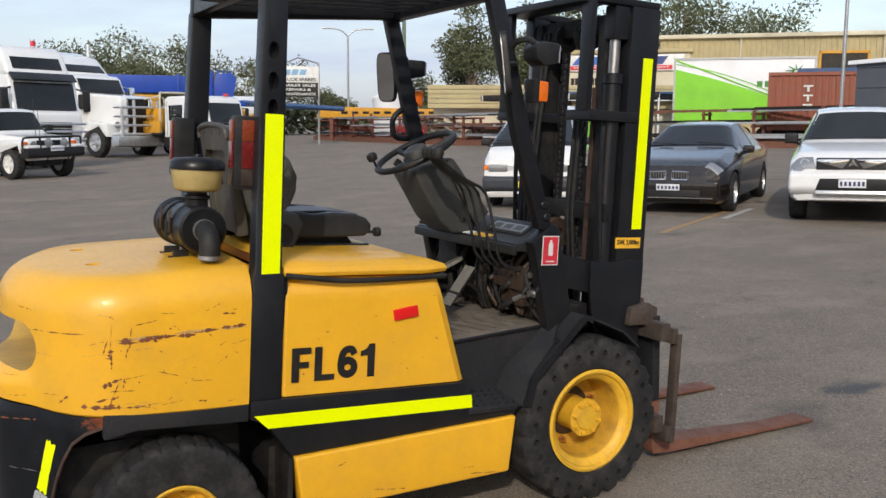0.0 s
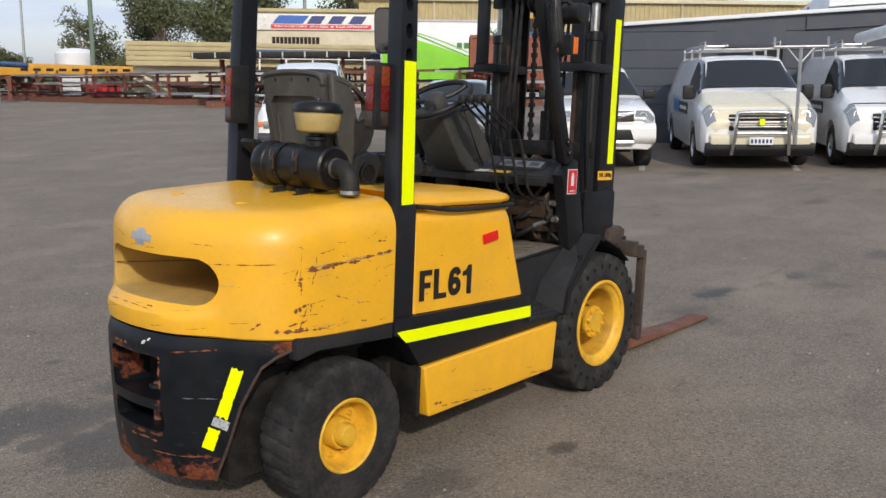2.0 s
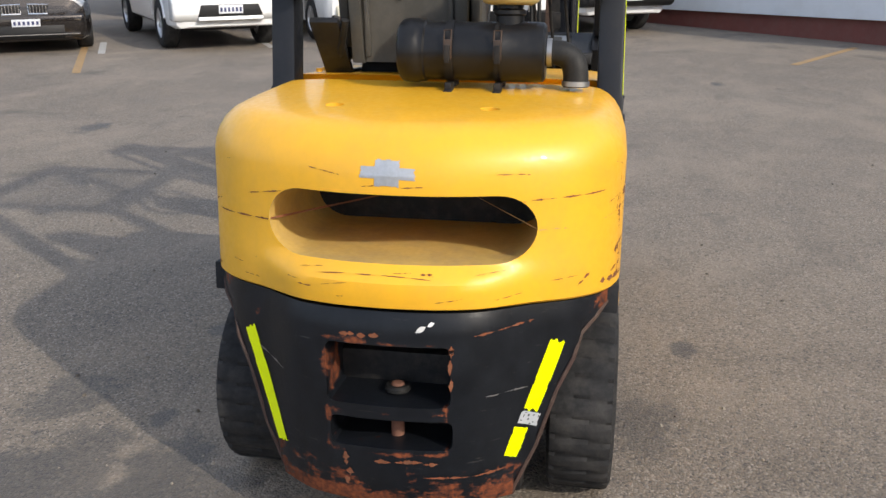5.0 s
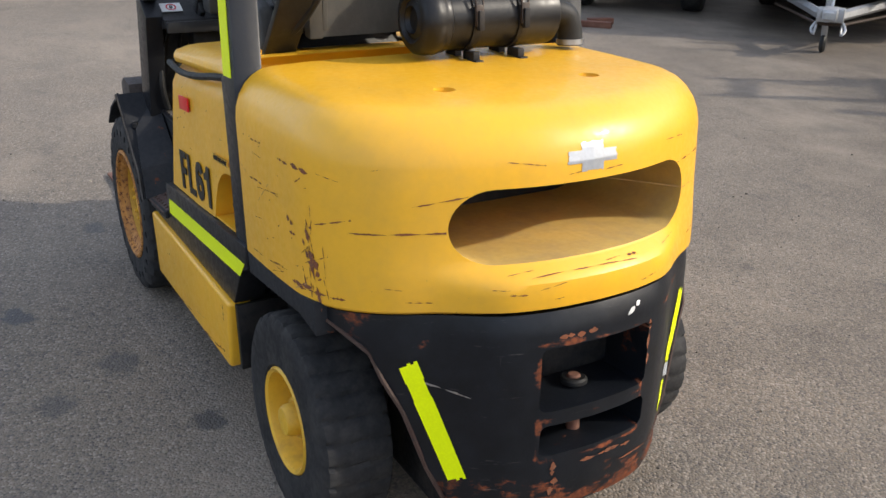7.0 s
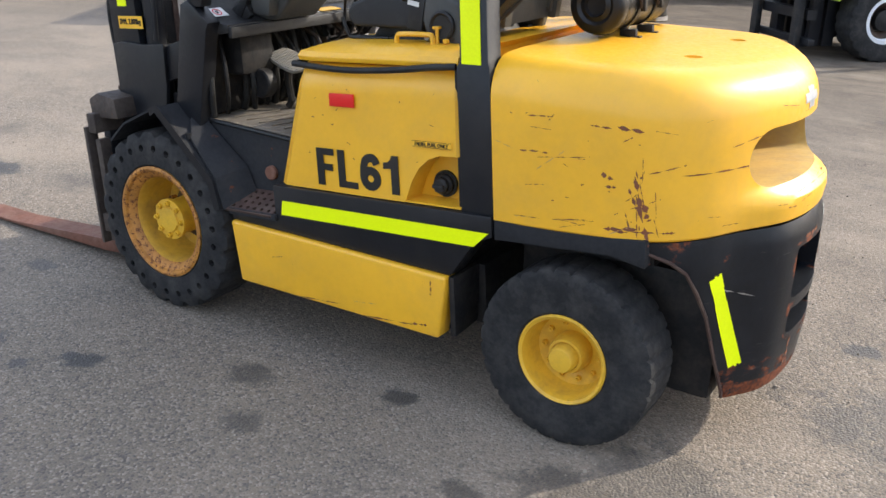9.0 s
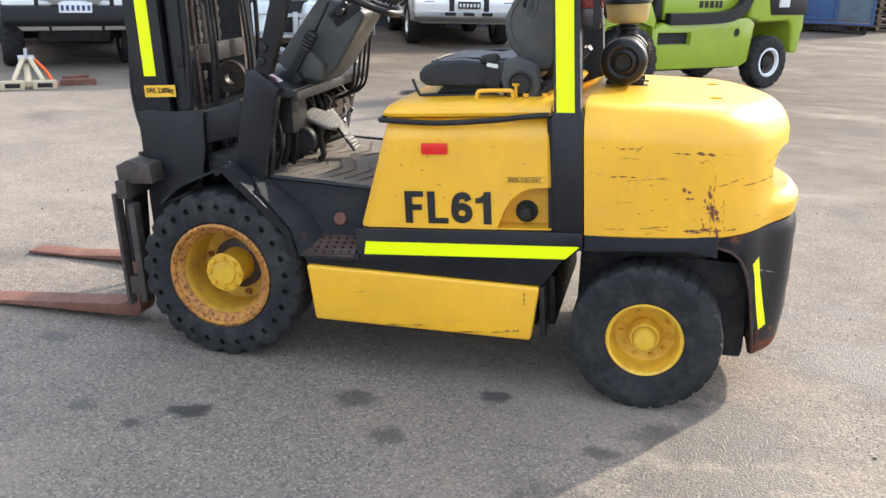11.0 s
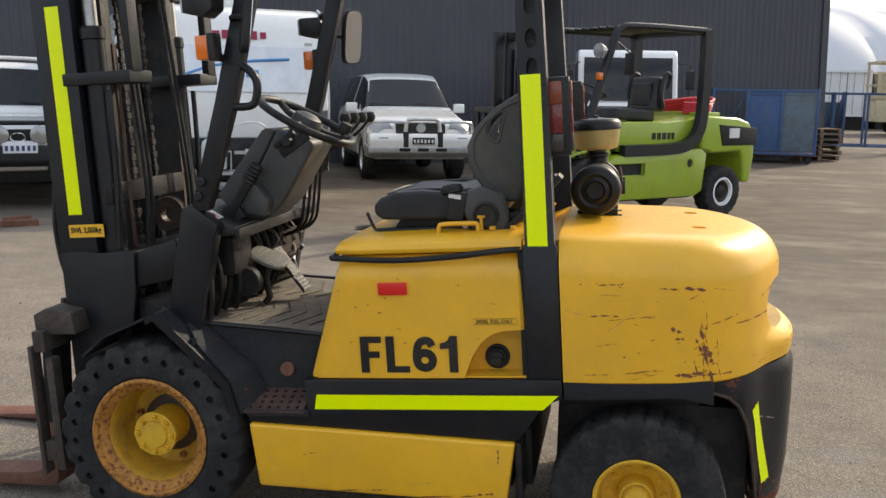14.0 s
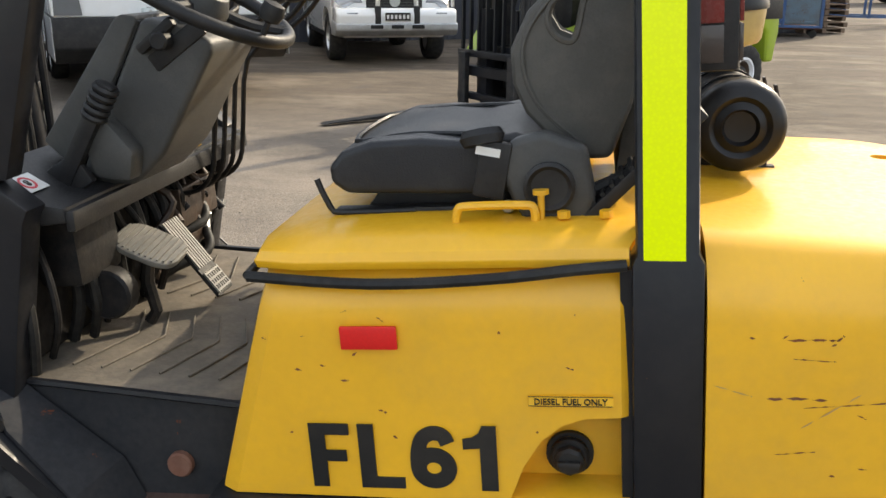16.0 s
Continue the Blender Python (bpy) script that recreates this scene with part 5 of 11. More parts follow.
# moulded rear shell: a top band with screw holes, a rim and a sunken panel
back_m = B @ pose(-1.448, BACK_Y, 1.464, 0, -9, 0) @ Matrix.Diagonal((1, 0.86, 1, 1))
frame_pts = [(-0.212, -0.40), (-0.222, -0.1), (-0.224, 0.0), (-0.205, 0.022), (0.0, 0.034), (0.205, 0.022), (0.224, 0.0), (0.222, -0.1), (0.212, -0.40)]
shell = prism(frame_pts, "x", -0.014, 0.03, 0.008, 2)
shell = cut(shell, prism([(-0.168, -0.42), (-0.178, -0.10), (-0.150, -0.068), (0.150, -0.068), (0.178, -0.10), (0.168, -0.42)], "x", -0.06, 0.012))
shell = cut(shell, merged(*[cyl(0.010, 0.03, "x", (-0.012, y, -0.002), 12) for y in (-0.125, -0.0, 0.125)]))
shell_ob = part("seat_shell", shell, SHELL_GREY, fl, "faded olive-grey plastic seat back shell", back_m, smooth=35)
part("shell_lip", tube([(-0.012, -0.226, -0.02), (-0.014, -0.20, 0.020), (-0.016, 0.0, 0.034), (-0.014, 0.20, 0.020), (-0.012, 0.226, -0.02)], 0.011, 8, 5), SHELL_GREY, shell_ob)
for y in (-0.155, 0.155):
    part("shell_rib", prism([(y - 0.01, -0.38), (y - 0.006, -0.14), (y + 0.006, -0.14), (y + 0.01, -0.38)], "x", -0.002, 0.014, 0.003), SHELL_GREY, shell_ob)
part("shell_screw", cyl(0.008, 0.008, "x", (0.008, 0.03, -0.20), 10), PLASTIC_D, shell_ob)
for s in (1, -1):
    yo, yi = BACK_Y + s * 0.228, BACK_Y + s * 0.192
    wing = prism([(-1.44, 1.492), (-1.36, 1.475), (-1.28, 1.432), (-1.215, 1.372), (-1.183, 1.31), (-1.185, 1.25), (-1.205, 1.20), (-1.245, 1.155), (-1.305, 1.115), (-1.35, 1.115), (-1.385, 1.20), (-1.42, 1.33)], "y", yo, yi, 0.015, 3)
    hole = [(-1.235, 1.372), (-1.225, 1.33), (-1.245, 1.295), (-1.285, 1.278), (-1.305, 1.30), (-1.325, 1.375), (-1.345, 1.425), (-1.32, 1.435), (-1.275, 1.412)]
    wide = 0.6 if s > 0 else 0.85
    hole = [(-1.285 + wide * (x + 1.285), 1.372 + (wide + 0.06) * (z - 1.36)) for x, z in hole]
    wing_ob = part("seat_wing", cut(wing, prism(hole, "y", BACK_Y + s * 0.30, BACK_Y + s * 0.13)), SHELL_GREY, fl, "grey moulded seat side with handhold", B, smooth=35)
    part("wing_lip", tube([(x, BACK_Y + s * 0.227, z) for x, z in hole], 0.006, 6, 3, True), SHELL_GREY, wing_ob)
    part("wing_crease", tube([(-1.41, BACK_Y + s * 0.228, 1.462), (-1.33, BACK_Y + s * 0.229, 1.44), (-1.25, BACK_Y + s * 0.229, 1.385), (-1.205, BACK_Y + s * 0.229, 1.31), (-1.225, BACK_Y + s * 0.229, 1.22), (-1.30, BACK_Y + s * 0.228, 1.145)], 0.004, 6, 4), SHELL_GREY, wing_ob)
    hinge = part("seat_hinge", prism([(-1.155, 1.125), (-1.185, 1.165), (-1.24, 1.178), (-1.31, 1.15), (-1.325, 1.06), (-1.30, 1.0), (-1.27, 0.985), (-1.215, 1.0), (-1.185, 1.05)], "y", SY + s * 0.268, SY + s * 0.225, 0.014, 3), PLASTIC, fl, "grey seat hinge cover", B)
    prof = [(0.044, 0), (0.044, 0.010), (0.038, 0.014), (0.031, 0.007), (0.012, 0.006), (0, 0.006)]
    part("adjuster_disc", lathe([(r, h * s) for r, h in prof], "y", (-1.246, SY + s * 0.2675, 1.083), 26), PLASTIC_D, hinge)
buckle = part("belt_buckle", moved(box(0.055, 0.02, 0.10, (0, 0, 0), 0.006), pose(-1.15, SY + 0.262, 1.115, 0, -12, 0)), PLASTIC_D, fl, "black seat belt buckle", B)
part("buckle_head", moved(lathe([(0, -0.014), (0.034, -0.014), (0.040, 0), (0.034, 0.012), (0, 0.014)], "z", (0, 0, 0), 20), pose(-1.135, SY + 0.264, 1.172, 18, 8, 0) @ Matrix.Diagonal((1, 0.62, 1, 1))), PLASTIC_D, buckle)
part("buckle_label", moved(box(0.042, 0.002, 0.014), pose(-1.145, SY + 0.2735, 1.148, 0, -12, 0)), DECAL_W, buckle)
part("belt_bolt", cyl(0.012, 0.012, "y", (-1.172, SY + 0.245, 1.045), 12, 0.003), STEEL, fl, "", B)
knob = part("seat_knob", cyl(0.006, 0.06, "x", (-0.86, SY - 0.225, 1.09), 8), SEAL, fl, "", B)
part("knob_head", lathe([(0.0, -0.014), (0.018, -0.012), (0.020, 0.0), (0.018, 0.012), (0, 0.014)], "x", (-0.822, SY - 0.225, 1.09), 14), SEAL, knob, "black round knob")
base = part("seat_suspension", prism([(-0.90, 1.032), (-0.94, 1.08), (-1.24, 1.08), (-1.27, 1.032)], "y", SY - 0.17, SY + 0.17, 0.006), PLASTIC_D, fl, "black rubber seat suspension", B)
for s in (1, -1):
    part("slide_rail", span(-0.85, -1.29, SY + s * 0.215, SY + s * 0.185, 1.022, 1.040, 0.003), PLASTIC_D, base)
part("seat_lever", tube([(-1.0, SY + 0.215, 1.035), (-0.87, SY + 0.225, 1.036), (-0.845, SY + 0.228, 1.048), (-0.825, SY + 0.228, 1.10)], 0.006, 8, 2), PLASTIC_D, fl, "bent black seat lever", B)
grille_m = pose(-1.400, SY + 0.225, 1.108, 0, 43, 0)
grille = part("vent_grille", moved(box(0.27, 0.09, 0.022, (0, 0, 0), 0.004), grille_m), PLASTIC_D, fl, "black slatted vent behind the seat", B)
for k in range(12):
    part("slat", moved(box(0.008, 0.08, 0.006, (-0.12 + 0.0218 * k, 0, 0.014)), grille_m), SEAL, grille)
part("seat_belt", tube([(-1.30, SY + 0.235, 1.06), (-1.40, SY + 0.20, 1.10), (-1.47, SY + 0.17, 1.17), (-1.49, SY + 0.16, 1.20)], 0.012, 8, 4), SEAL, fl, "black rolled seat belt", B)

# air cleaner on the counterweight
ac = part("air_cleaner", lathe([(0, -0.215), (0.075, -0.215), (0.083, -0.208), (0.085, -0.19), (0.085, -0.10), (0.088, -0.095), (0.088, -0.085), (0.083, -0.08), (0.083, 0.125), (0.088, 0.13), (0.088, 0.145), (0.092, 0.150), (0.092, 0.175), (0.088, 0.195), (0.078, 0.205), (0.060, 0.208), (0.050, 0.200), (0.036, 0.206), (0.030, 0.194), (0, 0.192)], "y", (0, 0, 0), 36), AIRBLK, fl, "black drum air cleaner with a domed cap", B @ pose(-1.60, -0.105, 1.118))
for y in (-0.085, 0.055):
    part("strap", merged(lathe([(0.0875, -0.012), (0.0875, 0.012), (0.085, 0.012), (0.085, -0.012)], "y", (0, y, 0), 32, closed=True), span(-0.105, -0.088, y - 0.008, y + 0.008, -0.03, 0.02, 0.002), span(0.02, 0.075, y - 0.010, y + 0.010, -0.108, -0.085, 0.003), span(-0.075, -0.02, y - 0.010, y + 0.010, -0.108, -0.085, 0.003), span(-0.09, 0.09, y - 0.012, y + 0.012, -0.115, -0.106, 0.002)), DARK, ac, "steel strap and foot")
part("neck", lathe([(0.040, 0.07), (0.040, 0.10), (0.046, 0.105), (0.046, 0.115), (0.036, 0.12), (0.036, 0.14)], "z", (0.0, -0.11, 0), 20), AIRBLK, ac)
part("precleaner_bowl", lathe([(0, 0.130), (0.06, 0.130), (0.076, 0.135), (0.083, 0.145), (0.092, 0.202), (0.092, 0.208), (0, 0.208)], "z", (0.0, -0.11, 0), 32), BOWL, ac, "yellowed clear precleaner bowl")
part("precleaner_lid", lathe([(0.092, 0.208), (0.097, 0.208), (0.098, 0.215), (0.094, 0.236), (0.082, 0.247), (0.035, 0.252), (0.014, 0.254), (0.012, 0.262), (0, 0.264)], "z", (0.0, -0.11, 0), 32), AIRBLK, ac, "black precleaner lid")
elb = [(0.0, -0.205, 0.0), (0.0, -0.25, 0.0), (0.0, -0.285, -0.015), (0.0, -0.30, -0.05), (0.0, -0.302, -0.095)]
el = part("intake_elbow", tube(elb, 0.036, 16, 5), SEAL, ac, "black rubber intake elbow")
clamp = [(0.0395, -0.007), (0.0395, 0.007), (0.036, 0.007), (0.036, -0.007)]
part("hose_clamp", lathe(clamp, "z", (0, -0.302, -0.085), 24, closed=True), STEEL, el, "steel hose clamp")
part("hose_clamp", lathe(clamp, "y", (0, -0.225, 0), 24, closed=True), STEEL, el, "steel hose clamp")
for y in (-0.085, 0.055):
    part("toggle_clip", merged(span(-0.096, -0.087, y - 0.012, y + 0.012, -0.02, 0.035, 0.003), tube([(-0.094, y - 0.01, 0.03), (-0.088, y - 0.01, 0.06), (-0.088, y + 0.01, 0.06), (-0.094, y + 0.01, 0.03)], 0.003, 6)), GREASE, ac, "rusty toggle clip")

# ---- mast ----
for s in (1, -1):
    chan = prism([(x, s * y) for x, y in ((0.388, 0.356), (0.232, 0.356), (0.232, 0.285), (0.252, 0.285), (0.252, 0.338), (0.368, 0.338), (0.368, 0.285), (0.388, 0.285))], "z", 0.30, 2.10, 0.003)
    rail = part("outer_rail", chan, BLK, fl, "black outer mast channel", B)
    off = -0.014 * s
    part("reflective_strip", span(0.292 + off, 0.346 + off, s * 0.3562, s * 0.358, 1.13, 1.885), TAPE, rail, "fluorescent yellow reflective tape")
    sign_on(rail, s, 0.3565, 0.339 if s > 0 else 0.219, 0.196 if s > 0 else 0.362, 1.044, 1.092, "SWL 2,000kg", DECAL_K, DECAL_Y, bold=0.025, pad=0.2, label="yellow load limit sticker")
    part("inner_rail", prism([(x, s * y) for x, y in ((0.335, 0.282), (0.155, 0.282), (0.155, 0.222), (0.172, 0.222), (0.172, 0.266), (0.318, 0.266), (0.318, 0.222), (0.335, 0.222))], "z", 0.27, 2.06, 0.003), DARK, fl, "greasy inner mast channel", B)
    part("lift_cylinder", cyl(0.041, 1.40, "z", (0.183, s * 0.306, 1.10), 20, 0.004), BLK, fl, "black lift cylinder", B)
    part("cylinder_rod", cyl(0.024, 0.32, "z", (0.183, s * 0.306, 1.94), 20), STEEL, fl, "bright steel cylinder rod", B)
    part("rod_bracket", span(0.145, 0.225, s * 0.27, s * 0.345, 1.955, 2.10, 0.008), BLK, fl, "black rod bracket", B)
    part("cylinder_collar", cyl(0.046, 0.05, "z", (0.183, s * 0.306, 1.785), 20, 0.006), BLK, fl, "", B)
    part("mast_clamp", span(0.29, 0.02, s * 0.20, s * 0.364, 1.60, 1.645, 0.006), BLK, fl, "black clamp plate across the mast", B)
    part("side_pipe", tube([(0.125, s * 0.335, 1.58), (0.13, s * 0.335, 1.3), (0.15, s * 0.34, 1.0)], 0.011, 8, 4), BLK, fl, "black hydraulic pipe", B)
    part("rail_rust", span(0.15, 0.154, s * 0.21, s * 0.236, 0.95, 1.75), RUST_STEP, fl, "rust-streaked rail edge", B)
    part("rear_leg", span(0.045, 0.015, s * 0.345, s * 0.275, 1.64, 2.11, 0.004), BLK, fl, "black mast brace leg", B)
    part("mast_bracket", prism([(0.13, 0.965), (0.098, 0.974), (-0.085, 1.028), (-0.10, 0.89), (-0.045, 0.876), (0.11, 0.845), (0.13, 0.85)], "y", s * 0.345, s * 0.356, 0.003), BLK, fl, "black bracket behind the mast foot", B)
    part("mast_foot", prism([(0.376, 0.985), (0.32, 0.995), (0.20, 0.985), (0.075, 0.99), (0.085, 0.83), (0.13, 0.62), (0.13, 0.32), (0.376, 0.32)], "y", s * 0.357, s * 0.374, 0.004), BLK, fl, "black mast foot plate", B)
    chain = []
    for k in range(52):
        z = 0.62 + 0.027 * k
        w = 0.012 if k % 2 else 0.019
        chain.append(box(0.012 if k % 2 else 0.016, w * 2, 0.027, (0.205, s * 0.085, z), 0.003, 1))
    part("lift_chain", merged(*chain), DARK, fl, "greasy leaf lift chain", B)
    part("chain_wheel", lathe([(0.03, -0.02), (0.065, -0.02), (0.058, -0.012), (0.058, 0.012), (0.065, 0.02), (0.03, 0.02)], "y", (0.20, s * 0.085, 1.99), 24, closed=True), DARK, fl, "", B)
    for k in range(2):
        y = s * (0.14 + 0.035 * k)
        part("mast_hose", tube([(0.15, y, 2.02), (0.12, y, 1.6), (0.10, y + s * 0.01, 1.2), (0.11, y + s * 0.02, 0.95), (0.05, y + s * 0.02, 0.72)], 0.009, 8, 4), SEAL, fl, "black hydraulic hose", B)
top = prism([(0.38, 0.356), (0.05, 0.356), (0.005, 0.32), (-0.01, 0.28), (-0.01, -0.28), (0.005, -0.32), (0.05, -0.356), (0.38, -0.356), (0.38, -0.28), (0.13, -0.28), (0.13, 0.28), (0.38, 0.28)], "z", 2.10, 2.13, 0.004)
part("mast_top_plate", top, BLK, fl, "black mast top brace", B)
part("mast_cross_beam", span(0.36, 0.17, -0.34, 0.34, 1.99, 2.07, 0.006), DARK, fl, "", B)
part("mast_tie", span(0.18, 0.15, -0.35, 0.35, 1.16, 1.24, 0.006), DARK, fl, "", B)
part("mast_low_tie", span(0.20, 0.10, -0.36, 0.36, 0.84, 0.98, 0.006), BLK, fl, "black mast cross plate", B)
part("tilt_cover", span(0.1, -0.17, -0.34, 0.34, 0.60, 0.80, 0.01), DARK, fl, "", B)
part("centre_cylinder", merged(cyl(0.05, 1.1, "z", (0.26, 0, 0.85), 20), cyl(0.034, 0.3, "z", (0.26, 0, 1.5), 16)), DARK, fl, "dark free-lift cylinder", B)
part("hose_reel", lathe([(0.03, -0.02), (0.07, -0.02), (0.075, -0.01), (0.06, 0), (0.075, 0.01), (0.07, 0.02), (0.03, 0.02)], "y", (0.13, -0.03, 1.08), 24, closed=True), GREASE, fl, "", B)
part("mast_side_hose", tube([(0.385, 0.345, 1.25), (0.40, 0.35, 1.1), (0.395, 0.35, 0.98), (0.37, 0.36, 0.9)], 0.008, 8, 4), SEAL, fl, "", B)

# carriage and forks
car = part("carriage_bar", merged(span(0.40, 0.45, -0.50, 0.50, 0.64, 0.72, 0.006), span(0.40, 0.45, -0.50, 0.50, 0.22, 0.30, 0.006)), CARR, fl, "black rusty fork carriage bar", B)
for s in (1, -1):
    part("carriage_plate", span(0.33, 0.405, s * 0.20, s * 0.225, 0.18, 0.75, 0.004), DARK, car)
    ends = [span(0.452, 0.468, s * 0.455, s * 0.51, 0.17, 0.665, 0.004), span(0.37, 0.40, s * 0.46, s * 0.51, 0.19, 0.62, 0.003)] if s > 0 else [span(0.478, 0.506, -0.475, -0.522, 0.17, 0.672, 0.005), span(0.45, 0.48, -0.44, -0.52, 0.63, 0.70, 0.004), span(0.45, 0.48, -0.44, -0.52, 0.18, 0.25, 0.004)]
    part("carriage_end", merged(*ends), CARR, car, "rusty carriage end bar")
    part("carriage_block", prism([(0.29, 0.70), (0.45, 0.70), (0.455, 0.775), (0.40, 0.80), (0.30, 0.78)], "y", s * 0.36, s * (0.47 if s > 0 else 0.405), 0.006), CARR, car)
for s in (1, -1):
    y = 0.0 + s * 0.345
    fk = prism([(0.487, 0.30), (0.5295, 0.30), (0.531, 0.118), (0.60, 0.090), (1.30, 0.026), (1.585, 0.022), (1.60, 0.012), (1.585, 0.004), (0.60, 0.034), (0.50, 0.045), (0.486, 0.075)], "y", y + 0.018 - 0.062, y + 0.018 + 0.062, 0.006)
    blade = part("fork", fk, RUST, fl, "rusty red-brown steel fork")
    part("shank", prism([(0.485, 0.70), (0.527, 0.70), (0.5295, 0.302), (0.487, 0.302)], "y", y + 0.018 - 0.061, y + 0.018 + 0.061, 0.004), BLK_RUST, blade, "black fork shank with rust spots")
    part("hook", merged(prism([(0.44, 0.66), (0.49, 0.66), (0.49, 0.735), (0.43, 0.735), (0.43, 0.715), (0.44, 0.70)], "y", y - 0.04, y + 0.076, 0.004), cyl(0.012, 0.06, "z", (0.465, y + 0.018, 0.75), 10, 0.003)), RUST_STEP, blade, "rusty fork hook and pin")


# ---- wheels ----
def tyre(r, rim, w, lugs, tread=0.012, across=False):
    """A tyre about the y axis, centred: rows of radius and place across, with shoulder lugs cut in turns."""
    prof = [(rim, -w * 0.44), (rim + 0.012, -w * 0.49), (r * 0.80, -w * 0.5), (r * 0.93, -w * 0.485), (r * 0.985, -w * 0.44), (r, -w * 0.36), (r, -w * 0.12),
            (r, w * 0.12), (r, w * 0.36), (r * 0.985, w * 0.44), (r * 0.93, w * 0.485), (r * 0.80, w * 0.5), (rim + 0.012, w * 0.49), (rim, w * 0.44)]
    bm = bmesh.new()
    seg = lugs * 6
    grid = []
    for i in range(seg):
        a = 2 * math.pi * i / seg
        row = []
        for k, (rr, h) in enumerate(prof):
            sidek = 0 if k < 7 else 3
            low = ((i + sidek) % 6) in (4, 5)
            if across:
                low = (i + (k - 6) // 2) % 6 == 5
            if low and k in ((3, 4, 5, 6, 7, 8, 9, 10) if across else (3, 4, 5, 8, 9, 10)):
                rr -= tread * (0.6 if k in (3, 10) else 1.0)
            row.append(bm.verts.new((rr * math.cos(a), h, rr * math.sin(a))))
        grid.append(row)
    for i in range(seg):
        a, b = grid[i], grid[(i + 1) % seg]
        for k in range(len(prof) - 1):
            bm.faces.new((a[k], b[k], b[k + 1], a[k + 1]))
        bm.faces.new((a[-1], b[-1], b[0], a[0]))
    bmesh.ops.recalc_face_normals(bm, faces=bm.faces)
    return bm


def bolts(parent, name, material, n, r, y, size, long, phase=0.0):
    """A ring of hexagon bolts, each a part on one shared mesh."""
    me = mesh_of(name, merged(cyl(size, long, "y", (0, 0, 0), 6), cyl(size * 0.55, long * 2, "y", (0, 0, 0), 8)), material)
    for k in range(n):
        a = 2 * math.pi * k / n + phase
        ob = new(name, me)
        ob.parent = parent
        ob.matrix_local = pose(r * math.cos(a), y, r * math.sin(a))


def front_wheel(s):
    m = pose(0, 0.018 + s * 0.475, 0.349, 0, 11 if s > 0 else 40, 0 if s > 0 else 180)
    t = tyre(0.351, 0.214, 0.225, 22, 0.017)
    t = cut(t, merged(*[cyl(0.0135, 0.05, "y", (0.288 * math.cos(2 * math.pi * (k + 0.3) / 26), 0.115, 0.288 * math.sin(2 * math.pi * (k + 0.3) / 26)), 10) for k in range(26)]))
    w = part("front_wheel", t, RUBBER, fl, "solid black drive tyre with dimpled sidewall", m, smooth=35)
    rim = part("rim", lathe([(0.214, -0.09), (0.214, 0.092), (0.218, 0.106), (0.208, 0.109), (0.200, 0.105), (0.196, 0.094), (0.177, 0.085), (0.169, 0.070), (0.165, 0.045), (0.163, -0.06), (0.156, -0.076), (0.10, -0.080), (0.0, -0.080), (0.0, -0.10)], "y", (0, 0, 0), 48), BARREL, w, "deep-dished yellow steel rim, painted darker for grime and shade inside")
    part("rim_edge", lathe([(0.2185, 0.1062), (0.219, 0.1105), (0.209, 0.1145), (0.200, 0.1105), (0.1955, 0.099), (0.177, 0.0895), (0.1705, 0.076), (0.172, 0.074), (0.1785, 0.0855), (0.197, 0.0950), (0.201, 0.1060), (0.208, 0.1095)], "y", (0, 0, 0), 48, closed=True), RUSTY_EDGE if s > 0 else YEL_RIM, rim, "rusty rim flange" if s > 0 else "yellow rim flange, chipped")
    # ring in the dark grease colour, painted as the shade right behind the hub
    part("greasy_ring", lathe([(0.070, -0.0795), (0.108, -0.0795), (0.108, -0.066), (0.070, -0.058)], "y", (0, 0, 0), 40, closed=True), GREASE, rim, "dark brown ring painted as the shade behind the hub")
    part("hub", lathe([(0.105, -0.081), (0.100, -0.068), (0.074, -0.060), (0.068, 0.045), (0.080, 0.049), (0.080, 0.064), (0.052, 0.066), (0.048, 0.074), (0.0, 0.077)], "y", (0, 0, 0), 32), YEL_RIM, rim, "yellow bolted hub")
    bolts(rim, "hub_bolt", YEL_RIM, 8, 0.064, 0.070, 0.0115, 0.014, 0.2)
    bolts(rim, "wheel_nut", RUSTY_EDGE, 6, 0.130, -0.066, 0.0135, 0.024, 0.4)
    part("valve_hole", cyl(0.014, 0.012, "y", (-0.083, -0.078, 0.105), 14), DARK, rim)
    return w


def rear_wheel(s):
    m = pose(-1.697, 0.018 + s * 0.472, 0.279, 0, 0, 0 if s > 0 else 180)
    w = part("rear_wheel", tyre(0.281, 0.138, 0.185, 30, 0.009, True), RUBBER, fl, "worn black steer tyre", m, smooth=35)
    rim = part("rim", lathe([(0.138, -0.07), (0.138, 0.078), (0.143, 0.086), (0.138, 0.093), (0.129, 0.088), (0.125, 0.074), (0.122, 0.030), (0.112, 0.010), (0.070, 0.004), (0.064, 0.0), (0.0, 0.0), (0.0, -0.07)], "y", (0, 0, 0), 44), YEL_RIM, w, "yellow steel steer rim")
    part("hub_cap", lathe([(0.062, -0.005), (0.060, 0.045), (0.054, 0.060), (0.046, 0.060), (0.044, 0.055), (0.042, 0.084), (0.036, 0.094), (0.0, 0.098)], "y", (0, 0, 0), 28), YEL_RIM, rim, "yellow round hub cap")
    bolts(rim, "wheel_nut", YEL_RIM, 10, 0.090, 0.012, 0.010, 0.016)
    return w


for side in (1, -1):
    front_wheel(side), rear_wheel(side)
part("rear_chassis", merged(span(-2.07, -1.42, -0.31, 0.33, 0.15, 0.54, 0.02), span(-1.79, -1.60, -0.36, 0.39, 0.18, 0.36, 0.02)), DARK, fl, "dark chassis and steer axle")
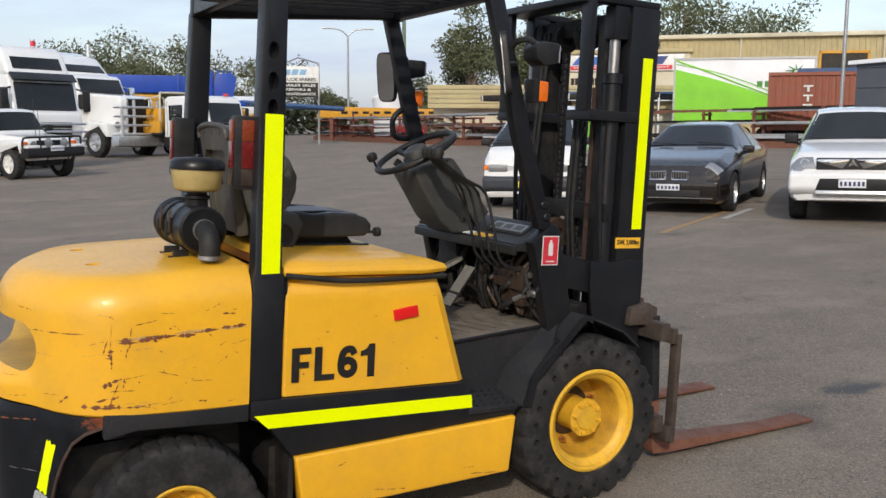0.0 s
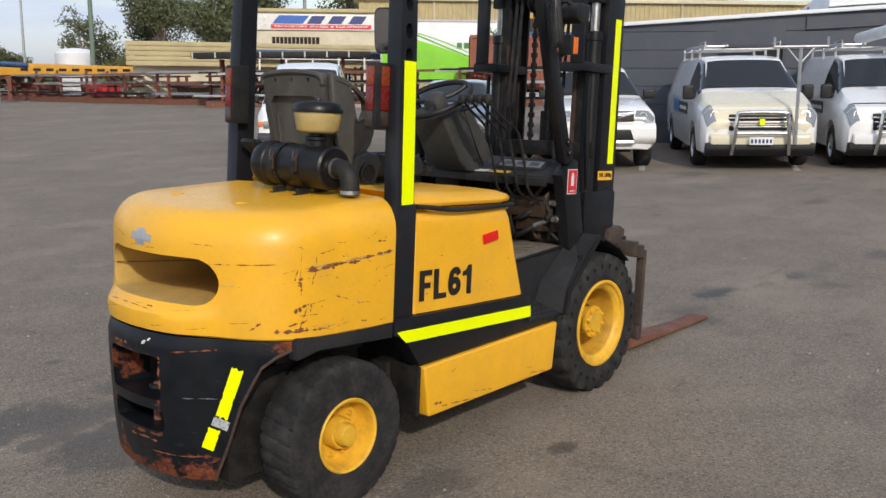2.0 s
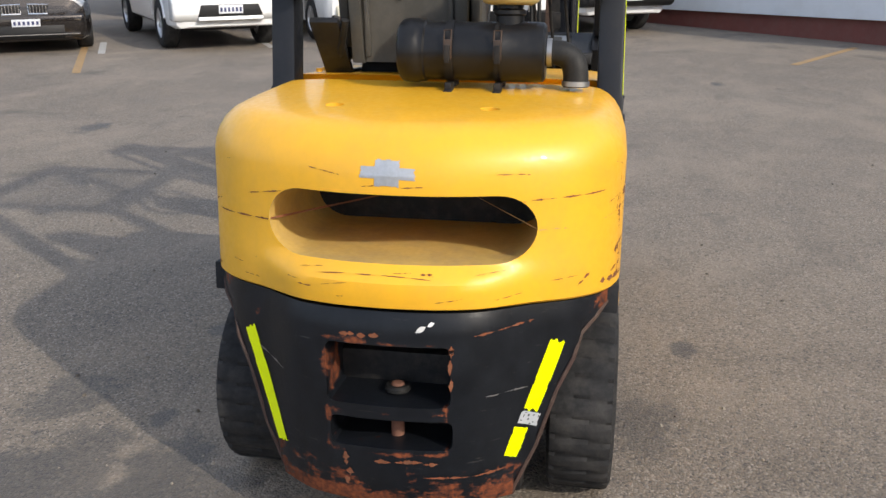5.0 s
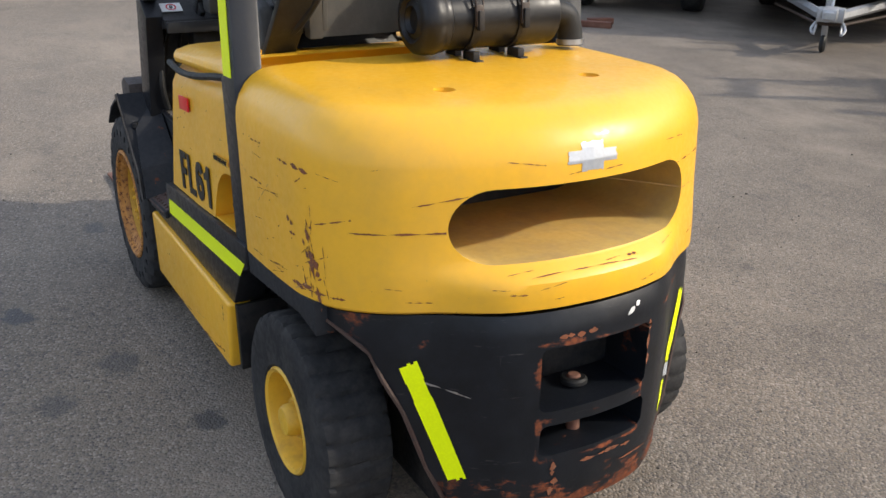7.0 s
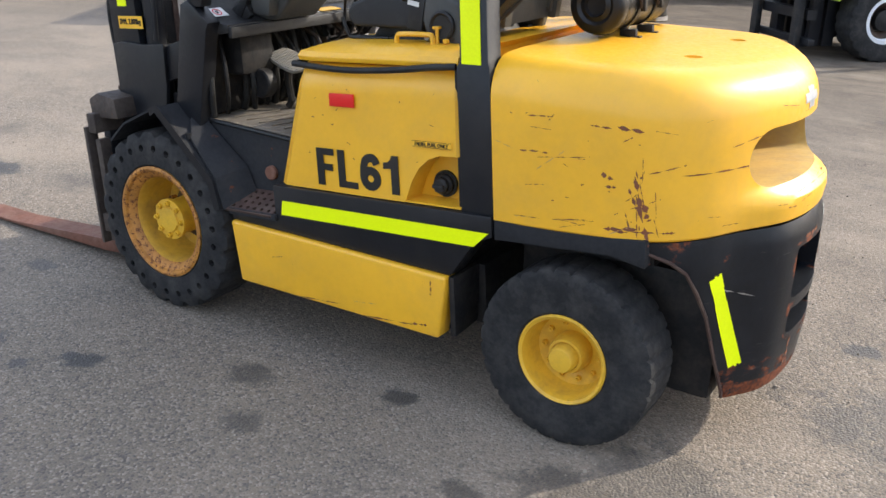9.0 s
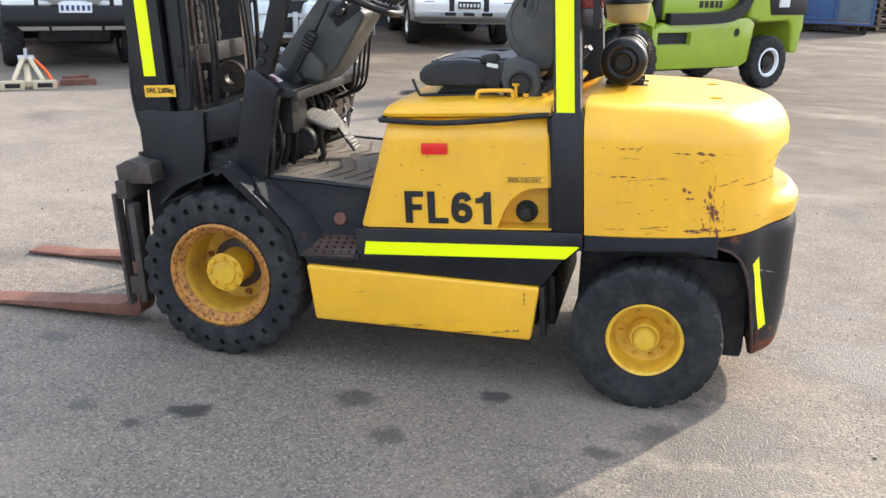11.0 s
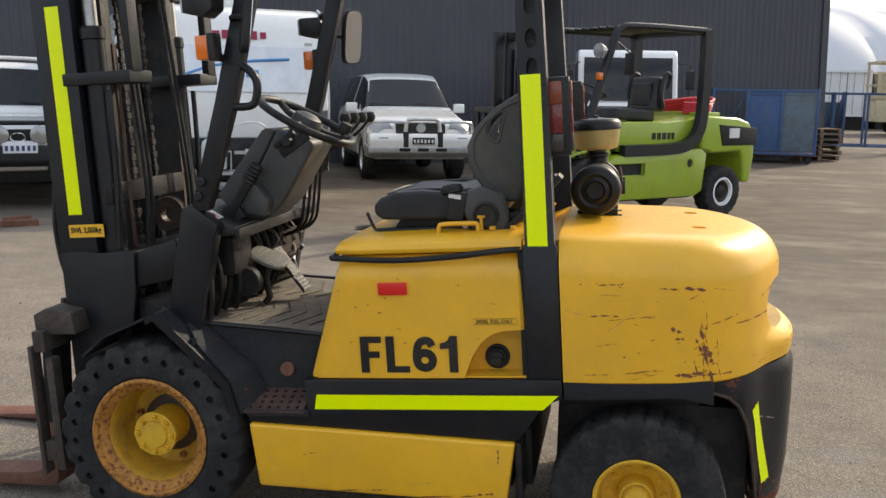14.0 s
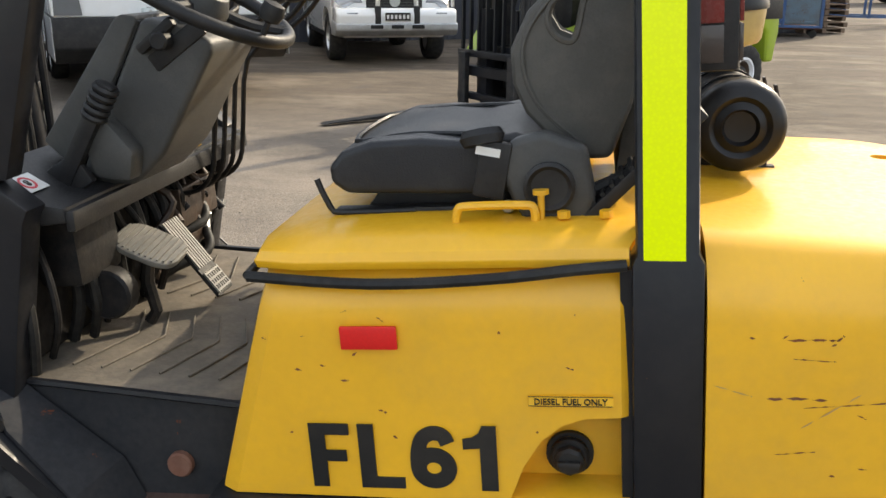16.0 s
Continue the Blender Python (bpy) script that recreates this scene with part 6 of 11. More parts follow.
part("front_axle", cyl(0.08, 0.8, "y", (0, 0.018, 0.34), 18), DARK, fl)


# ---- scrapes, stickers and torn tape on the counterweight ----
from mathutils.bvhtree import BVHTree

trees = {}
for key, ob in (("cw", weight), ("low", skirt_cw), ("lp", lp), ("rp", rp), ("skl", SKIRTS[1]), ("skr", SKIRTS[-1])):
    tb = bmesh.new()
    tb.from_mesh(ob.data)
    trees[key] = BVHTree.FromBMesh(tb)
    tb.free()


def stuck(name, bm, mat, key, parent, start, way, spin=0.0, label="", lift=0.0006):
    """Lays a flat patch (in x-z, facing -y) on a body surface where the ray from start meets it, draped point by point."""
    hit, nrm, _, _ = trees[key].ray_cast(Vector(start), Vector(way).normalized())
    if hit is None:
        bm.free()
        return None
    nrm = nrm if nrm.dot(Vector(way)) < 0 else -nrm
    up = Vector((0, 0, 1))
    side = up.cross(nrm).normalized()
    up = nrm.cross(side).normalized()
    c, s = math.cos(radians(spin)), math.sin(radians(spin))
    es = c * side + s * up
    eu = -s * side + c * up
    for v in bm.verts:
        p = hit + es * v.co.x + eu * v.co.z
        h, n2, _, _ = trees[key].ray_cast(p + nrm * 0.12, -nrm)
        base = h if h is not None else p
        v.co = base + nrm * (lift + (0.0007 if v.co.y < 0 else 0.0))
    bmesh.ops.recalc_face_normals(bm, faces=bm.faces)
    return part(name, bm, mat, parent, label)


def scratch(length, high, seed):
    """A thin broken scrape in x-z: ragged pieces of uneven width one after another."""
    r = random.Random(seed)
    bm = bmesh.new()
    x = -length / 2
    while x < length / 2:
        ln = min(r.uniform(0.15, 0.5) * length + 0.006, length / 2 - x)
        n = max(3, int(ln / 0.005))
        mid = r.uniform(-0.25, 0.25) * high
        prev = None
        for k in range(n + 1):
            taper = min(1.0, 2.6 * min(k, n - k) / n + 0.08)
            t, b = r.uniform(0.25, 0.6) * high * taper, r.uniform(0.25, 0.6) * high * taper
            if r.random() < 0.12:
                t, b = t * 0.2, b * 0.2
            px = x + ln * k / n
            cur = (bm.verts.new((px, -0.001, mid + t)), bm.verts.new((px, -0.001, mid - b)))
            if prev:
                bm.faces.new((prev[0], cur[0], cur[1], prev[1]))
            prev = cur
        x += ln + r.uniform(0.0, 0.08) * length
    return bm


def grid_patch(w, h, nx=10, nz=8, keep=None):
    """A thin sheet in x-z of small cells, less those that keep() leaves out."""
    bm = bmesh.new()
    vs = [[[bm.verts.new((w * (i / nx - 0.5), y, h * (j / nz - 0.5))) for j in range(nz + 1)] for i in range(nx + 1)] for y in (-0.001, 0.001)]
    for i in range(nx):
        for j in range(nz):
            if keep and not keep((i + 0.5) / nx - 0.5, (j + 0.5) / nz - 0.5):
                continue
            a = vs[0]
            bm.faces.new((a[i][j], a[i + 1][j], a[i + 1][j + 1], a[i][j + 1]))
    loose = [v for v in bm.verts if not v.link_faces]
    bmesh.ops.delete(bm, geom=loose, context="VERTS")
    return bm


# the worn-off badge, a ragged cross
stuck("badge_patch", grid_patch(0.136, 0.064, 56, 28, lambda u, v: min(max(abs(u) * 1.05, abs(v) / 0.44), max(abs(u) / 0.42, abs(v) * 1.05)) + 0.05 * noise.noise(Vector((u * 9, v * 9, 2))) < 0.5), SILVER, "cw", weight, (-3, 0.0, 0.862), (1, 0, 0), -2, "worn silver-white badge residue")
# scrapes: (key, start, way, length, height, spin)
R, L, K = (0, 1, 0), (0, -1, 0), (1, 0, 0)
marks = [("cw", (-1.72, -1, 0.805), R, 0.42, 0.010, 4, SCAR_Y), ("cw", (-1.60, -1, 0.815), R, 0.18, 0.014, 5, SCAR), ("cw", (-1.86, -1, 0.784), R, 0.12, 0.012, 2, SCAR),
         ("cw", (-1.57, -1, 0.865), R, 0.045, 0.008, 0, SCAR), ("cw", (-1.93, -1, 0.66), R, 0.05, 0.010, 20, SCAR), ("cw", (-1.95, -1, 0.60), R, 0.07, 0.009, 15, SCAR),
         ("cw", (-1.94, -1, 0.72), R, 0.008, 0.05, 0, SCAR), ("cw", (-1.90, -1, 0.572), R, 0.16, 0.010, 2, SCAR), ("cw", (-1.65, -1, 0.575), R, 0.03, 0.008, 0, SCAR),
         ("cw", (-1.65, 1, 0.865), L, 0.075, 0.005, 0, SCAR), ("cw", (-1.63, 1, 0.765), L, 0.09, 0.006, 0, SCAR), ("cw", (-1.83, 1, 0.848), L, 0.06, 0.007, -4, SCAR),
         ("cw", (-1.91, 1, 0.845), L, 0.07, 0.012, -12, SCAR), ("cw", (-1.72, 1, 0.757), L, 0.16, 0.003, 5, SCAR), ("cw", (-1.86, 1, 0.69), L, 0.03, 0.010, 0, SCAR),
         ("cw", (-1.92, 1, 0.66), L, 0.009, 0.06, 20, SCAR), ("cw", (-1.945, 1, 0.60), L, 0.012, 0.15, 15, SCAR), ("cw", (-1.95, 1, 0.568), L, 0.16, 0.009, 0, SCAR), ("cw", (-2.0, 1, 0.74), L, 0.10, 0.004, 12, SCAR),
         ("cw", (-3, 0.40, 0.722), K, 0.24, 0.005, 0, SCAR), ("cw", (-3, -0.40, 0.80), K, 0.28, 0.005, 3, SCAR), ("cw", (-3, -0.38, 0.725), K, 0.09, 0.004, 0, SCAR_Y), ("cw", (-3, 0.03, 0.625), K, 0.28, 0.003, 0, SCAR),
         ("cw", (-3, -0.10, 0.628), K, 0.03, 0.008, 0, SCAR), ("cw", (-3, 0.2, 0.588), K, 0.04, 0.004, 0, SCAR), ("cw", (-3, -0.46, 0.59), K, 0.05, 0.009, 30, SCAR), ("cw", (-3, 0.33, 0.79), K, 0.12, 0.004, 8, SCAR),
         ("cw", (-1.935, 1, 0.675), L, 0.014, 0.10, 12, SCAR), ("cw", (-1.955, 1, 0.625), L, 0.02, 0.05, 25, SCAR), ("cw", (-1.89, 1, 0.575), L, 0.10, 0.014, 3, SCAR), ("cw", (-1.85, 1, 0.715), L, 0.035, 0.018, 0, SCAR),
         ("cw", (-1.97, -1, 0.575), R, 0.12, 0.018, 4, SCAR), ("cw", (-1.945, -1, 0.745), R, 0.02, 0.03, 0, SCAR), ("cw", (-1.95, -1, 0.645), R, 0.03, 0.022, 12, SCAR), ("cw", (-1.80, -1, 0.795), R, 0.24, 0.018, 3, SCAR),
         ("low", (-3, -0.10, 0.505), K, 0.05, 0.012, 30, DECAL_W), ("low", (-3, -0.28, 0.49), K, 0.17, 0.007, 6, SCAR), ("low", (-3, 0.33, 0.36), K, 0.14, 0.006, -18, STEEL), ("low", (-3, 0.06, 0.478), K, 0.10, 0.016, 2, SCAR),
         ("low", (-3, -0.05, 0.14), K, 0.16, 0.014, 3, SCAR), ("low", (-3, 0.10, 0.11), K, 0.02, 0.10, 0, SCAR), ("low", (-3, -0.20, 0.10), K, 0.22, 0.008, 2, SCAR), ("low", (-3, -0.16, 0.40), K, 0.012, 0.12, 0, SCAR), ("low", (-3, -0.30, 0.32), K, 0.16, 0.004, 1, STEEL),
         ("skl", (-1.05, 1, 0.155), L, 0.30, 0.006, 3, SCAR), ("skl", (-1.22, 1, 0.165), L, 0.06, 0.012, 8, SCAR), ("skl", (-0.62, 1, 0.30), L, 0.05, 0.003, 10, SCAR), ("skl", (-1.0, 1, 0.20), L, 0.10, 0.003, 4, SCAR_Y), ("skl", (-0.80, 1, 0.172), L, 0.18, 0.005, 3, SCAR), ("skl", (-1.27, 1, 0.30), L, 0.006, 0.05, 0, SCAR),
         ("skr", (-1.10, -1, 0.158), R, 0.24, 0.006, -3, SCAR), ("skr", (-0.95, -1, 0.18), R, 0.14, 0.004, -6, SCAR), ("skr", (-0.62, -1, 0.22), R, 0.05, 0.004, 0, SCAR), ("skr", (-1.24, -1, 0.18), R, 0.05, 0.012, 0, SCAR), ("skr", (-0.55, -1, 0.19), R, 0.12, 0.005, -3, SCAR), ("skr", (-1.15, -1, 0.30), R, 0.03, 0.005, 20, SCAR)]
for key, st, way, ln, hi, spin, mt in marks:
    bm = scratch(ln, hi, int(abs(st[0]) * 900 + st[2] * 7000)) if hi < ln else moved(scratch(hi, ln, int(abs(st[0]) * 900 + st[2] * 7000)), Matrix.Rotation(radians(90), 4, "Y"))
    stuck("scrape", bm, mt, key, {"cw": weight, "low": skirt_cw, "skl": SKIRTS[1], "skr": SKIRTS[-1]}[key], st, way, spin, "")
for k in range(38):
    s = rng.choice((1, -1))
    low_edge = k % 3 == 0
    x, z = rng.uniform(-1.52, -2.0), (rng.uniform(0.562, 0.585) if low_edge else rng.uniform(0.6, 0.9))
    stuck("scratch", scratch(rng.uniform(0.02, 0.11), rng.uniform(0.0015, 0.004), 300 + k), SCAR if k % 4 else SCAR_Y, "cw", weight, (x, s, z), (0, -s, 0), rng.gauss(0, 16))
for k in range(16):
    y = rng.uniform(-0.45, 0.45)
    stuck("scratch", scratch(rng.uniform(0.02, 0.09), rng.uniform(0.0015, 0.0035), 400 + k), SCAR, "cw", weight, (-3, y, rng.choice((0.57, 0.60, 0.63, 0.83, 0.86))), (1, 0, 0), rng.gauss(0, 5))
for k in range(14):
    s = 1 if k % 2 else -1
    z = rng.uniform(0.58, 0.8)
    stuck("rust_run", moved(scratch(rng.uniform(0.03, 0.10), rng.uniform(0.002, 0.005), 500 + k), Matrix.Rotation(radians(90), 4, "Y")), SCAR, "cw", weight, (rng.uniform(-1.88, -1.98), s, z), (0, -s, 0), rng.gauss(8 * s, 8))
for k in range(60):
    s = rng.choice((1, -1))
    key, par = rng.choice((("cw", weight), ("cw", weight), ("lp", lp), ("rp", rp)))
    x, z = (rng.uniform(-1.52, -1.95), rng.uniform(0.58, 0.9)) if key == "cw" else (rng.uniform(-0.75, -1.3), rng.uniform(0.6, 0.92))
    s = 1 if key == "lp" else -1 if key == "rp" else s
    stuck("chip", scratch(rng.uniform(0.004, 0.016), rng.uniform(0.002, 0.006), k), SCAR, key, par, (x, s, z), (0, -s, 0), rng.uniform(-40, 40))
for s in (1, -1):
    spin = 19 * s
    pieces = ((0.345, 0.20), (0.172, 0.085)) if s < 0 else ((0.272, 0.33),)
    for zc, h in pieces:
        y = s * (0.408 - (0.433 - zc) * 0.37)
        wob = rng.uniform(0, 9)
        stuck("reflective_strip", grid_patch(0.044, h, 22, 70, lambda u, v: abs(u) < 0.485 + 0.03 * noise.noise(Vector((v * 5, wob, 0))) and abs(v) < 0.475 + 0.05 * noise.noise(Vector((u * 4, wob, 4)))), TAPE, "low", skirt_cw, (-3, y, zc), (1, 0, 0), spin, "torn fluorescent yellow tape", 0.001)
    if s > 0:
        continue
    stuck("torn_tape", grid_patch(0.06, 0.035, 24, 14, lambda u, v: noise.noise(Vector((u * 8, v * 6, 3))) > -0.3), TAPE_DIRTY, "low", skirt_cw, (-3, s * 0.342, 0.232), (1, 0, 0), spin, "torn silver tape", 0.0012)


# ---- vehicles ----
DARKGLASS = surface("dark_tinted_glass", (0.010, 0.012, 0.013), 0.05, dirty=0.04, bump=0.0, vary=0.05, coat=0.25)
PLATE_W = surface("white_number_plate", (0.72, 0.74, 0.78), 0.4, dirty=0.15, bump=0.0)
PLATE_Y = surface("yellow_number_plate", (0.78, 0.62, 0.04), 0.4, dirty=0.15, bump=0.0)
PLATE_K = surface("black_number_plate", (0.015, 0.016, 0.015), 0.4, dirty=0.1, bump=0.0)
INK = surface("plate_ink", (0.03, 0.04, 0.12), 0.5, dirty=0.0, bump=0.0)
INK_W = surface("white_ink", (0.7, 0.7, 0.68), 0.5, dirty=0.0, bump=0.0)


class Shell:
    """A car body as cross-sections along x; each section runs from the sill over the belt to the middle of the roof."""

    def __init__(self, stations, fine=3):
        rows = []
        for i in range(len(stations) - 1):
            for k in range(fine):
                t = k / fine
                rows.append([a + (b - a) * t for a, b in zip(stations[i], stations[i + 1])])
        rows.append(list(stations[-1]))
        self.fine = fine
        self.grid = [[Vector(p) for p in self.section(*r)] for r in rows]

    @staticmethod
    def section(x, z0, zb, zt, w, wt):
        h = zt - zb
        return [(x, w * 0.90, z0), (x, w * 0.975, z0 + 0.05), (x, w, z0 + (zb - z0) * 0.35), (x, w * 0.997, z0 + (zb - z0) * 0.75), (x, w * 0.985, zb - 0.03), (x, w * 0.96, zb),
                (x, wt + (w * 0.96 - wt) * 0.45, zb + h * 0.52), (x, wt, zb + h * 0.86), (x, wt * 0.93, zb + h * 0.95), (x, wt * 0.6, zb + h * 0.99), (x, 0, zt)]

    def at(self, u, v):
        """u: station (0 the front), v: 0 the sill, 10 the roof's middle, up to 20 the other sill."""
        flip = v > 10
        v = 20 - v if flip else v
        i = min(int(u * self.fine), len(self.grid) - 2)
        j = min(int(v), 9)
        a, b = u * self.fine - i, v - j
        g = self.grid
        p = (g[i][j] * (1 - a) * (1 - b) + g[i + 1][j] * a * (1 - b) + g[i][j + 1] * (1 - a) * b + g[i + 1][j + 1] * a * b)
        return Vector((p.x, -p.y, p.z)) if flip else p.copy()

    def body(self, arches=()):
        bm = bmesh.new()
        rows = [[bm.verts.new(p) for p in r] + [bm.verts.new((p.x, -p.y, p.z)) for p in reversed(r[:-1])] for r in self.grid]
        n = len(rows[0])
        for a, b in zip(rows, rows[1:]):
            for k in range(n - 1):
                bm.faces.new((a[k], a[k + 1], b[k + 1], b[k]))
            bm.faces.new((a[n - 1], a[0], b[0], b[n - 1]))
        bm.faces.new(rows[0]), bm.faces.new(list(reversed(rows[-1])))
        bmesh.ops.recalc_face_normals(bm, faces=bm.faces)
        for x, r in arches:
            bm = cut(bm, cyl(r, 3.0, "y", (x, 0, r * 0.86), 28))
        return bm

    def patch(self, u0, u1, v0, v1, lift, nu=5, nv=8, skew=0.0, thick=0.004):
        """A panel on the shell, lifted off it and closed at its edges. skew leans its front edge."""
        bm = bmesh.new()
        rows = []
        for i in range(nu + 1):
            row = []
            for j in range(nv + 1):
                v = v0 + (v1 - v0) * j / nv
                t = (v - v0) / (v1 - v0)
                u = u0 + (u1 - u0) * i / nu + skew * (t if v1 <= 10 else 0) * (1 - i / nu)
                p = self.at(u, v)
                du, dv = self.at(min(u + 0.05, u1 + 0.1), v) - self.at(max(u - 0.05, 0), v), self.at(u, min(v + 0.1, 20)) - self.at(u, max(v - 0.1, 0))
                nrm = du.cross(dv).normalized()
                if nrm.dot(Vector((0.0, p.y, p.z - 0.7))) < 0:
                    nrm = -nrm
                row.append((p, nrm))
            rows.append(row)
        outer = [[bm.verts.new(p + n * lift) for p, n in r] for r in rows]
        inner = [[bm.verts.new(p + n * (lift - thick)) for p, n in r] for r in rows]
        for s in (outer, inner):
            for a, b in zip(s, s[1:]):
                for k in range(nv):
                    bm.faces.new((a[k], a[k + 1], b[k + 1], b[k]))
        rim = [(i, 0) for i in range(nu)] + [(nu, j) for j in range(nv)] + [(i, nv) for i in range(nu, 0, -1)] + [(0, j) for j in range(nv, 0, -1)]
        for (a, b), (c, d) in zip(rim, rim[1:] + rim[:1]):
            bm.faces.new((outer[a][b], outer[c][d], inner[c][d], inner[a][b]))
        bmesh.ops.recalc_face_normals(bm, faces=bm.faces)
        return bm


def road_wheel(parent, x, y, r, w, side, rim_mat=None, steel=False):
    t = lathe([(r * 0.62, -w / 2), (r * 0.9, -w / 2), (r * 0.98, -w * 0.4), (r, -w * 0.25), (r, w * 0.25), (r * 0.98, w * 0.4), (r * 0.9, w / 2), (r * 0.62, w / 2)], "y", (0, 0, 0), 28, closed=True)
    wh = part("wheel", t, RUBBER, parent, "black road tyre", pose(x, y, r, 0, 0, 0 if side > 0 else 180))
    rim = part("rim", lathe([(r * 0.62, -w * 0.4), (r * 0.63, w * 0.44), (r * 0.58, w * 0.46), (r * 0.55, w * 0.3), (r * 0.3, w * 0.24), (r * 0.2, w * 0.34), (0, w * 0.36)], "y", (0, 0, 0), 24), rim_mat or ALU, wh, "silver wheel rim")
    for k in range(5):
        a = 2 * math.pi * k / 5 + 0.3
        part("spoke", moved(box(r * 0.38, w * 0.06, r * 0.15, (r * 0.37, w * 0.36, 0), 0.006), Matrix.Rotation(a, 4, "Y")), rim_mat or ALU, rim)
    return wh


def number_plate(parent, x, z, w=0.37, h=0.12, mat=None, ink=None, y=0.0):
    pl = part("number_plate", span(x, x + 0.012, y - w / 2, y + w / 2, z - h / 2, z + h / 2, 0.002), mat or PLATE_W, parent, "number plate with plain bars")
    n = 6
    for k in range(n):
        yy = y + w * 0.8 * (k / (n - 1) - 0.5)
        part("bar", span(x + 0.012, x + 0.015, yy - w * 0.045, yy + w * 0.045, z - h * 0.28, z + h * 0.22), ink or INK, pl)


def door_mirror(parent, x, y, z, mat, s, size=(0.1, 0.2, 0.16)):
    part("door_mirror", merged(box(*size, (x, y + s * 0.085, z + 0.03), 0.035, 3), tube([(x, y - s * 0.06, z - 0.05), (x, y + s * 0.06, z - 0.01)], 0.035, 8)), mat, parent, "door mirror")


def wipers(parent, sh, u, mat=None):
    for v in (8.4, 10.6):
        a, b = sh.at(u + 0.06, v), sh.at(u + 0.12, v + 1.3)
        part("wiper", tube([a + Vector((0.02, 0, 0.03)), b + Vector((0.02, 0, 0.03))], 0.008, 6), BUMPER, parent)


def glazing(parent, sh, ws, sides, vs=(5.25, 7.6)):
    """Windscreen between stations ws, and side windows between pairs of stations."""
    part("windscreen", sh.patch(ws[0] + 0.07, ws[1] - 0.05, 5.9, 14.1, 0.008, 6, 14), DARKGLASS, parent, "dark windscreen")
    for u0, u1, sk in sides:
        for flip in (0, 1):
            v0, v1 = (vs[0], vs[1])
            bm = sh.patch(u0, u1, v0, v1, 0.007, 5, 4, sk)
            part("side_window", mirrored(bm) if flip else bm, DARKGLASS, parent)


def at_heading(x, y, deg):
    return pose(x, y, 0, 0, 0, deg)


def bull_bar_loop(parent, x, z0, z1, w, r, mat, label="polished nudge bar"):
    part("nudge_bar", tube([(x - 0.06, -w * 1.08, z0), (x + 0.03, -w, (z0 + z1) / 2), (x + 0.03, -w * 0.93, z1 - 0.05), (x + 0.03, -w * 0.75, z1), (x + 0.03, w * 0.75, z1), (x + 0.03, w * 0.93, z1 - 0.05), (x + 0.03, w, (z0 + z1) / 2), (x - 0.06, w * 1.08, z0)], r, 10, 4), mat, parent, label)


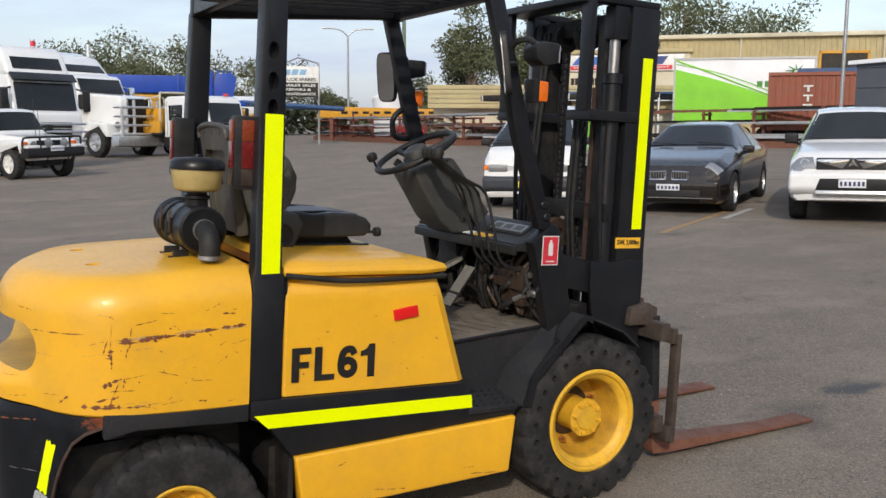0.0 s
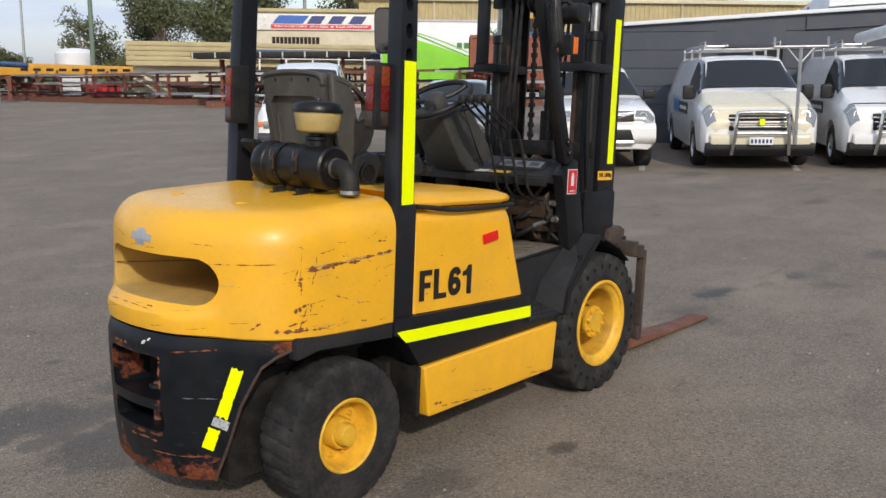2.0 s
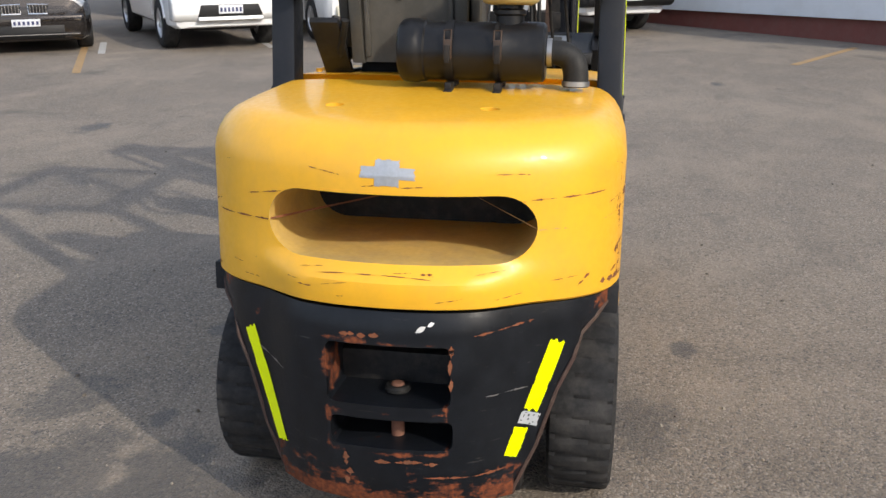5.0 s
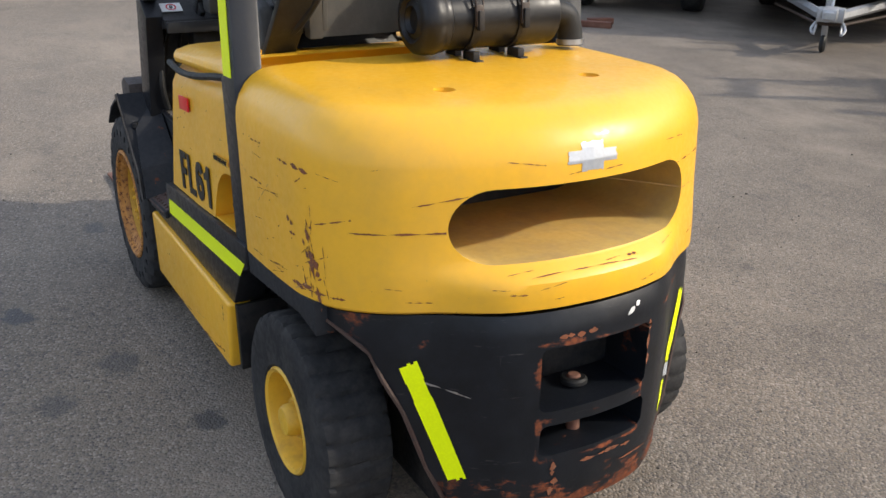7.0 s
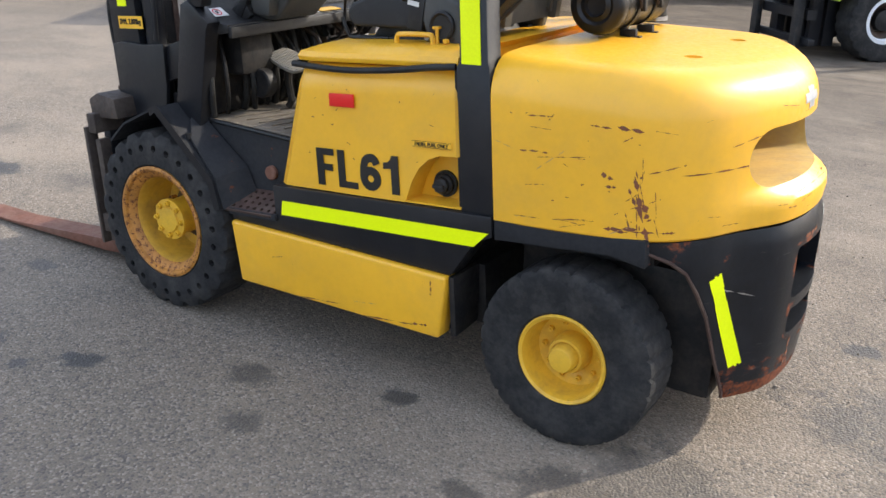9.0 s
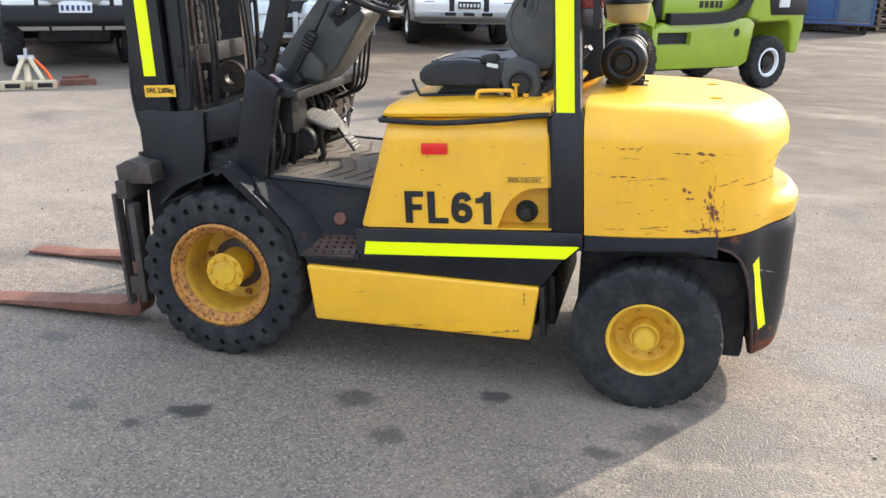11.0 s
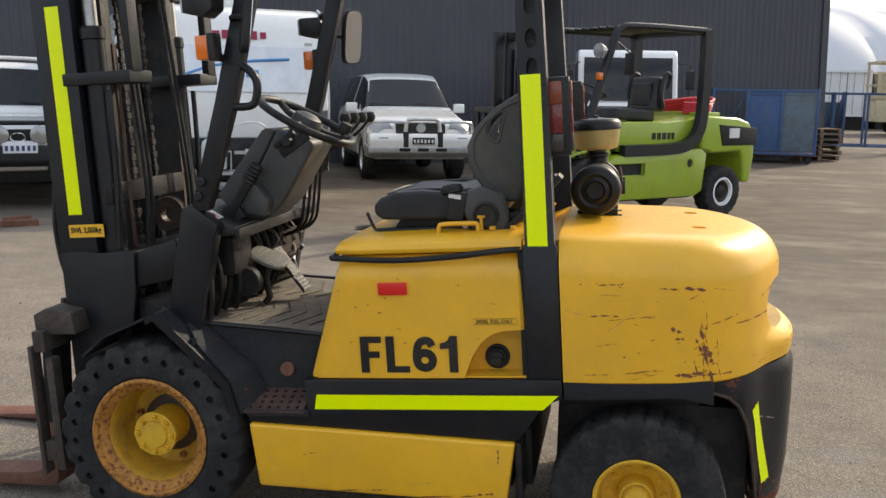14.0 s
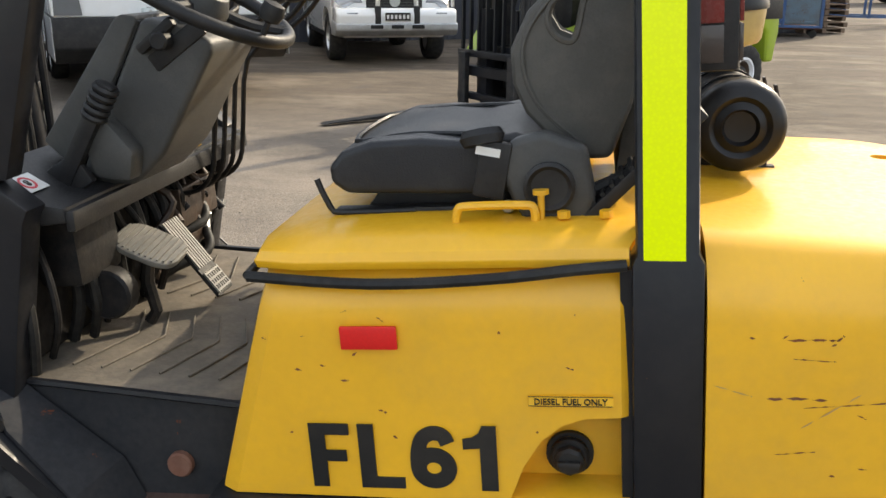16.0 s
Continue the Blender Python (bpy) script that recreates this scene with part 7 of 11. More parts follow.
def van(m, paint, label, plate_bars, with_sign):
    t = thing("panel_van", m, label, "van", "vans by the grey shed")
    sh = Shell([(0.94, 0.30, 0.52, 0.58, 0.68, 0.58), (0.91, 0.25, 0.70, 0.78, 0.86, 0.74), (0.80, 0.24, 0.90, 0.99, 0.925, 0.80), (0.40, 0.24, 1.0, 1.13, 0.955, 0.83), (0.0, 0.24, 1.06, 1.25, 0.96, 0.82),
                (-0.82, 0.24, 1.12, 1.77, 0.96, 0.70), (-1.25, 0.24, 1.14, 1.835, 0.96, 0.72), (-3.75, 0.26, 1.14, 1.84, 0.96, 0.73), (-4.1, 0.3, 1.12, 1.78, 0.95, 0.71), (-4.18, 0.34, 1.1, 1.6, 0.93, 0.7)])
    part("body", sh.body([(0, 0.40), (-3.2, 0.40)]), WHITE, t, "", smooth=35)
    if paint is not WHITE:
        part("bonnet", sh.patch(0.4, 3.75, 5.35, 14.65, 0.011, 12, 20, 0.0, 0.012), paint, t, "faded cream bonnet")
    glazing(t, sh, (4, 5), [(4.25, 5.9, 0.55)])
    wipers(t, sh, 4)
    for s in (1, -1):
        lens = sh.patch(1.0, 2.3, 4.3, 7.75, 0.012, 6, 8, 0.0, 0.03)
        lamp = part("headlamp", lens if s > 0 else mirrored(lens), CLEAR_LENS, t, "tall clear wrapped headlamp")
        q = sh.at(1.55, 7.2)
        part("lamp_bowl", moved(lathe([(0.03, 0.0), (0.062, 0.03), (0.068, 0.03), (0.068, 0.02)], "x", (0, 0, 0), 18), pose(q.x - 0.01, s * (q.y - 0.04), q.z - 0.02, 0, -18, 0)), CHROME, lamp)
        door_mirror(t, -0.28, s * 0.93, 1.18, PLASTIC_D, s, (0.11, 0.19, 0.24))
        for x in (0.0, -3.2):
            road_wheel(t, x, s * 0.84, 0.335, 0.215, s)
    for z in (0.69, 0.76, 0.83):
        part("grille_bar", box(0.03, 1.02 - 0.9 * (0.83 - z), 0.028, (0.945 - 0.2 * (z - 0.69), 0, z), 0.008), CHROME, t, "chrome grille bar")
    part("grille", prism([(0.88, 0.62), (0.945, 0.63), (0.90, 0.88), (0.80, 0.90)], "y", -0.50, 0.50, 0.02), BUMPER, t)
    part("shut_line", sh.patch(2.30, 2.36, 6.2, 13.8, 0.010, 2, 12), BUMPER, t, "bonnet shut line")
    part("front_bumper", merged(prism([(0.70, 0.24), (0.95, 0.26), (1.0, 0.40), (0.99, 0.56), (0.90, 0.60), (0.70, 0.58)], "y", -0.80, 0.80, 0.04, 3)), paint, t, "")
    part("lower_bumper", merged(prism([(0.60, 0.22), (0.95, 0.23), (1.01, 0.33), (1.00, 0.44), (0.6, 0.46)], "y", -0.87, 0.87, 0.03, 2)), BUMPER, t, "black lower bumper")
    bull_bar_loop(t, 1.05, 0.26, 0.92, 0.42, 0.035, CHROME)
    part("nudge_bar_cross", tube([(1.08, -0.42, 0.60), (1.08, 0.42, 0.60)], 0.025, 8), CHROME, t)
    number_plate(t, 1.06, 0.48)
    part("hook_tag", span(1.0, 1.01, -0.03, 0.05, 0.72, 0.82), TAPE, t, "small fluorescent tag")
    for x in (-1.25, -2.3, -3.4):
        part("roof_bar", merged(tube([(x, -0.72, 1.94), (x, 0.72, 1.94)], 0.02, 8), *[span(x - 0.02, x + 0.02, s * 0.70 - 0.02, s * 0.70 + 0.02, 1.76, 1.94) for s in (1, -1)]), GALV, t, "roof rack bar")
    for s in (1, -1):
        part("rack_rail", merged(tube([(-0.95, s * 0.66, 1.96), (-3.7, s * 0.66, 1.96)], 0.018, 8), tube([(-0.95, s * 0.66, 1.96), (-0.95, s * 0.66, 2.06), (-1.6, s * 0.66, 2.04)], 0.012, 6)), GALV, t)
    # ladder frame on the rack
    for k in range(9):
        part("ladder_rung", tube([(-1.2 - 0.27 * k, -0.62, 2.0), (-1.2 - 0.27 * k, -0.25, 2.0)], 0.012, 6), ALU, t)
    for y in (-0.62, -0.25):
        part("ladder_rail", tube([(-1.0, y, 2.0), (-3.6, y, 2.0)], 0.02, 6), ALU, t)
    # ladder stand in front
    part("stand_post", tube([(1.02, 0.54, 0.42), (1.02, 0.54, 1.90)], 0.028, 8), GALV, t, "galvanised T-shaped rack post")
    part("stand_top", tube([(1.02, 0.12, 1.92), (1.02, 0.96, 1.92)], 0.024, 8), GALV, t)
    for y in (0.13, 0.95):
        part("stand_stop", tube([(1.02, y, 1.92), (1.02, y, 2.07)], 0.02, 8), GALV, t)
    part("stand_brace", tube([(1.02, 0.32, 1.92), (1.02, 0.54, 1.67), (1.02, 0.76, 1.92)], 0.014, 6), GALV, t)
    for s in (1, -1):
        part("side_band", span(-1.9, -2.75, s * 0.958, s * 0.966, 0.82, 1.05), surface("blue_band", (0.02, 0.13, 0.33), 0.4, dirty=0.1, bump=0), t, "blue sign band")
        part("sign_band", span(-0.75, -1.85, s * 0.958, s * 0.966, 0.82, 1.02), PLASTIC_D, t, "dark sign band with plain bars")
        for k in range(7):
            part("sign_bar", span(-0.85 - 0.13 * k, -0.94 - 0.13 * k, s * 0.966, s * 0.969, 0.89, 0.95), INK_W, t)
    return t


def people_mover(m):
    t = thing("people_mover", m, "white rounded people mover van parked on the asphalt", "van")
    sh = Shell([(0.86, 0.26, 0.50, 0.60, 0.70, 0.60), (0.82, 0.22, 0.74, 0.86, 0.80, 0.70), (0.62, 0.22, 0.88, 1.02, 0.84, 0.75), (0.40, 0.22, 0.94, 1.10, 0.85, 0.76),
                (-0.72, 0.22, 1.02, 1.70, 0.85, 0.60), (-1.15, 0.22, 1.02, 1.80, 0.85, 0.62), (-3.2, 0.24, 1.02, 1.80, 0.85, 0.62), (-3.75, 0.28, 1.0, 1.6, 0.83, 0.58), (-3.88, 0.32, 0.95, 1.2, 0.78, 0.6)])
    part("body", sh.body([(0, 0.36), (-2.86, 0.36)]), WHITE, t, "", smooth=35)
    glazing(t, sh, (3, 4), [(3.4, 4.6, 0.45), (4.75, 6.0, 0.0)])
    wipers(t, sh, 3)
    part("cowl_strip", sh.patch(2.8, 3.1, 5.8, 14.2, 0.006, 3, 10), BUMPER, t, "black cowl strip")
    for s in (1, -1):
        part("headlamp", span(0.78, 0.872, s * 0.38, s * 0.72, 0.655, 0.785, 0.025), CLEAR_LENS, t, "clear headlamp")
        part("indicator", span(0.74, 0.86, s * 0.725, s * 0.80, 0.69, 0.775, 0.015), AMBER, t)
        door_mirror(t, 0.0, s * 0.84, 1.12, PLASTIC_D, s, (0.10, 0.17, 0.13))
        for x in (0.0, -2.86):
            road_wheel(t, x, s * 0.74, 0.31, 0.195, s)
    for k in range(3):
        part("grille_bar", span(0.84, 0.878, -0.38, 0.38, 0.69 + 0.03 * k, 0.71 + 0.03 * k, 0.006), WHITE, t)
    part("front_bumper", prism([(0.5, 0.30), (0.86, 0.31), (0.92, 0.38), (0.92, 0.54), (0.86, 0.585), (0.5, 0.585)], "y", -0.82, 0.82, 0.04, 3), NAVY_GREY, t, "dark blue-grey bumper")
    part("air_dam", prism([(0.45, 0.20), (0.80, 0.21), (0.86, 0.27), (0.86, 0.31), (0.45, 0.32)], "y", -0.76, 0.76, 0.02, 2), WHITE, t, "white air dam")
    number_plate(t, 0.935, 0.44, 0.36, 0.11, PLATE_Y, DECAL_K)
    return t


def sedan(m):
    t = thing("sedan", m, "dark bronze metallic sedan with a twin grille", "car")
    sh = Shell([(0.80, 0.22, 0.52, 0.62, 0.62, 0.52), (0.75, 0.18, 0.68, 0.78, 0.80, 0.64), (0.52, 0.17, 0.76, 0.87, 0.88, 0.72), (-0.1, 0.17, 0.83, 0.97, 0.90, 0.76), (-0.52, 0.17, 0.88, 1.04, 0.905, 0.75),
                (-1.25, 0.17, 0.92, 1.40, 0.905, 0.57), (-1.85, 0.17, 0.94, 1.45, 0.905, 0.58), (-2.6, 0.17, 0.95, 1.38, 0.90, 0.56), (-3.2, 0.18, 0.95, 1.09, 0.88, 0.62), (-3.72, 0.22, 0.90, 1.04, 0.82, 0.64), (-3.80, 0.32, 0.7, 0.82, 0.70, 0.55)])
    part("body", sh.body([(0, 0.37), (-2.81, 0.37)]), BRONZE, t, "", smooth=40)
    glazing(t, sh, (4, 5), [(4.55, 5.9, 0.42), (6.0, 6.9, 0.0)])
    wipers(t, sh, 4)
    for s in (1, -1):
        lens = sh.patch(0.85, 1.5, 4.3, 8.1, 0.006, 5, 8, 0.0, 0.03)
        part("headlamp", lens if s > 0 else mirrored(lens), CLEAR_LENS, t, "clear wrapped headlamp")
        part("grille", span(0.72, 0.80, s * 0.04, s * 0.31, 0.55, 0.69, 0.03), BUMPER, t, "chrome-edged kidney grille")
        part("grille_edge", tube([(0.805, s * 0.05, 0.56), (0.80, s * 0.30, 0.56), (0.79, s * 0.31, 0.68), (0.795, s * 0.05, 0.69)], 0.012, 6, 0, True), CHROME, t)
        for k in range(6):
            part("grille_slat", span(0.79, 0.806, s * (0.075 + 0.042 * k) - 0.005, s * (0.075 + 0.042 * k) + 0.005, 0.56, 0.685), CHROME, t)
        part("fog_lamp", merged(span(0.72, 0.80, s * 0.52, s * 0.76, 0.32, 0.38, 0.015)), CLEAR_LENS, t)
        door_mirror(t, -0.72, s * 0.88, 0.96, BRONZE, s, (0.09, 0.19, 0.13))
        for x in (0.0, -2.81):
            road_wheel(t, x, s * 0.79, 0.325, 0.225, s)
    part("lower_intake", prism([(0.5, 0.20), (0.80, 0.21), (0.84, 0.28), (0.83, 0.40), (0.5, 0.42)], "y", -0.50, 0.50, 0.02), BUMPER, t)
    part("bumper", prism([(0.4, 0.2), (0.78, 0.22), (0.82, 0.30), (0.81, 0.54), (0.7, 0.58), (0.4, 0.58)], "y", -0.78, 0.78, 0.05, 3), BRONZE, t)
    part("trim_strip", span(0.82, 0.84, -0.7, 0.7, 0.265, 0.28), CHROME, t, "chrome strip")
    number_plate(t, 0.845, 0.44, 0.37, 0.10)
    part("badge", cyl(0.04, 0.02, "x", (0.74, 0, 0.745), 16), CHROME, t)
    return t


def utility(m, label, kind):
    """A utility: 'crew' with four doors and a tub, or 'bar' with a black bull bar and tray."""
    t = thing("utility_truck", m, label, "ute")
    low = 0.93 if kind == "crew" else 1.0
    sh = Shell([(x, z0, zb * low, zt * low, w, wt) for x, z0, zb, zt, w, wt in ((0.86, 0.36, 0.68, 0.76, 0.68, 0.58), (0.83, 0.34, 0.84, 0.93, 0.82, 0.70), (0.68, 0.33, 0.98, 1.08, 0.88, 0.76), (0.0, 0.33, 1.04, 1.19, 0.905, 0.78), (-0.38, 0.33, 1.06, 1.23, 0.905, 0.77),
                (-1.05, 0.33, 1.12, 1.72, 0.905, 0.60), (-1.5, 0.33, 1.12, 1.79, 0.905, 0.62), (-2.3, 0.33, 1.12, 1.75, 0.90, 0.61), (-2.45, 0.33, 1.10, 1.40, 0.90, 0.70), (-2.5, 0.36, 1.0, 1.1, 0.88, 0.8))])
    part("body", sh.body([(0, 0.44)]), WHITE, t, "", smooth=38)
    glazing(t, sh, (4, 5), [(4.5, 5.8, 0.42), (5.95, 6.8, 0.0)])
    wipers(t, sh, 4)
    for s in (1, -1):
        lens = sh.patch(0.62, 1.62, 4.1, 8.55, 0.014, 5, 8, 0.0, 0.03)
        part("headlamp", lens if s > 0 else mirrored(lens), CLEAR_LENS, t, "clear headlamp")
        q = sh.at(1.15, 7.6)
        part("lamp_bowl", moved(lathe([(0.02, 0.0), (0.055, 0.03), (0.062, 0.03), (0.062, 0.02)], "x", (0, 0, 0), 18), pose(q.x - 0.012, s * (q.y - 0.02), q.z - 0.012, 0, -28, 0)), ALU, t, "round lamp bowl")
        door_mirror(t, -0.55, s * 0.855, 1.16, PLASTIC_D, s, (0.11, 0.21, 0.16))
        for x in (0.0, -3.05):
            road_wheel(t, x, s * 0.77, 0.37, 0.25, s)
        part("arch_flare", tube([(0.45 * math.cos(radians(a)), s * 0.885, 0.378 + 0.45 * math.sin(radians(a))) for a in range(12, 169, 12)], 0.026, 8), WHITE, t)
    part("tub", merged(span(-2.55, -4.15, -0.88, 0.88, 0.55, 1.08, 0.03), span(-2.55, -4.15, -0.4, 0.4, 0.4, 0.55)), WHITE, t, "white tub")
    part("grille", prism([(0.80, 0.78), (0.87, 0.79), (0.84, 0.93), (0.74, 0.95)], "y", -0.50, 0.50, 0.01), BUMPER, t, "dark grille")
    part("underbody", span(0.6, -4.0, -0.5, 0.5, 0.28, 0.42, 0.03), DARK, t)
    if kind == "crew":
        for s in (1, -1):
            part("grille_wing", prism([(s * 0.04, 0.93), (s * 0.48, 0.93), (s * 0.50, 0.90), (s * 0.14, 0.80)], "x", 0.845, 0.875, 0.006), CHROME, t, "chrome grille wing")
            part("fog_lamp", merged(lathe([(0.075, 0), (0.085, 0.02), (0.055, 0.02), (0.05, 0)], "x", (0.87, s * 0.66, 0.62), 20), cyl(0.045, 0.02, "x", (0.885, s * 0.66, 0.62), 16)), CLEAR_LENS, t)
        part("badge", merged(*[prism([(0.0, 0.86), (0.07, 0.82), (0.0, 0.94), (-0.07, 0.82)], "x", 0.875, 0.89)]), CHROME, t)
        part("front_bumper", prism([(0.55, 0.43), (0.88, 0.44), (0.95, 0.52), (0.93, 0.72), (0.85, 0.77), (0.55, 0.78)], "y", -0.87, 0.87, 0.05, 3), WHITE, t, "white front bumper")
        part("lower_intake", prism([(-0.50, 0.505), (0.50, 0.505), (0.44, 0.665), (-0.44, 0.665)], "x", 0.80, 0.958, 0.01), BUMPER, t)
        part("skid_strip", prism([(0.6, 0.41), (0.92, 0.42), (0.97, 0.45), (0.955, 0.50), (0.6, 0.50)], "y", -0.5, 0.5, 0.015), ALU, t, "silver lower strip")
        number_plate(t, 0.96, 0.60)
    else:
        part("bull_bar", prism([(0.55, 0.44), (0.98, 0.48), (1.06, 0.54), (1.08, 0.66), (1.0, 0.70), (0.55, 0.70)], "y", -0.90, 0.90, 0.04, 2), BUMPER, t, "black steel bull bar")
        for k in (1, -1):
            part("bar_step", prism([(0.60, 0.70), (1.0, 0.70), (0.98, 0.78), (0.60, 0.80)], "y", k * 0.42, k * 0.88, 0.02), BUMPER, t)
        for s in (1, -1):
            part("bar_hoop", tube([(1.03, s * 0.30, 0.76), (1.03, s * 0.30, 1.05), (1.03, s * 0.32, 1.09), (1.0, s * 0.60, 1.09), (0.9, s * 0.86, 1.06), (0.86, s * 0.90, 0.98), (0.88, s * 0.90, 0.78)], 0.03, 8, 3), BUMPER, t)
            part("driving_lamp", merged(lathe([(0.0, 0), (0.07, 0.0), (0.095, 0.06), (0.095, 0.07)], "x", (1.03, s * 0.17, 0.90), 20)), CLEAR_LENS, t, "round driving lamp")
            part("hi_vis_stripe", span(-0.2, -2.4, s * 0.898, s * 0.912, 1.02, 1.07), TAPE, t, "fluorescent yellow stripe")
            part("hi_vis_stripe", span(0.78, 0.98, s * 0.93, s * 0.938, 0.66, 0.73), TAPE, t, "fluorescent yellow tape")
            part("head_board", tube([(-2.62, s * 0.78, 1.05), (-2.62, s * 0.78, 1.70), (-2.62, s * 0.70, 1.78), (-2.62, 0, 1.78)], 0.03, 8, 3), ALU, t, "aluminium head board")
        part("bar_top", tube([(1.03, -0.30, 1.09), (1.03, 0.30, 1.09)], 0.03, 8), BUMPER, t)
        part("bar_mid", tube([(1.04, -0.30, 0.90), (1.04, 0.30, 0.90)], 0.018, 8), BUMPER, t)
        for k in range(5):
            part("board_bar", tube([(-2.62, -0.6 + 0.3 * k, 1.1), (-2.62, -0.6 + 0.3 * k, 1.78)], 0.015, 6), ALU, t)
        part("beacon", merged(span(-1.3, -1.55, -0.5, -0.25, 1.80, 1.87, 0.02), span(-1.3, -1.55, 0.25, 0.5, 1.80, 1.87, 0.02), span(-1.36, -1.44, -0.7, 0.7, 1.80, 1.815)), DECAL_W, t, "white roof light bar")
        number_plate(t, 1.085, 0.64)
        part("antenna", tube([(0.95, -0.75, 0.8), (0.93, -0.76, 1.9)], 0.006, 6), PLASTIC_D, t)
    return t


def wagon(m):
    t = thing("four_wheel_drive", m, "white four-wheel-drive wagon with a grey and white bull bar", "car")
    sh = Shell([(0.86, 0.45, 0.78, 0.86, 0.72, 0.6), (0.82, 0.42, 0.92, 1.02, 0.88, 0.70), (0.62, 0.42, 1.04, 1.15, 0.965, 0.80), (0.0, 0.40, 1.10, 1.24, 0.98, 0.83), (-0.36, 0.40, 1.14, 1.30, 0.985, 0.83),
                (-0.98, 0.40, 1.20, 1.88, 0.985, 0.72), (-1.4, 0.40, 1.22, 1.98, 0.985, 0.74), (-3.4, 0.40, 1.22, 1.97, 0.98, 0.74), (-3.8, 0.45, 1.18, 1.6, 0.95, 0.72), (-3.9, 0.5, 1.1, 1.3, 0.9, 0.75)])
    part("body", sh.body([(0, 0.47), (-2.85, 0.47)]), WHITE, t, "", smooth=38)
    glazing(t, sh, (4, 5), [(4.5, 5.9, 0.42), (6.05, 6.5, 0.0), (6.53, 6.95, 0.0)])
    wipers(t, sh, 4)
    for s in (1, -1):
        lens = sh.patch(0.62, 1.66, 4.1, 8.5, 0.014, 5, 8, 0.0, 0.03)
        part("headlamp", lens if s > 0 else mirrored(lens), CLEAR_LENS, t, "large clear headlamp")
        door_mirror(t, -0.62, s * 0.97, 1.28, WHITE, s, (0.11, 0.22, 0.18))
        for x in (0.0, -2.85):
            road_wheel(t, x, s * 0.82, 0.39, 0.27, s)
        part("bar_upright", prism([(s * 0.26, 0.60), (s * 0.36, 0.60), (s * 0.36, 0.92), (s * 0.26, 0.92)], "x", 1.06, 1.12, 0.02), PLASTIC_D, t, "grey buffer")
        part("bar_lamp", span(1.08, 1.11, s * 0.62, s * 0.80, 0.77, 0.82, 0.01), CLEAR_LENS, t)
        part("bar_hoop", tube([(1.05, s * 0.31, 0.90), (1.05, s * 0.29, 1.08), (1.05, s * 0.24, 1.13), (1.05, 0, 1.135)], 0.035, 10, 3), ALU, t, "polished alloy hoop")
        part("bar_wing", tube([(1.05, s * 0.31, 1.08), (1.03, s * 0.6, 1.09), (0.95, s * 0.86, 1.08), (0.84, s * 0.95, 1.02), (0.80, s * 0.97, 0.9)], 0.030, 10, 3), ALU, t)
    part("grille", prism([(0.80, 0.88), (0.88, 0.89), (0.85, 1.06), (0.76, 1.08)], "y", -0.45, 0.45, 0.012), BUMPER, t, "dark grille")
    for k in range(4):
        part("grille_bar", span(0.855, 0.885, -0.43, 0.43, 0.91 + 0.042 * k, 0.93 + 0.042 * k, 0.004), PLASTIC, t)
    part("badge", merged(lathe([(0.075, 0), (0.085, 0.012), (0.065, 0.012)], "x", (0.88, 0, 0.98), 24), tube([(0.893, -0.06, 1.0), (0.893, 0.06, 1.0)], 0.008, 6), tube([(0.893, 0, 0.93), (0.893, 0, 1.03)], 0.008, 6)), ALU, t, "bright oval badge")
    part("bull_bar", prism([(0.6, 0.52), (1.0, 0.50), (1.10, 0.58), (1.12, 0.80), (1.06, 0.88), (0.6, 0.9)], "y", -0.96, 0.96, 0.06, 3), WHITE, t, "white steel bull bar")
    part("bar_belly", prism([(0.6, 0.46), (1.02, 0.46), (1.12, 0.55), (1.125, 0.66), (0.6, 0.70)], "y", -0.98, 0.98, 0.03, 3), GALV, t, "grey lower bar")
    for y in (-0.33, 0.0, 0.33):
        part("bar_slot", span(1.10, 1.13, y - 0.10, y + 0.10, 0.575, 0.635, 0.01), BUMPER, t)
    number_plate(t, 1.125, 0.76, 0.40, 0.12, PLATE_K, INK_W)
    part("sill", span(-0.5, -2.35, -0.95, 0.95, 0.36, 0.44, 0.02), BUMPER, t)
    return t


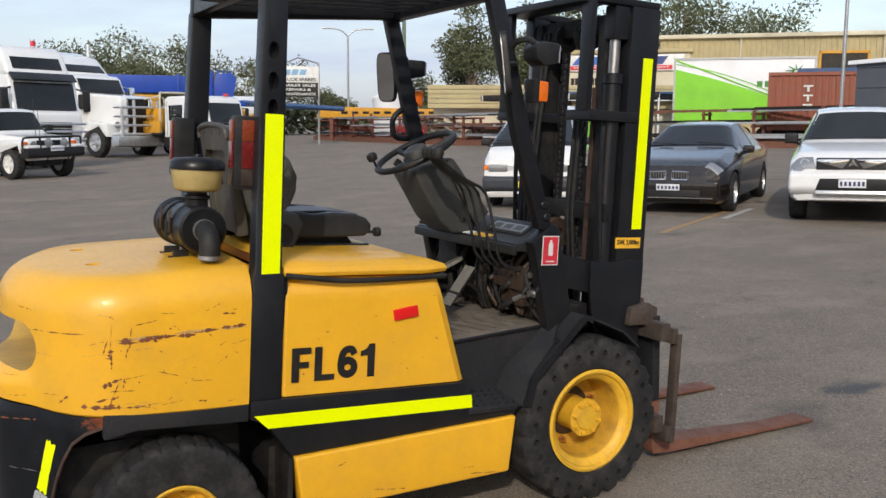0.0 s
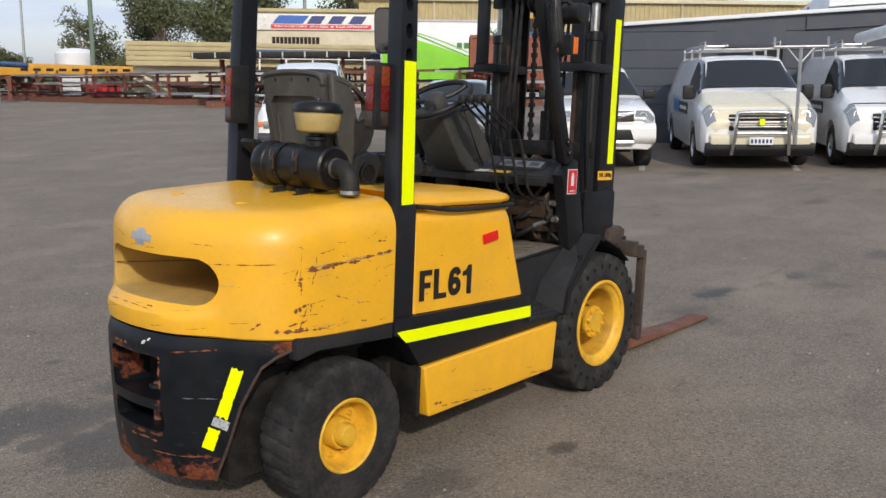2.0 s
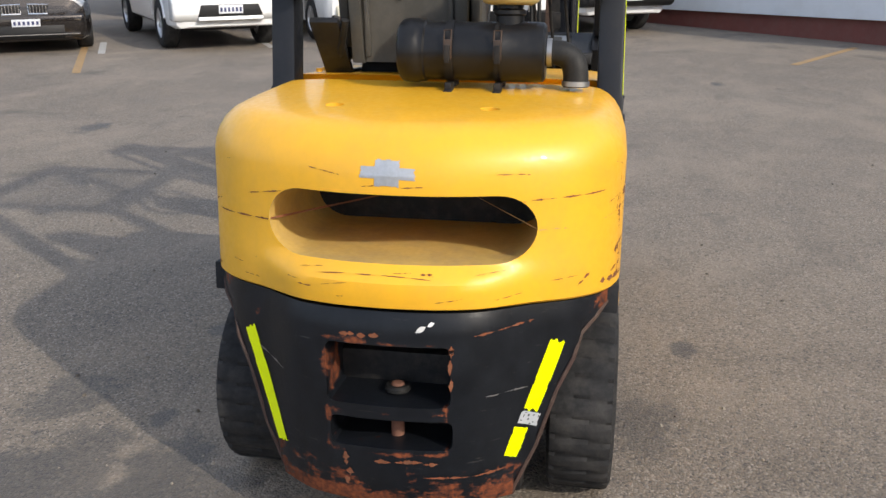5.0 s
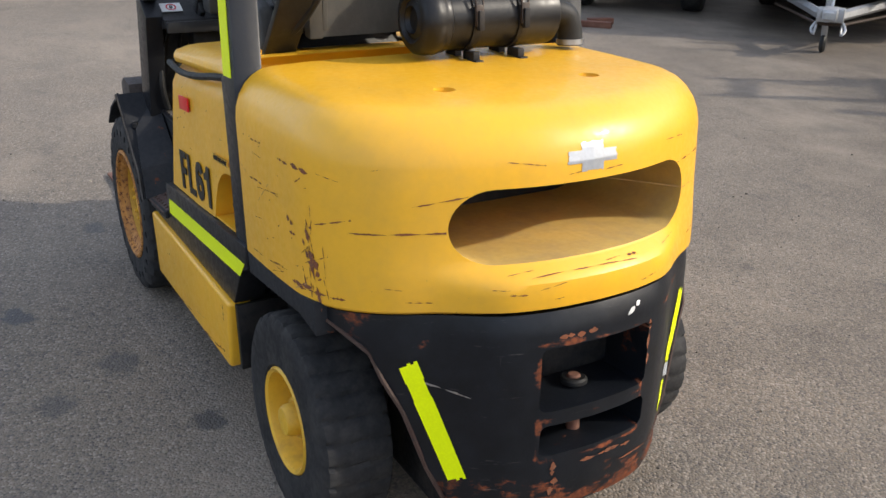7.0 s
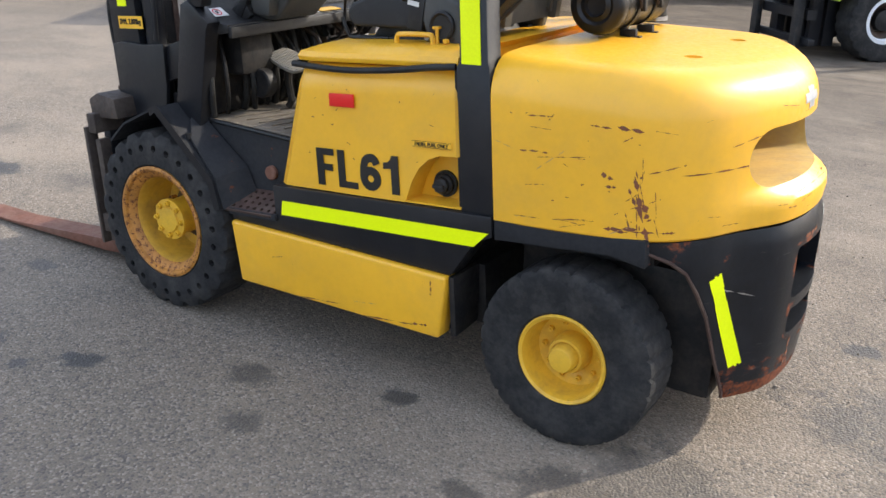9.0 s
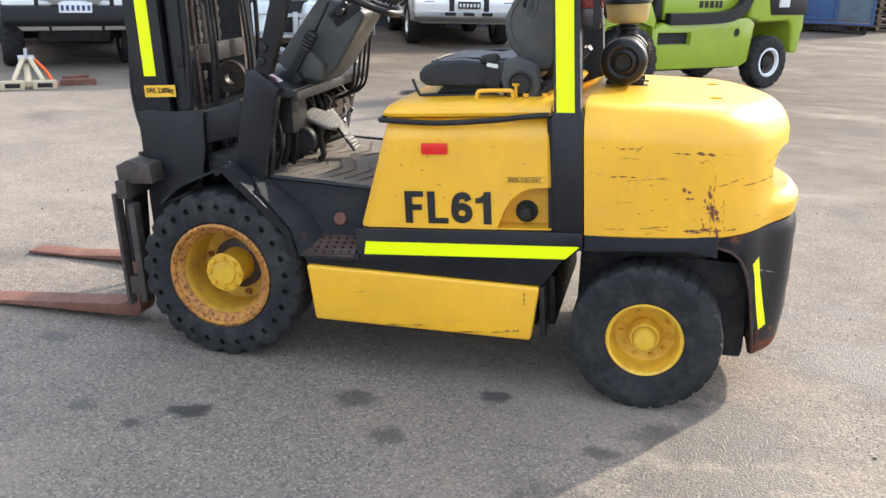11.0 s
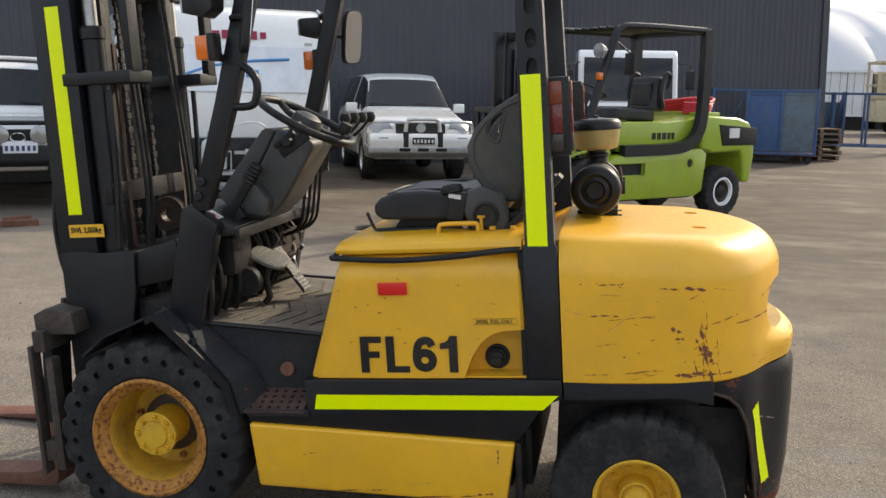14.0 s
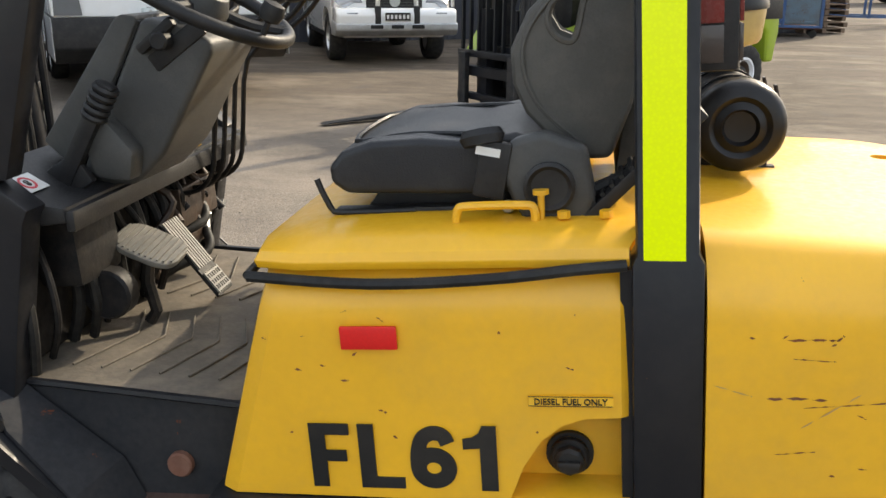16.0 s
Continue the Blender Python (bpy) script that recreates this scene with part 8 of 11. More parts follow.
def old_four_wheel_drive(m, tray, label):
    """A square old four-wheel drive with round lamps and a black bull bar."""
    t = thing("four_wheel_drive", m, label, "car")
    rear = -1.35 if tray else -3.6
    sh = Shell([(0.62, 0.52, 0.92, 1.02, 0.70, 0.62), (0.58, 0.50, 1.0, 1.10, 0.72, 0.64), (0.0, 0.50, 1.05, 1.18, 0.74, 0.66), (-0.55, 0.48, 1.08, 1.22, 0.82, 0.72), (-0.66, 0.48, 1.12, 1.28, 0.83, 0.72),
                (-1.0, 0.48, 1.16, 1.86, 0.83, 0.66), (-1.2, 0.48, 1.16, 1.93, 0.83, 0.68), (rear - 0.6, 0.48, 1.16, 1.93, 0.83, 0.68), (rear - 0.7, 0.5, 1.14, 1.8, 0.82, 0.67)])
    part("body", sh.body([(0, 0.50)] + ([] if tray else [(-2.75, 0.5)])), WHITE, t, "", smooth=38)
    glazing(t, sh, (4, 5), [(4.6, 5.9, 0.3), (6.1, 6.9, 0.0)])
    wipers(t, sh, 4)
    for s in (1, -1):
        part("wing", prism([(0.62, 0.70), (0.62, 1.0), (0.5, 1.06), (-0.55, 1.06), (-0.55, 0.85), (-0.45, 0.7), (0.5, 0.92), (0.58, 0.72)], "y", s * 0.60, s * 0.90, 0.03), WHITE, t)
        part("headlamp", merged(lathe([(0, 0), (0.08, 0), (0.095, 0.03), (0.095, 0.05)], "x", (0.60, s * 0.50, 0.93), 20)), CLEAR_LENS, t, "round headlamp")
        part("indicator", span(0.56, 0.65, s * 0.68, s * 0.84, 0.93, 1.02, 0.02), AMBER, t)
        part("driving_lamp", lathe([(0, 0), (0.08, 0.0), (0.12, 0.07), (0.12, 0.085), (0.10, 0.09), (0, 0.095)], "x", (0.86, s * 0.24, 0.98), 24), CLEAR_LENS, t, "large round driving lamp")
        part("bar_hoop", tube([(0.88, s * 0.46, 0.80), (0.88, s * 0.46, 1.13)], 0.03, 8), BUMPER, t)
        part("bar_end", tube([(0.88, s * 0.46, 1.13), (0.86, s * 0.7, 1.13), (0.78, s * 0.88, 1.10), (0.74, s * 0.90, 0.9), (0.78, s * 0.90, 0.78)], 0.028, 8, 3), BUMPER, t)
        part("tow_hook", tube([(0.9, s * 0.32, 0.6), (0.98, s * 0.32, 0.57), (0.94, s * 0.32, 0.52)], 0.018, 6, 3), DARK, t)
        part("bar_indicator", span(0.93, 0.95, s * 0.66, s * 0.80, 0.70, 0.74), AMBER, t)
        door_mirror(t, -0.75, s * 0.86, 1.34, PLASTIC_D, s, (0.09, 0.24, 0.17))
        for x in (0.0, -3.0 if tray else -2.75):
            road_wheel(t, x, s * 0.76, 0.42, 0.28, s, DECAL_W)
    part("grille", span(0.58, 0.64, -0.40, 0.40, 0.84, 1.04, 0.02), BUMPER, t, "black grille")
    part("badge", tube([(0.655, 0.09 * math.cos(a / 8 * math.pi), 0.94 + 0.055 * math.sin(a / 8 * math.pi)) for a in range(16)], 0.008, 6, 0, True), CHROME, t)
    part("bull_bar", prism([(0.55, 0.56), (0.92, 0.58), (0.96, 0.64), (0.95, 0.84), (0.55, 0.84)], "y", -0.88, 0.88, 0.03), BUMPER, t, "black steel bull bar")
    part("bar_top", tube([(0.88, -0.46, 1.13), (0.88, 0.46, 1.13)], 0.03, 8), BUMPER, t)
    part("white_bumper", merged(span(0.6, 0.90, -0.86, -0.45, 0.84, 0.92, 0.02), span(0.6, 0.90, 0.45, 0.86, 0.84, 0.92, 0.02), span(0.6, 0.88, -0.45, 0.45, 0.84, 0.9, 0.02)), WHITE, t)
    number_plate(t, 0.965, 0.82, 0.40, 0.13)
    part("underbody", span(0.5, -3.6, -0.45, 0.45, 0.34, 0.5, 0.03), DARK, t)
    part("axle", merged(cyl(0.05, 1.3, "y", (0, 0, 0.40), 12), lathe([(0, -0.12), (0.12, -0.05), (0.12, 0.05), (0, 0.12)], "x", (0, 0.2, 0.40), 14)), DARK, t)
    if tray:
        part("tray", merged(span(-2.15, -4.3, -0.9, 0.9, 0.85, 0.95, 0.02), span(-2.15, -4.3, 0.86, 0.9, 0.95, 1.2), span(-2.15, -4.3, -0.9, -0.86, 0.95, 1.2)), ALU, t, "alloy tray")
        for s in (1, -1):
            part("head_board", tube([(-2.2, s * 0.88, 0.95), (-2.2, s * 0.86, 1.75), (-2.2, s * 0.80, 1.92), (-2.2, s * 0.66, 2.0), (-2.2, 0, 2.02)], 0.028, 8, 4), DECAL_W, t, "white tube head board")
            for k in range(5):
                part("side_rung", tube([(-2.2, s * 0.72, 1.15 + 0.15 * k), (-2.2, s * 0.86, 1.15 + 0.15 * k)], 0.015, 6), DECAL_W, t)
    for y in (-0.56, -0.44):
        part("antenna", tube([(0.86, y, 1.1), (0.84, y, 2.0 + (0.2 if y < -0.5 else 0))], 0.007, 6), PLASTIC_D, t)
    return t


sedan(at_heading(8.62, 8.02, 213))
utility(at_heading(9.57, 5.44, 217) @ Matrix.Diagonal((1, 0.955, 1, 1)), "white crew-cab utility with a chrome split grille", "crew")
people_mover(at_heading(7.2, 10.2, 227))
van(at_heading(11.14, 3.49, 214) @ Matrix.Diagonal((1, 0.965, 1, 1)), CREAM, "white panel van with cream bonnet, nudge bar and roof rack", True, True)
vn2 = van(at_heading(12.41, 1.64, 210) @ Matrix.Diagonal((1, 0.95, 1, 1)), WHITE, "white panel van with nudge bar and pipe on rack", True, True)
part("pipe_tube", tube([(1.5, 0.40, 2.36), (-3.4, 0.20, 2.16)], 0.11, 18), DECAL_W, vn2, "long white storage pipe on the roof rack")
utility(at_heading(12.98, -0.40, 211) @ Matrix.Diagonal((1, 0.94, 1, 1)), "white utility with a black bull bar and fluorescent stripes", "bar")
wagon(at_heading(2.30, -13.45, 114))
old_four_wheel_drive(at_heading(6.43, -7.6, 130), True, "white old four-wheel-drive utility with black bull bar")
old_four_wheel_drive(at_heading(0.42, 26.8, -62) @ Matrix.Diagonal((1.07, 1.07, 1.09, 1)), False, "white old four-wheel drive with black bull bar")


# ---- buildings and yard ----


def upright(x, y, z, rx=0, ry=0, rz=0):
    """A place on the ground, true upright: the yard falls by a degree and a half along x."""
    return Matrix.Translation((x, y, z)) @ Matrix.Rotation(radians(1.5), 4, "Y") @ pose(0, 0, 0, rx, ry, rz)


CHARCOAL = surface("charcoal_sheeting", (0.041, 0.045, 0.058), 0.5, dirty=0.3, scale=0.6, bump=0.05, vary=0.12, dirt=(0.09, 0.085, 0.08), grain=(1, 1, 0.2))
CHARCOAL_B = surface("charcoal_boards", (0.054, 0.063, 0.086), 0.5, dirty=0.2, scale=0.8, bump=0.05, vary=0.08, piecewise=0.12)
SHEET_W = surface("white_panel", (0.74, 0.76, 0.79), 0.5, dirty=0.25, scale=0.7, bump=0.03, vary=0.05, dirt=(0.45, 0.42, 0.38))
CREAM_SHEET = surface("cream_sheeting", (0.45, 0.375, 0.20), 0.6, dirty=0.3, scale=0.5, bump=0.05, vary=0.1)
CREAM_WALL = surface("cream_wall", (0.60, 0.55, 0.42), 0.7, dirty=0.3, scale=0.5, bump=0.05, vary=0.1)
TERRACOTTA = surface("terracotta_container", (0.27, 0.075, 0.04), 0.6, dirty=0.35, scale=0.8, bump=0.05)
REDSTEEL = surface("red_oxide_steel", (0.17, 0.05, 0.035), 0.7, dirty=0.4, scale=2, bump=0.1)
TARP_DARK = surface("tarp_dark_green", (0.05, 0.22, 0.05), 0.5, bump=0)
GREEN_TARP = surface("bright_green_tarp", (0.22, 0.62, 0.03), 0.45, dirty=0.1, scale=0.6, bump=0.02)
BLUE = surface("worn_blue_paint", (0.028, 0.085, 0.21), 0.55, dirty=0.55, scale=2.5, bump=0.1, chips=0.09, chip=(0.12, 0.06, 0.03), dirt=(0.12, 0.13, 0.15))
BLUE_GREY = surface("rusty_blue_grey_sheet", (0.10, 0.15, 0.19), 0.6, dirty=0.85, scale=2, bump=0.1, chips=0.12, chip=(0.10, 0.05, 0.025), dirt=(0.10, 0.08, 0.06))
ORANGE = surface("safety_orange", (0.85, 0.13, 0.02), 0.5, dirty=0.15, scale=4, bump=0.02)
CREAM_METAL = surface("cream_machinery", (0.55, 0.46, 0.30), 0.6, dirty=0.5, scale=2, bump=0.1, chips=0.04, dirt=(0.2, 0.14, 0.09))
FABRIC = surface("white_dome_fabric", (0.58, 0.59, 0.62), 0.7, dirty=0.03, scale=0.1, bump=0.0, vary=0.03)
YMACH = surface("yellow_machine", (0.62, 0.30, 0.02), 0.5, dirty=0.4, scale=2, bump=0.05)
LINE_W = surface("faded_white_line", (0.42, 0.41, 0.39), 0.8, dirty=0.6, scale=6, bump=0.1, dirt=(0.14, 0.13, 0.12))
LINE_O = surface("faded_orange_line", (0.36, 0.22, 0.09), 0.8, dirty=0.7, scale=6, bump=0.1, dirt=(0.14, 0.13, 0.12))


def frame2(origin, direction, lean=False):
    """Local x along direction, z up, at origin (x, y) on the ground; -y faces its right-hand side."""
    a = math.degrees(math.atan2(direction[1], direction[0]))
    return upright(origin[0], origin[1], 0, 0, 0, a) if lean else pose(origin[0], origin[1], 0, 0, 0, a)


def ribbed(length, z0, z1, pitch=0.2, deep=0.03, top=None):
    """A sheet of upright ribs along x in the plane y = 0, bulging to -y; top(x) sets its upper edge."""
    bm = bmesh.new()
    pts = []
    x = 0.0
    while x < length:
        pts += [(x, 0.0), (x + pitch * 0.55, 0.0), (x + pitch * 0.65, -deep), (x + pitch * 0.9, -deep)]
        x += pitch
    lo = [bm.verts.new((a, b, z0)) for a, b in pts]
    hi = [bm.verts.new((a, b, top(a) if top else z1)) for a, b in pts]
    for i in range(len(pts) - 1):
        bm.faces.new((lo[i], lo[i + 1], hi[i + 1], hi[i]))
    return bm


# charcoal shed behind the caravan and the green forklift; x runs from its corner along the gable
SHED = frame2((-6.90, -23.22), (0.876, 0.484), True)
shed = thing("charcoal_shed", SHED, "large charcoal ribbed-steel shed with sliding doors", "shed", kind="structure")


def rake(x):
    return 5.62 + 0.112 * x if x < 22 else 5.62 + 0.112 * 22 - 0.112 * (x - 22)


part("gable_wall", ribbed(40, -1.2, 0, 0.2, 0.016, rake), CHARCOAL, shed, "", pose(0, 0.12, 0) @ Matrix.Diagonal((1, -1, 1, 1)), smooth=0)
part("wall_core", prism([(0, -1.2), (40, -1.2), (40, rake(40)), (22, rake(22)), (0, rake(0))], "y", 0.0, -0.15), CHARCOAL, shed)
part("side_wall", prism([(-0.12, -1.2), (-45, -1.2), (-45, 5.6), (-0.12, 5.6)], "x", -0.02, 0.13), CHARCOAL, shed)
for u0, u1, y in ((0.25, 7.95, 0.20), (7.9, 16.5, 0.30)):
    part("sliding_door", ribbed(u1 - u0, -1.0, 5.38, 0.17, 0.014), CHARCOAL, shed, "charcoal ribbed sliding door", pose(u0, y, 0) @ Matrix.Diagonal((1, -1, 1, 1)), smooth=0)
    part("door_edge", merged(span(u0, u0 + 0.06, y - 0.1, y + 0.04, -1, 5.4), span(u1 - 0.06, u1, y - 0.1, y + 0.04, -1, 5.4)), CHARCOAL, shed)
part("door_track", merged(span(0.1, 16.9, 0.14, 0.42, 5.38, 5.52, 0.02)), CHARCOAL, shed, "door track cover")
part("barge_cap", prism([(-0.25, 5.60), (22, rake(22) + 0.03), (22, rake(22) - 0.16), (-0.25, 5.42)], "y", 0.14, 0.30, 0.01), CHARCOAL, shed, "charcoal barge capping")
part("gutter_end", span(-0.22, -0.05, -0.3, 0.3, 5.42, 5.55, 0.02), CHARCOAL, shed)
part("roof", prism([(-0.25, 5.66), (22, rake(22) + 0.07), (40, rake(40) + 0.07), (40, rake(40)), (22, rake(22)), (-0.25, 5.6)], "y", 0.28, -45), CHARCOAL, shed)
sgn = part("sign_board", span(17.0, 26.5, 0.16, 0.24, 5.53, 8.2, 0.01), SHEET_W, shed, "white sign board with grey letters")
part("sign_letters", moved(fitted("oup", -0.72, 0.72, 5.86 - 0.22, 5.86 + 0.65, 0.03, 0.02), pose(18.15, 0.26, 0, 0, 0, 180)), GALV, sgn, "grey letters oup")

# low grey-clad building behind the vans
CLAD = frame2((13.8, 8.68), (0.44, -0.898), True)
clad = thing("grey_clad_building", CLAD, "low dark-grey clad building with white roof capping", "building", kind="structure")
DEEP = 6.0


def clad_top(x):
    return 2.62 + 0.055 * x


part("wall_back", merged(prism([(0.03, -0.8), (13, -0.8), (13, clad_top(13) - 0.12), (0.03, clad_top(0) - 0.12)], "y", 0.02, DEEP)), CHARCOAL_B, clad)
for k in range(8):
    z0 = -0.30 + 0.39 * k
    for x0, x1 in ((0.0, 2.95), (4.35, 13.0)):
        h0 = min(z0 + 0.382, clad_top(x0) - 0.1)
        if h0 - z0 < 0.05:
            h0 = z0 + 0.05
        hi1 = min(z0 + 0.382, clad_top(x1) - 0.1)
        part("cladding_board", prism([(x0, z0), (x1, z0), (x1, max(hi1, z0 + 0.05)), (x0, h0)], "y", 0.02, -0.015, 0.004, 1), CHARCOAL_B, clad)
part("board_over_door", prism([(2.95, 2.1), (4.35, 2.1), (4.35, clad_top(4.35) - 0.1), (2.95, clad_top(2.95) - 0.1)], "y", 0.02, -0.014), CHARCOAL_B, clad)
# a flat near-black sheet on the wall, painted as the doorway's inner shade
part("door_recess", span(2.98, 4.32, 0.03, 0.019, -0.3, 2.1), surface("doorway_shade", (0.012, 0.013, 0.015), 0.7, dirty=0.1), clad, "dark flat sheet painted as the shade in an open doorway")
part("door_frame", merged(span(2.93, 2.99, -0.03, 0.02, -0.3, 2.14), span(4.31, 4.37, -0.03, 0.02, -0.3, 2.14), span(2.93, 4.37, -0.03, 0.02, 2.09, 2.15)), CHARCOAL, clad)
part("roof_cap", prism([(-0.15, clad_top(-0.15) - 0.12), (13, clad_top(13) - 0.12), (13, clad_top(13) - 0.04), (-0.15, clad_top(-0.15) - 0.04)], "y", -0.12, DEEP + 0.1, 0.01), SHEET_W, clad, "white roof capping")
part("higher_fascia", prism([(5.2, clad_top(5.2) + 0.03), (13, clad_top(13) + 0.03), (13, 3.9), (5.2, 3.35)], "y", 0.3, DEEP), SHEET_W, clad)
part("conduit", tube([(4.75, -0.05, 2.9), (4.75, -0.05, 2.45), (6.8, -0.05, 2.55)], 0.018, 6), CHARCOAL, clad)

# white site office at the end of the row
OFF = frame2((19.2, -1.22), (-0.735, -0.678), True)
office = thing("site_office", OFF, "white portable site office with a barred window", "site office", kind="structure")
part("wall", span(0, 12, 0.0, -3.0, 0.16, 2.75, 0.01), SHEET_W, office)
part("skirt", span(0.02, 11.98, 0.02, -2.9, -0.3, 0.16), surface("red_brown_skirt", (0.16, 0.045, 0.035), 0.7), office, "red-brown base")
part("roof", span(-0.1, 12.1, 0.12, -3.1, 2.75, 2.85, 0.01), SHEET_W, office)
for x in (1.2, 2.4, 3.6, 4.8, 6.0):
    part("panel_joint", span(x - 0.01, x + 0.01, 0.0, 0.012, 0.16, 2.75), GALV, office)
win = part("window", span(1.75, 2.35, 0.012, 0.03, 1.30, 2.1), DARKGLASS, office, "window with a diamond grille")
part("window_frame", merged(span(1.70, 1.76, 0.0, 0.05, 1.25, 2.15), span(2.34, 2.40, 0.0, 0.05, 1.25, 2.15), span(1.70, 2.40, 0.0, 0.05, 1.25, 1.31), span(1.70, 2.40, 0.0, 0.05, 2.09, 2.15)), SHEET_W, win)
for k in range(-6, 9):
    for d in (1, -1):
        x0 = 1.76 + 0.1 * k
        pts = [(x0, 0.045, 1.31), (x0 + 0.78 * 0.75, 0.045, 2.09)] if d > 0 else [(x0 + 0.78 * 0.75, 0.045, 1.31), (x0, 0.045, 2.09)]
        a, b = Vector(pts[0]), Vector(pts[1])
        lo, hi = 1.76, 2.34
        ta, tb = sorted(((lo - a.x) / (b.x - a.x), (hi - a.x) / (b.x - a.x)))
        ta, tb = max(0, ta), min(1, tb)
        if tb - ta > 0.05:
            part("grille_bar", tube([a.lerp(b, ta), a.lerp(b, tb)], 0.004, 4), SHEET_W, win)
GATE = frame2((17.3, 1.35), (0.44, -0.898), True)
gate = thing("steel_gate", GATE, "white steel gate of upright bars", "gate", kind="structure")
for k in range(22):
    part("gate_bar", span(0.12 * k - 0.012, 0.12 * k + 0.012, -0.012, 0.012, 0.1, 2.5), SHEET_W, gate)
for z in (0.2, 2.4):
    part("gate_rail", span(-0.05, 2.65, -0.02, 0.02, z - 0.03, z + 0.03), SHEET_W, gate)
for x in (-0.08, 2.66):
    part("gate_post", span(x - 0.04, x + 0.04, -0.05, 0.05, 0, 2.7), SHEET_W, gate)

# parking lines
for n, (x, y, ln, a, mt) in enumerate(((8.9, 7.0, 1.6, 28, LINE_W), (10.1, 4.9, 1.8, 30, LINE_W), (11.6, 2.9, 2.0, 26, LINE_W), (12.6, 0.9, 2.0, 26, LINE_W), (9.6, -3.6, 2.6, -30, LINE_O), (7.6, 6.6, 3.0, 28, LINE_O))):
    single("painted_line", span(-ln / 2, ln / 2, -0.05, 0.05, 0.0, 0.004), mt, pose(x, y, 0, 0, 0, a), "faded painted parking line on the asphalt", "line marking", "parking lines", kind="structure")


# ---- caravan ----
def caravan():
    c0 = Vector((3.42, -7.95, 0))
    t = thing("caravan", pose(c0.x, c0.y, 0, 0, 0, 125), "white caravan with a dark grey lower band and gas bottles", "caravan")
    w = 1.28
    body = prism([(0.0, 0.95), (0.02, 1.45), (-0.12, 2.35), (-0.30, 2.60), (-0.5, 2.68), (-5.2, 2.68), (-5.35, 2.4), (-5.35, 0.95)], "y", -w, w, 0.05, 3)
    part("body", body, WHITE, t, "glossy white panels", smooth=30)
    part("lower_band", prism([(0.012, 0.96), (-5.36, 0.96), (-5.36, 0.45), (-0.25, 0.45), (0.0, 0.62)], "y", -w - 0.012, w + 0.012, 0.03), PLASTIC_D, t, "dark grey lower band")
    part("roof_hatch", span(-0.6, -1.1, -0.3, 0.3, 2.68, 2.78, 0.03), DECAL_W, t)
    wd = surface("caravan_window_cover", (0.70, 0.74, 0.80), 0.12, dirty=0.05, bump=0.0, coat=1.0)
    part("window_cover", moved(box(0.03, 1.95, 0.62, (0, 0, 0), 0.04, 3), pose(-0.035, 0, 1.86, 0, -8.8, 0)), wd, t, "pale glossy front window cover")
    grey = surface("caravan_grey_panel", (0.10, 0.105, 0.11), 0.4, dirty=0.1, bump=0.0)
    for s in (1, -1):
        part("corner_panel", prism([(s * 1.30, 0.98), (s * 0.98, 0.98), (s * 1.02, 1.30), (s * 1.30, 1.34)], "x", 0.014, 0.03), grey, t, "grey corner panel")
        part("clearance_lamp", span(0.0, 0.02, s * 0.95, s * 1.05, 2.18, 2.22), CLEAR_LENS, t)
        part("edge_trim", tube([(0.02, s * w, 0.98), (0.03, s * w, 1.45), (-0.11, s * w, 2.35), (-0.29, s * w, 2.61), (-0.5, s * w, 2.69)], 0.02, 6), ALU, t)
        for x0, x1, z0, z1 in ((-0.8, -1.5, 1.5, 2.05), (-2.6, -3.6, 1.5, 2.05)):
            wn2 = part("window", span(x0, x1, s * w, s * (w + 0.03), z0, z1, 0.02), DARKGLASS, t, "side window")
            part("window_frame", merged(span(x0 + 0.03, x0 - 0.03, s * w, s * (w + 0.04), z0 - 0.03, z1 + 0.03), span(x1 + 0.03, x1 - 0.03, s * w, s * (w + 0.04), z0 - 0.03, z1 + 0.03)), ALU, wn2)
        part("side_door", span(-1.75, -2.4, s * w, s * (w + 0.02), 0.55, 2.3, 0.02), WHITE, t)
        part("checker_plate", span(-0.05, -1.2, s * (w + 0.012), s * (w + 0.02), 0.5, 0.95), ALU, t)
        road_wheel(t, -2.9, s * 1.1, 0.34, 0.22, s)
        road_wheel(t, -3.7, s * 1.1, 0.34, 0.22, s)
    ln = surface("blue_swoosh", (0.05, 0.25, 0.55), 0.4, dirty=0.0, bump=0.0)
    mr = surface("maroon_band", (0.30, 0.01, 0.05), 0.4, dirty=0.0, bump=0.0)
    for k, (y0, y1) in enumerate(((-0.12, 0.12), (0.14, 0.20), (0.22, 0.34), (-0.26, -0.15), (-0.34, -0.28), (0.38, 0.46))):
        part("sign_bar", moved(box(0.008, y1 - y0, 0.085 if k % 2 else 0.11, (0, (y0 + y1) / 2, 0)), pose(-0.10, 0.0, 2.30, 0, -10, 0)), mr, t, "maroon name in plain bars")
    part("swoosh", tube([(-0.0, -0.75, 1.72), (-0.03, -0.3, 1.88), (-0.035, 0.2, 1.96), (-0.03, 0.75, 2.0)], 0.02, 6, 5), ln, t, "blue swoosh")
    for k in range(5):
        part("sign_bar", moved(box(0.008, 0.07, 0.10, (0, 0, 0)), pose(-0.012, -0.10 + 0.10 * k, 1.80, 0, -8.8, 0)), ln, t)
    part("front_locker", span(0.03, -0.02, -0.5, 0.5, 0.56, 0.9, 0.02), PLASTIC_D, t)
    for s in (1, -1):
        part("drawbar", tube([(-0.4, s * 0.66, 0.42), (1.42, s * 0.04, 0.38)], 0.055, 6), GALV, t, "galvanised drawbar")
    part("under_rail", tube([(-0.3, 0.72, 0.30), (1.30, 0.12, 0.30), (1.34, 0.0, 0.30), (1.30, -0.12, 0.30), (-0.3, -0.72, 0.30)], 0.016, 6), GREASE, t, "rusty thin guard rail")
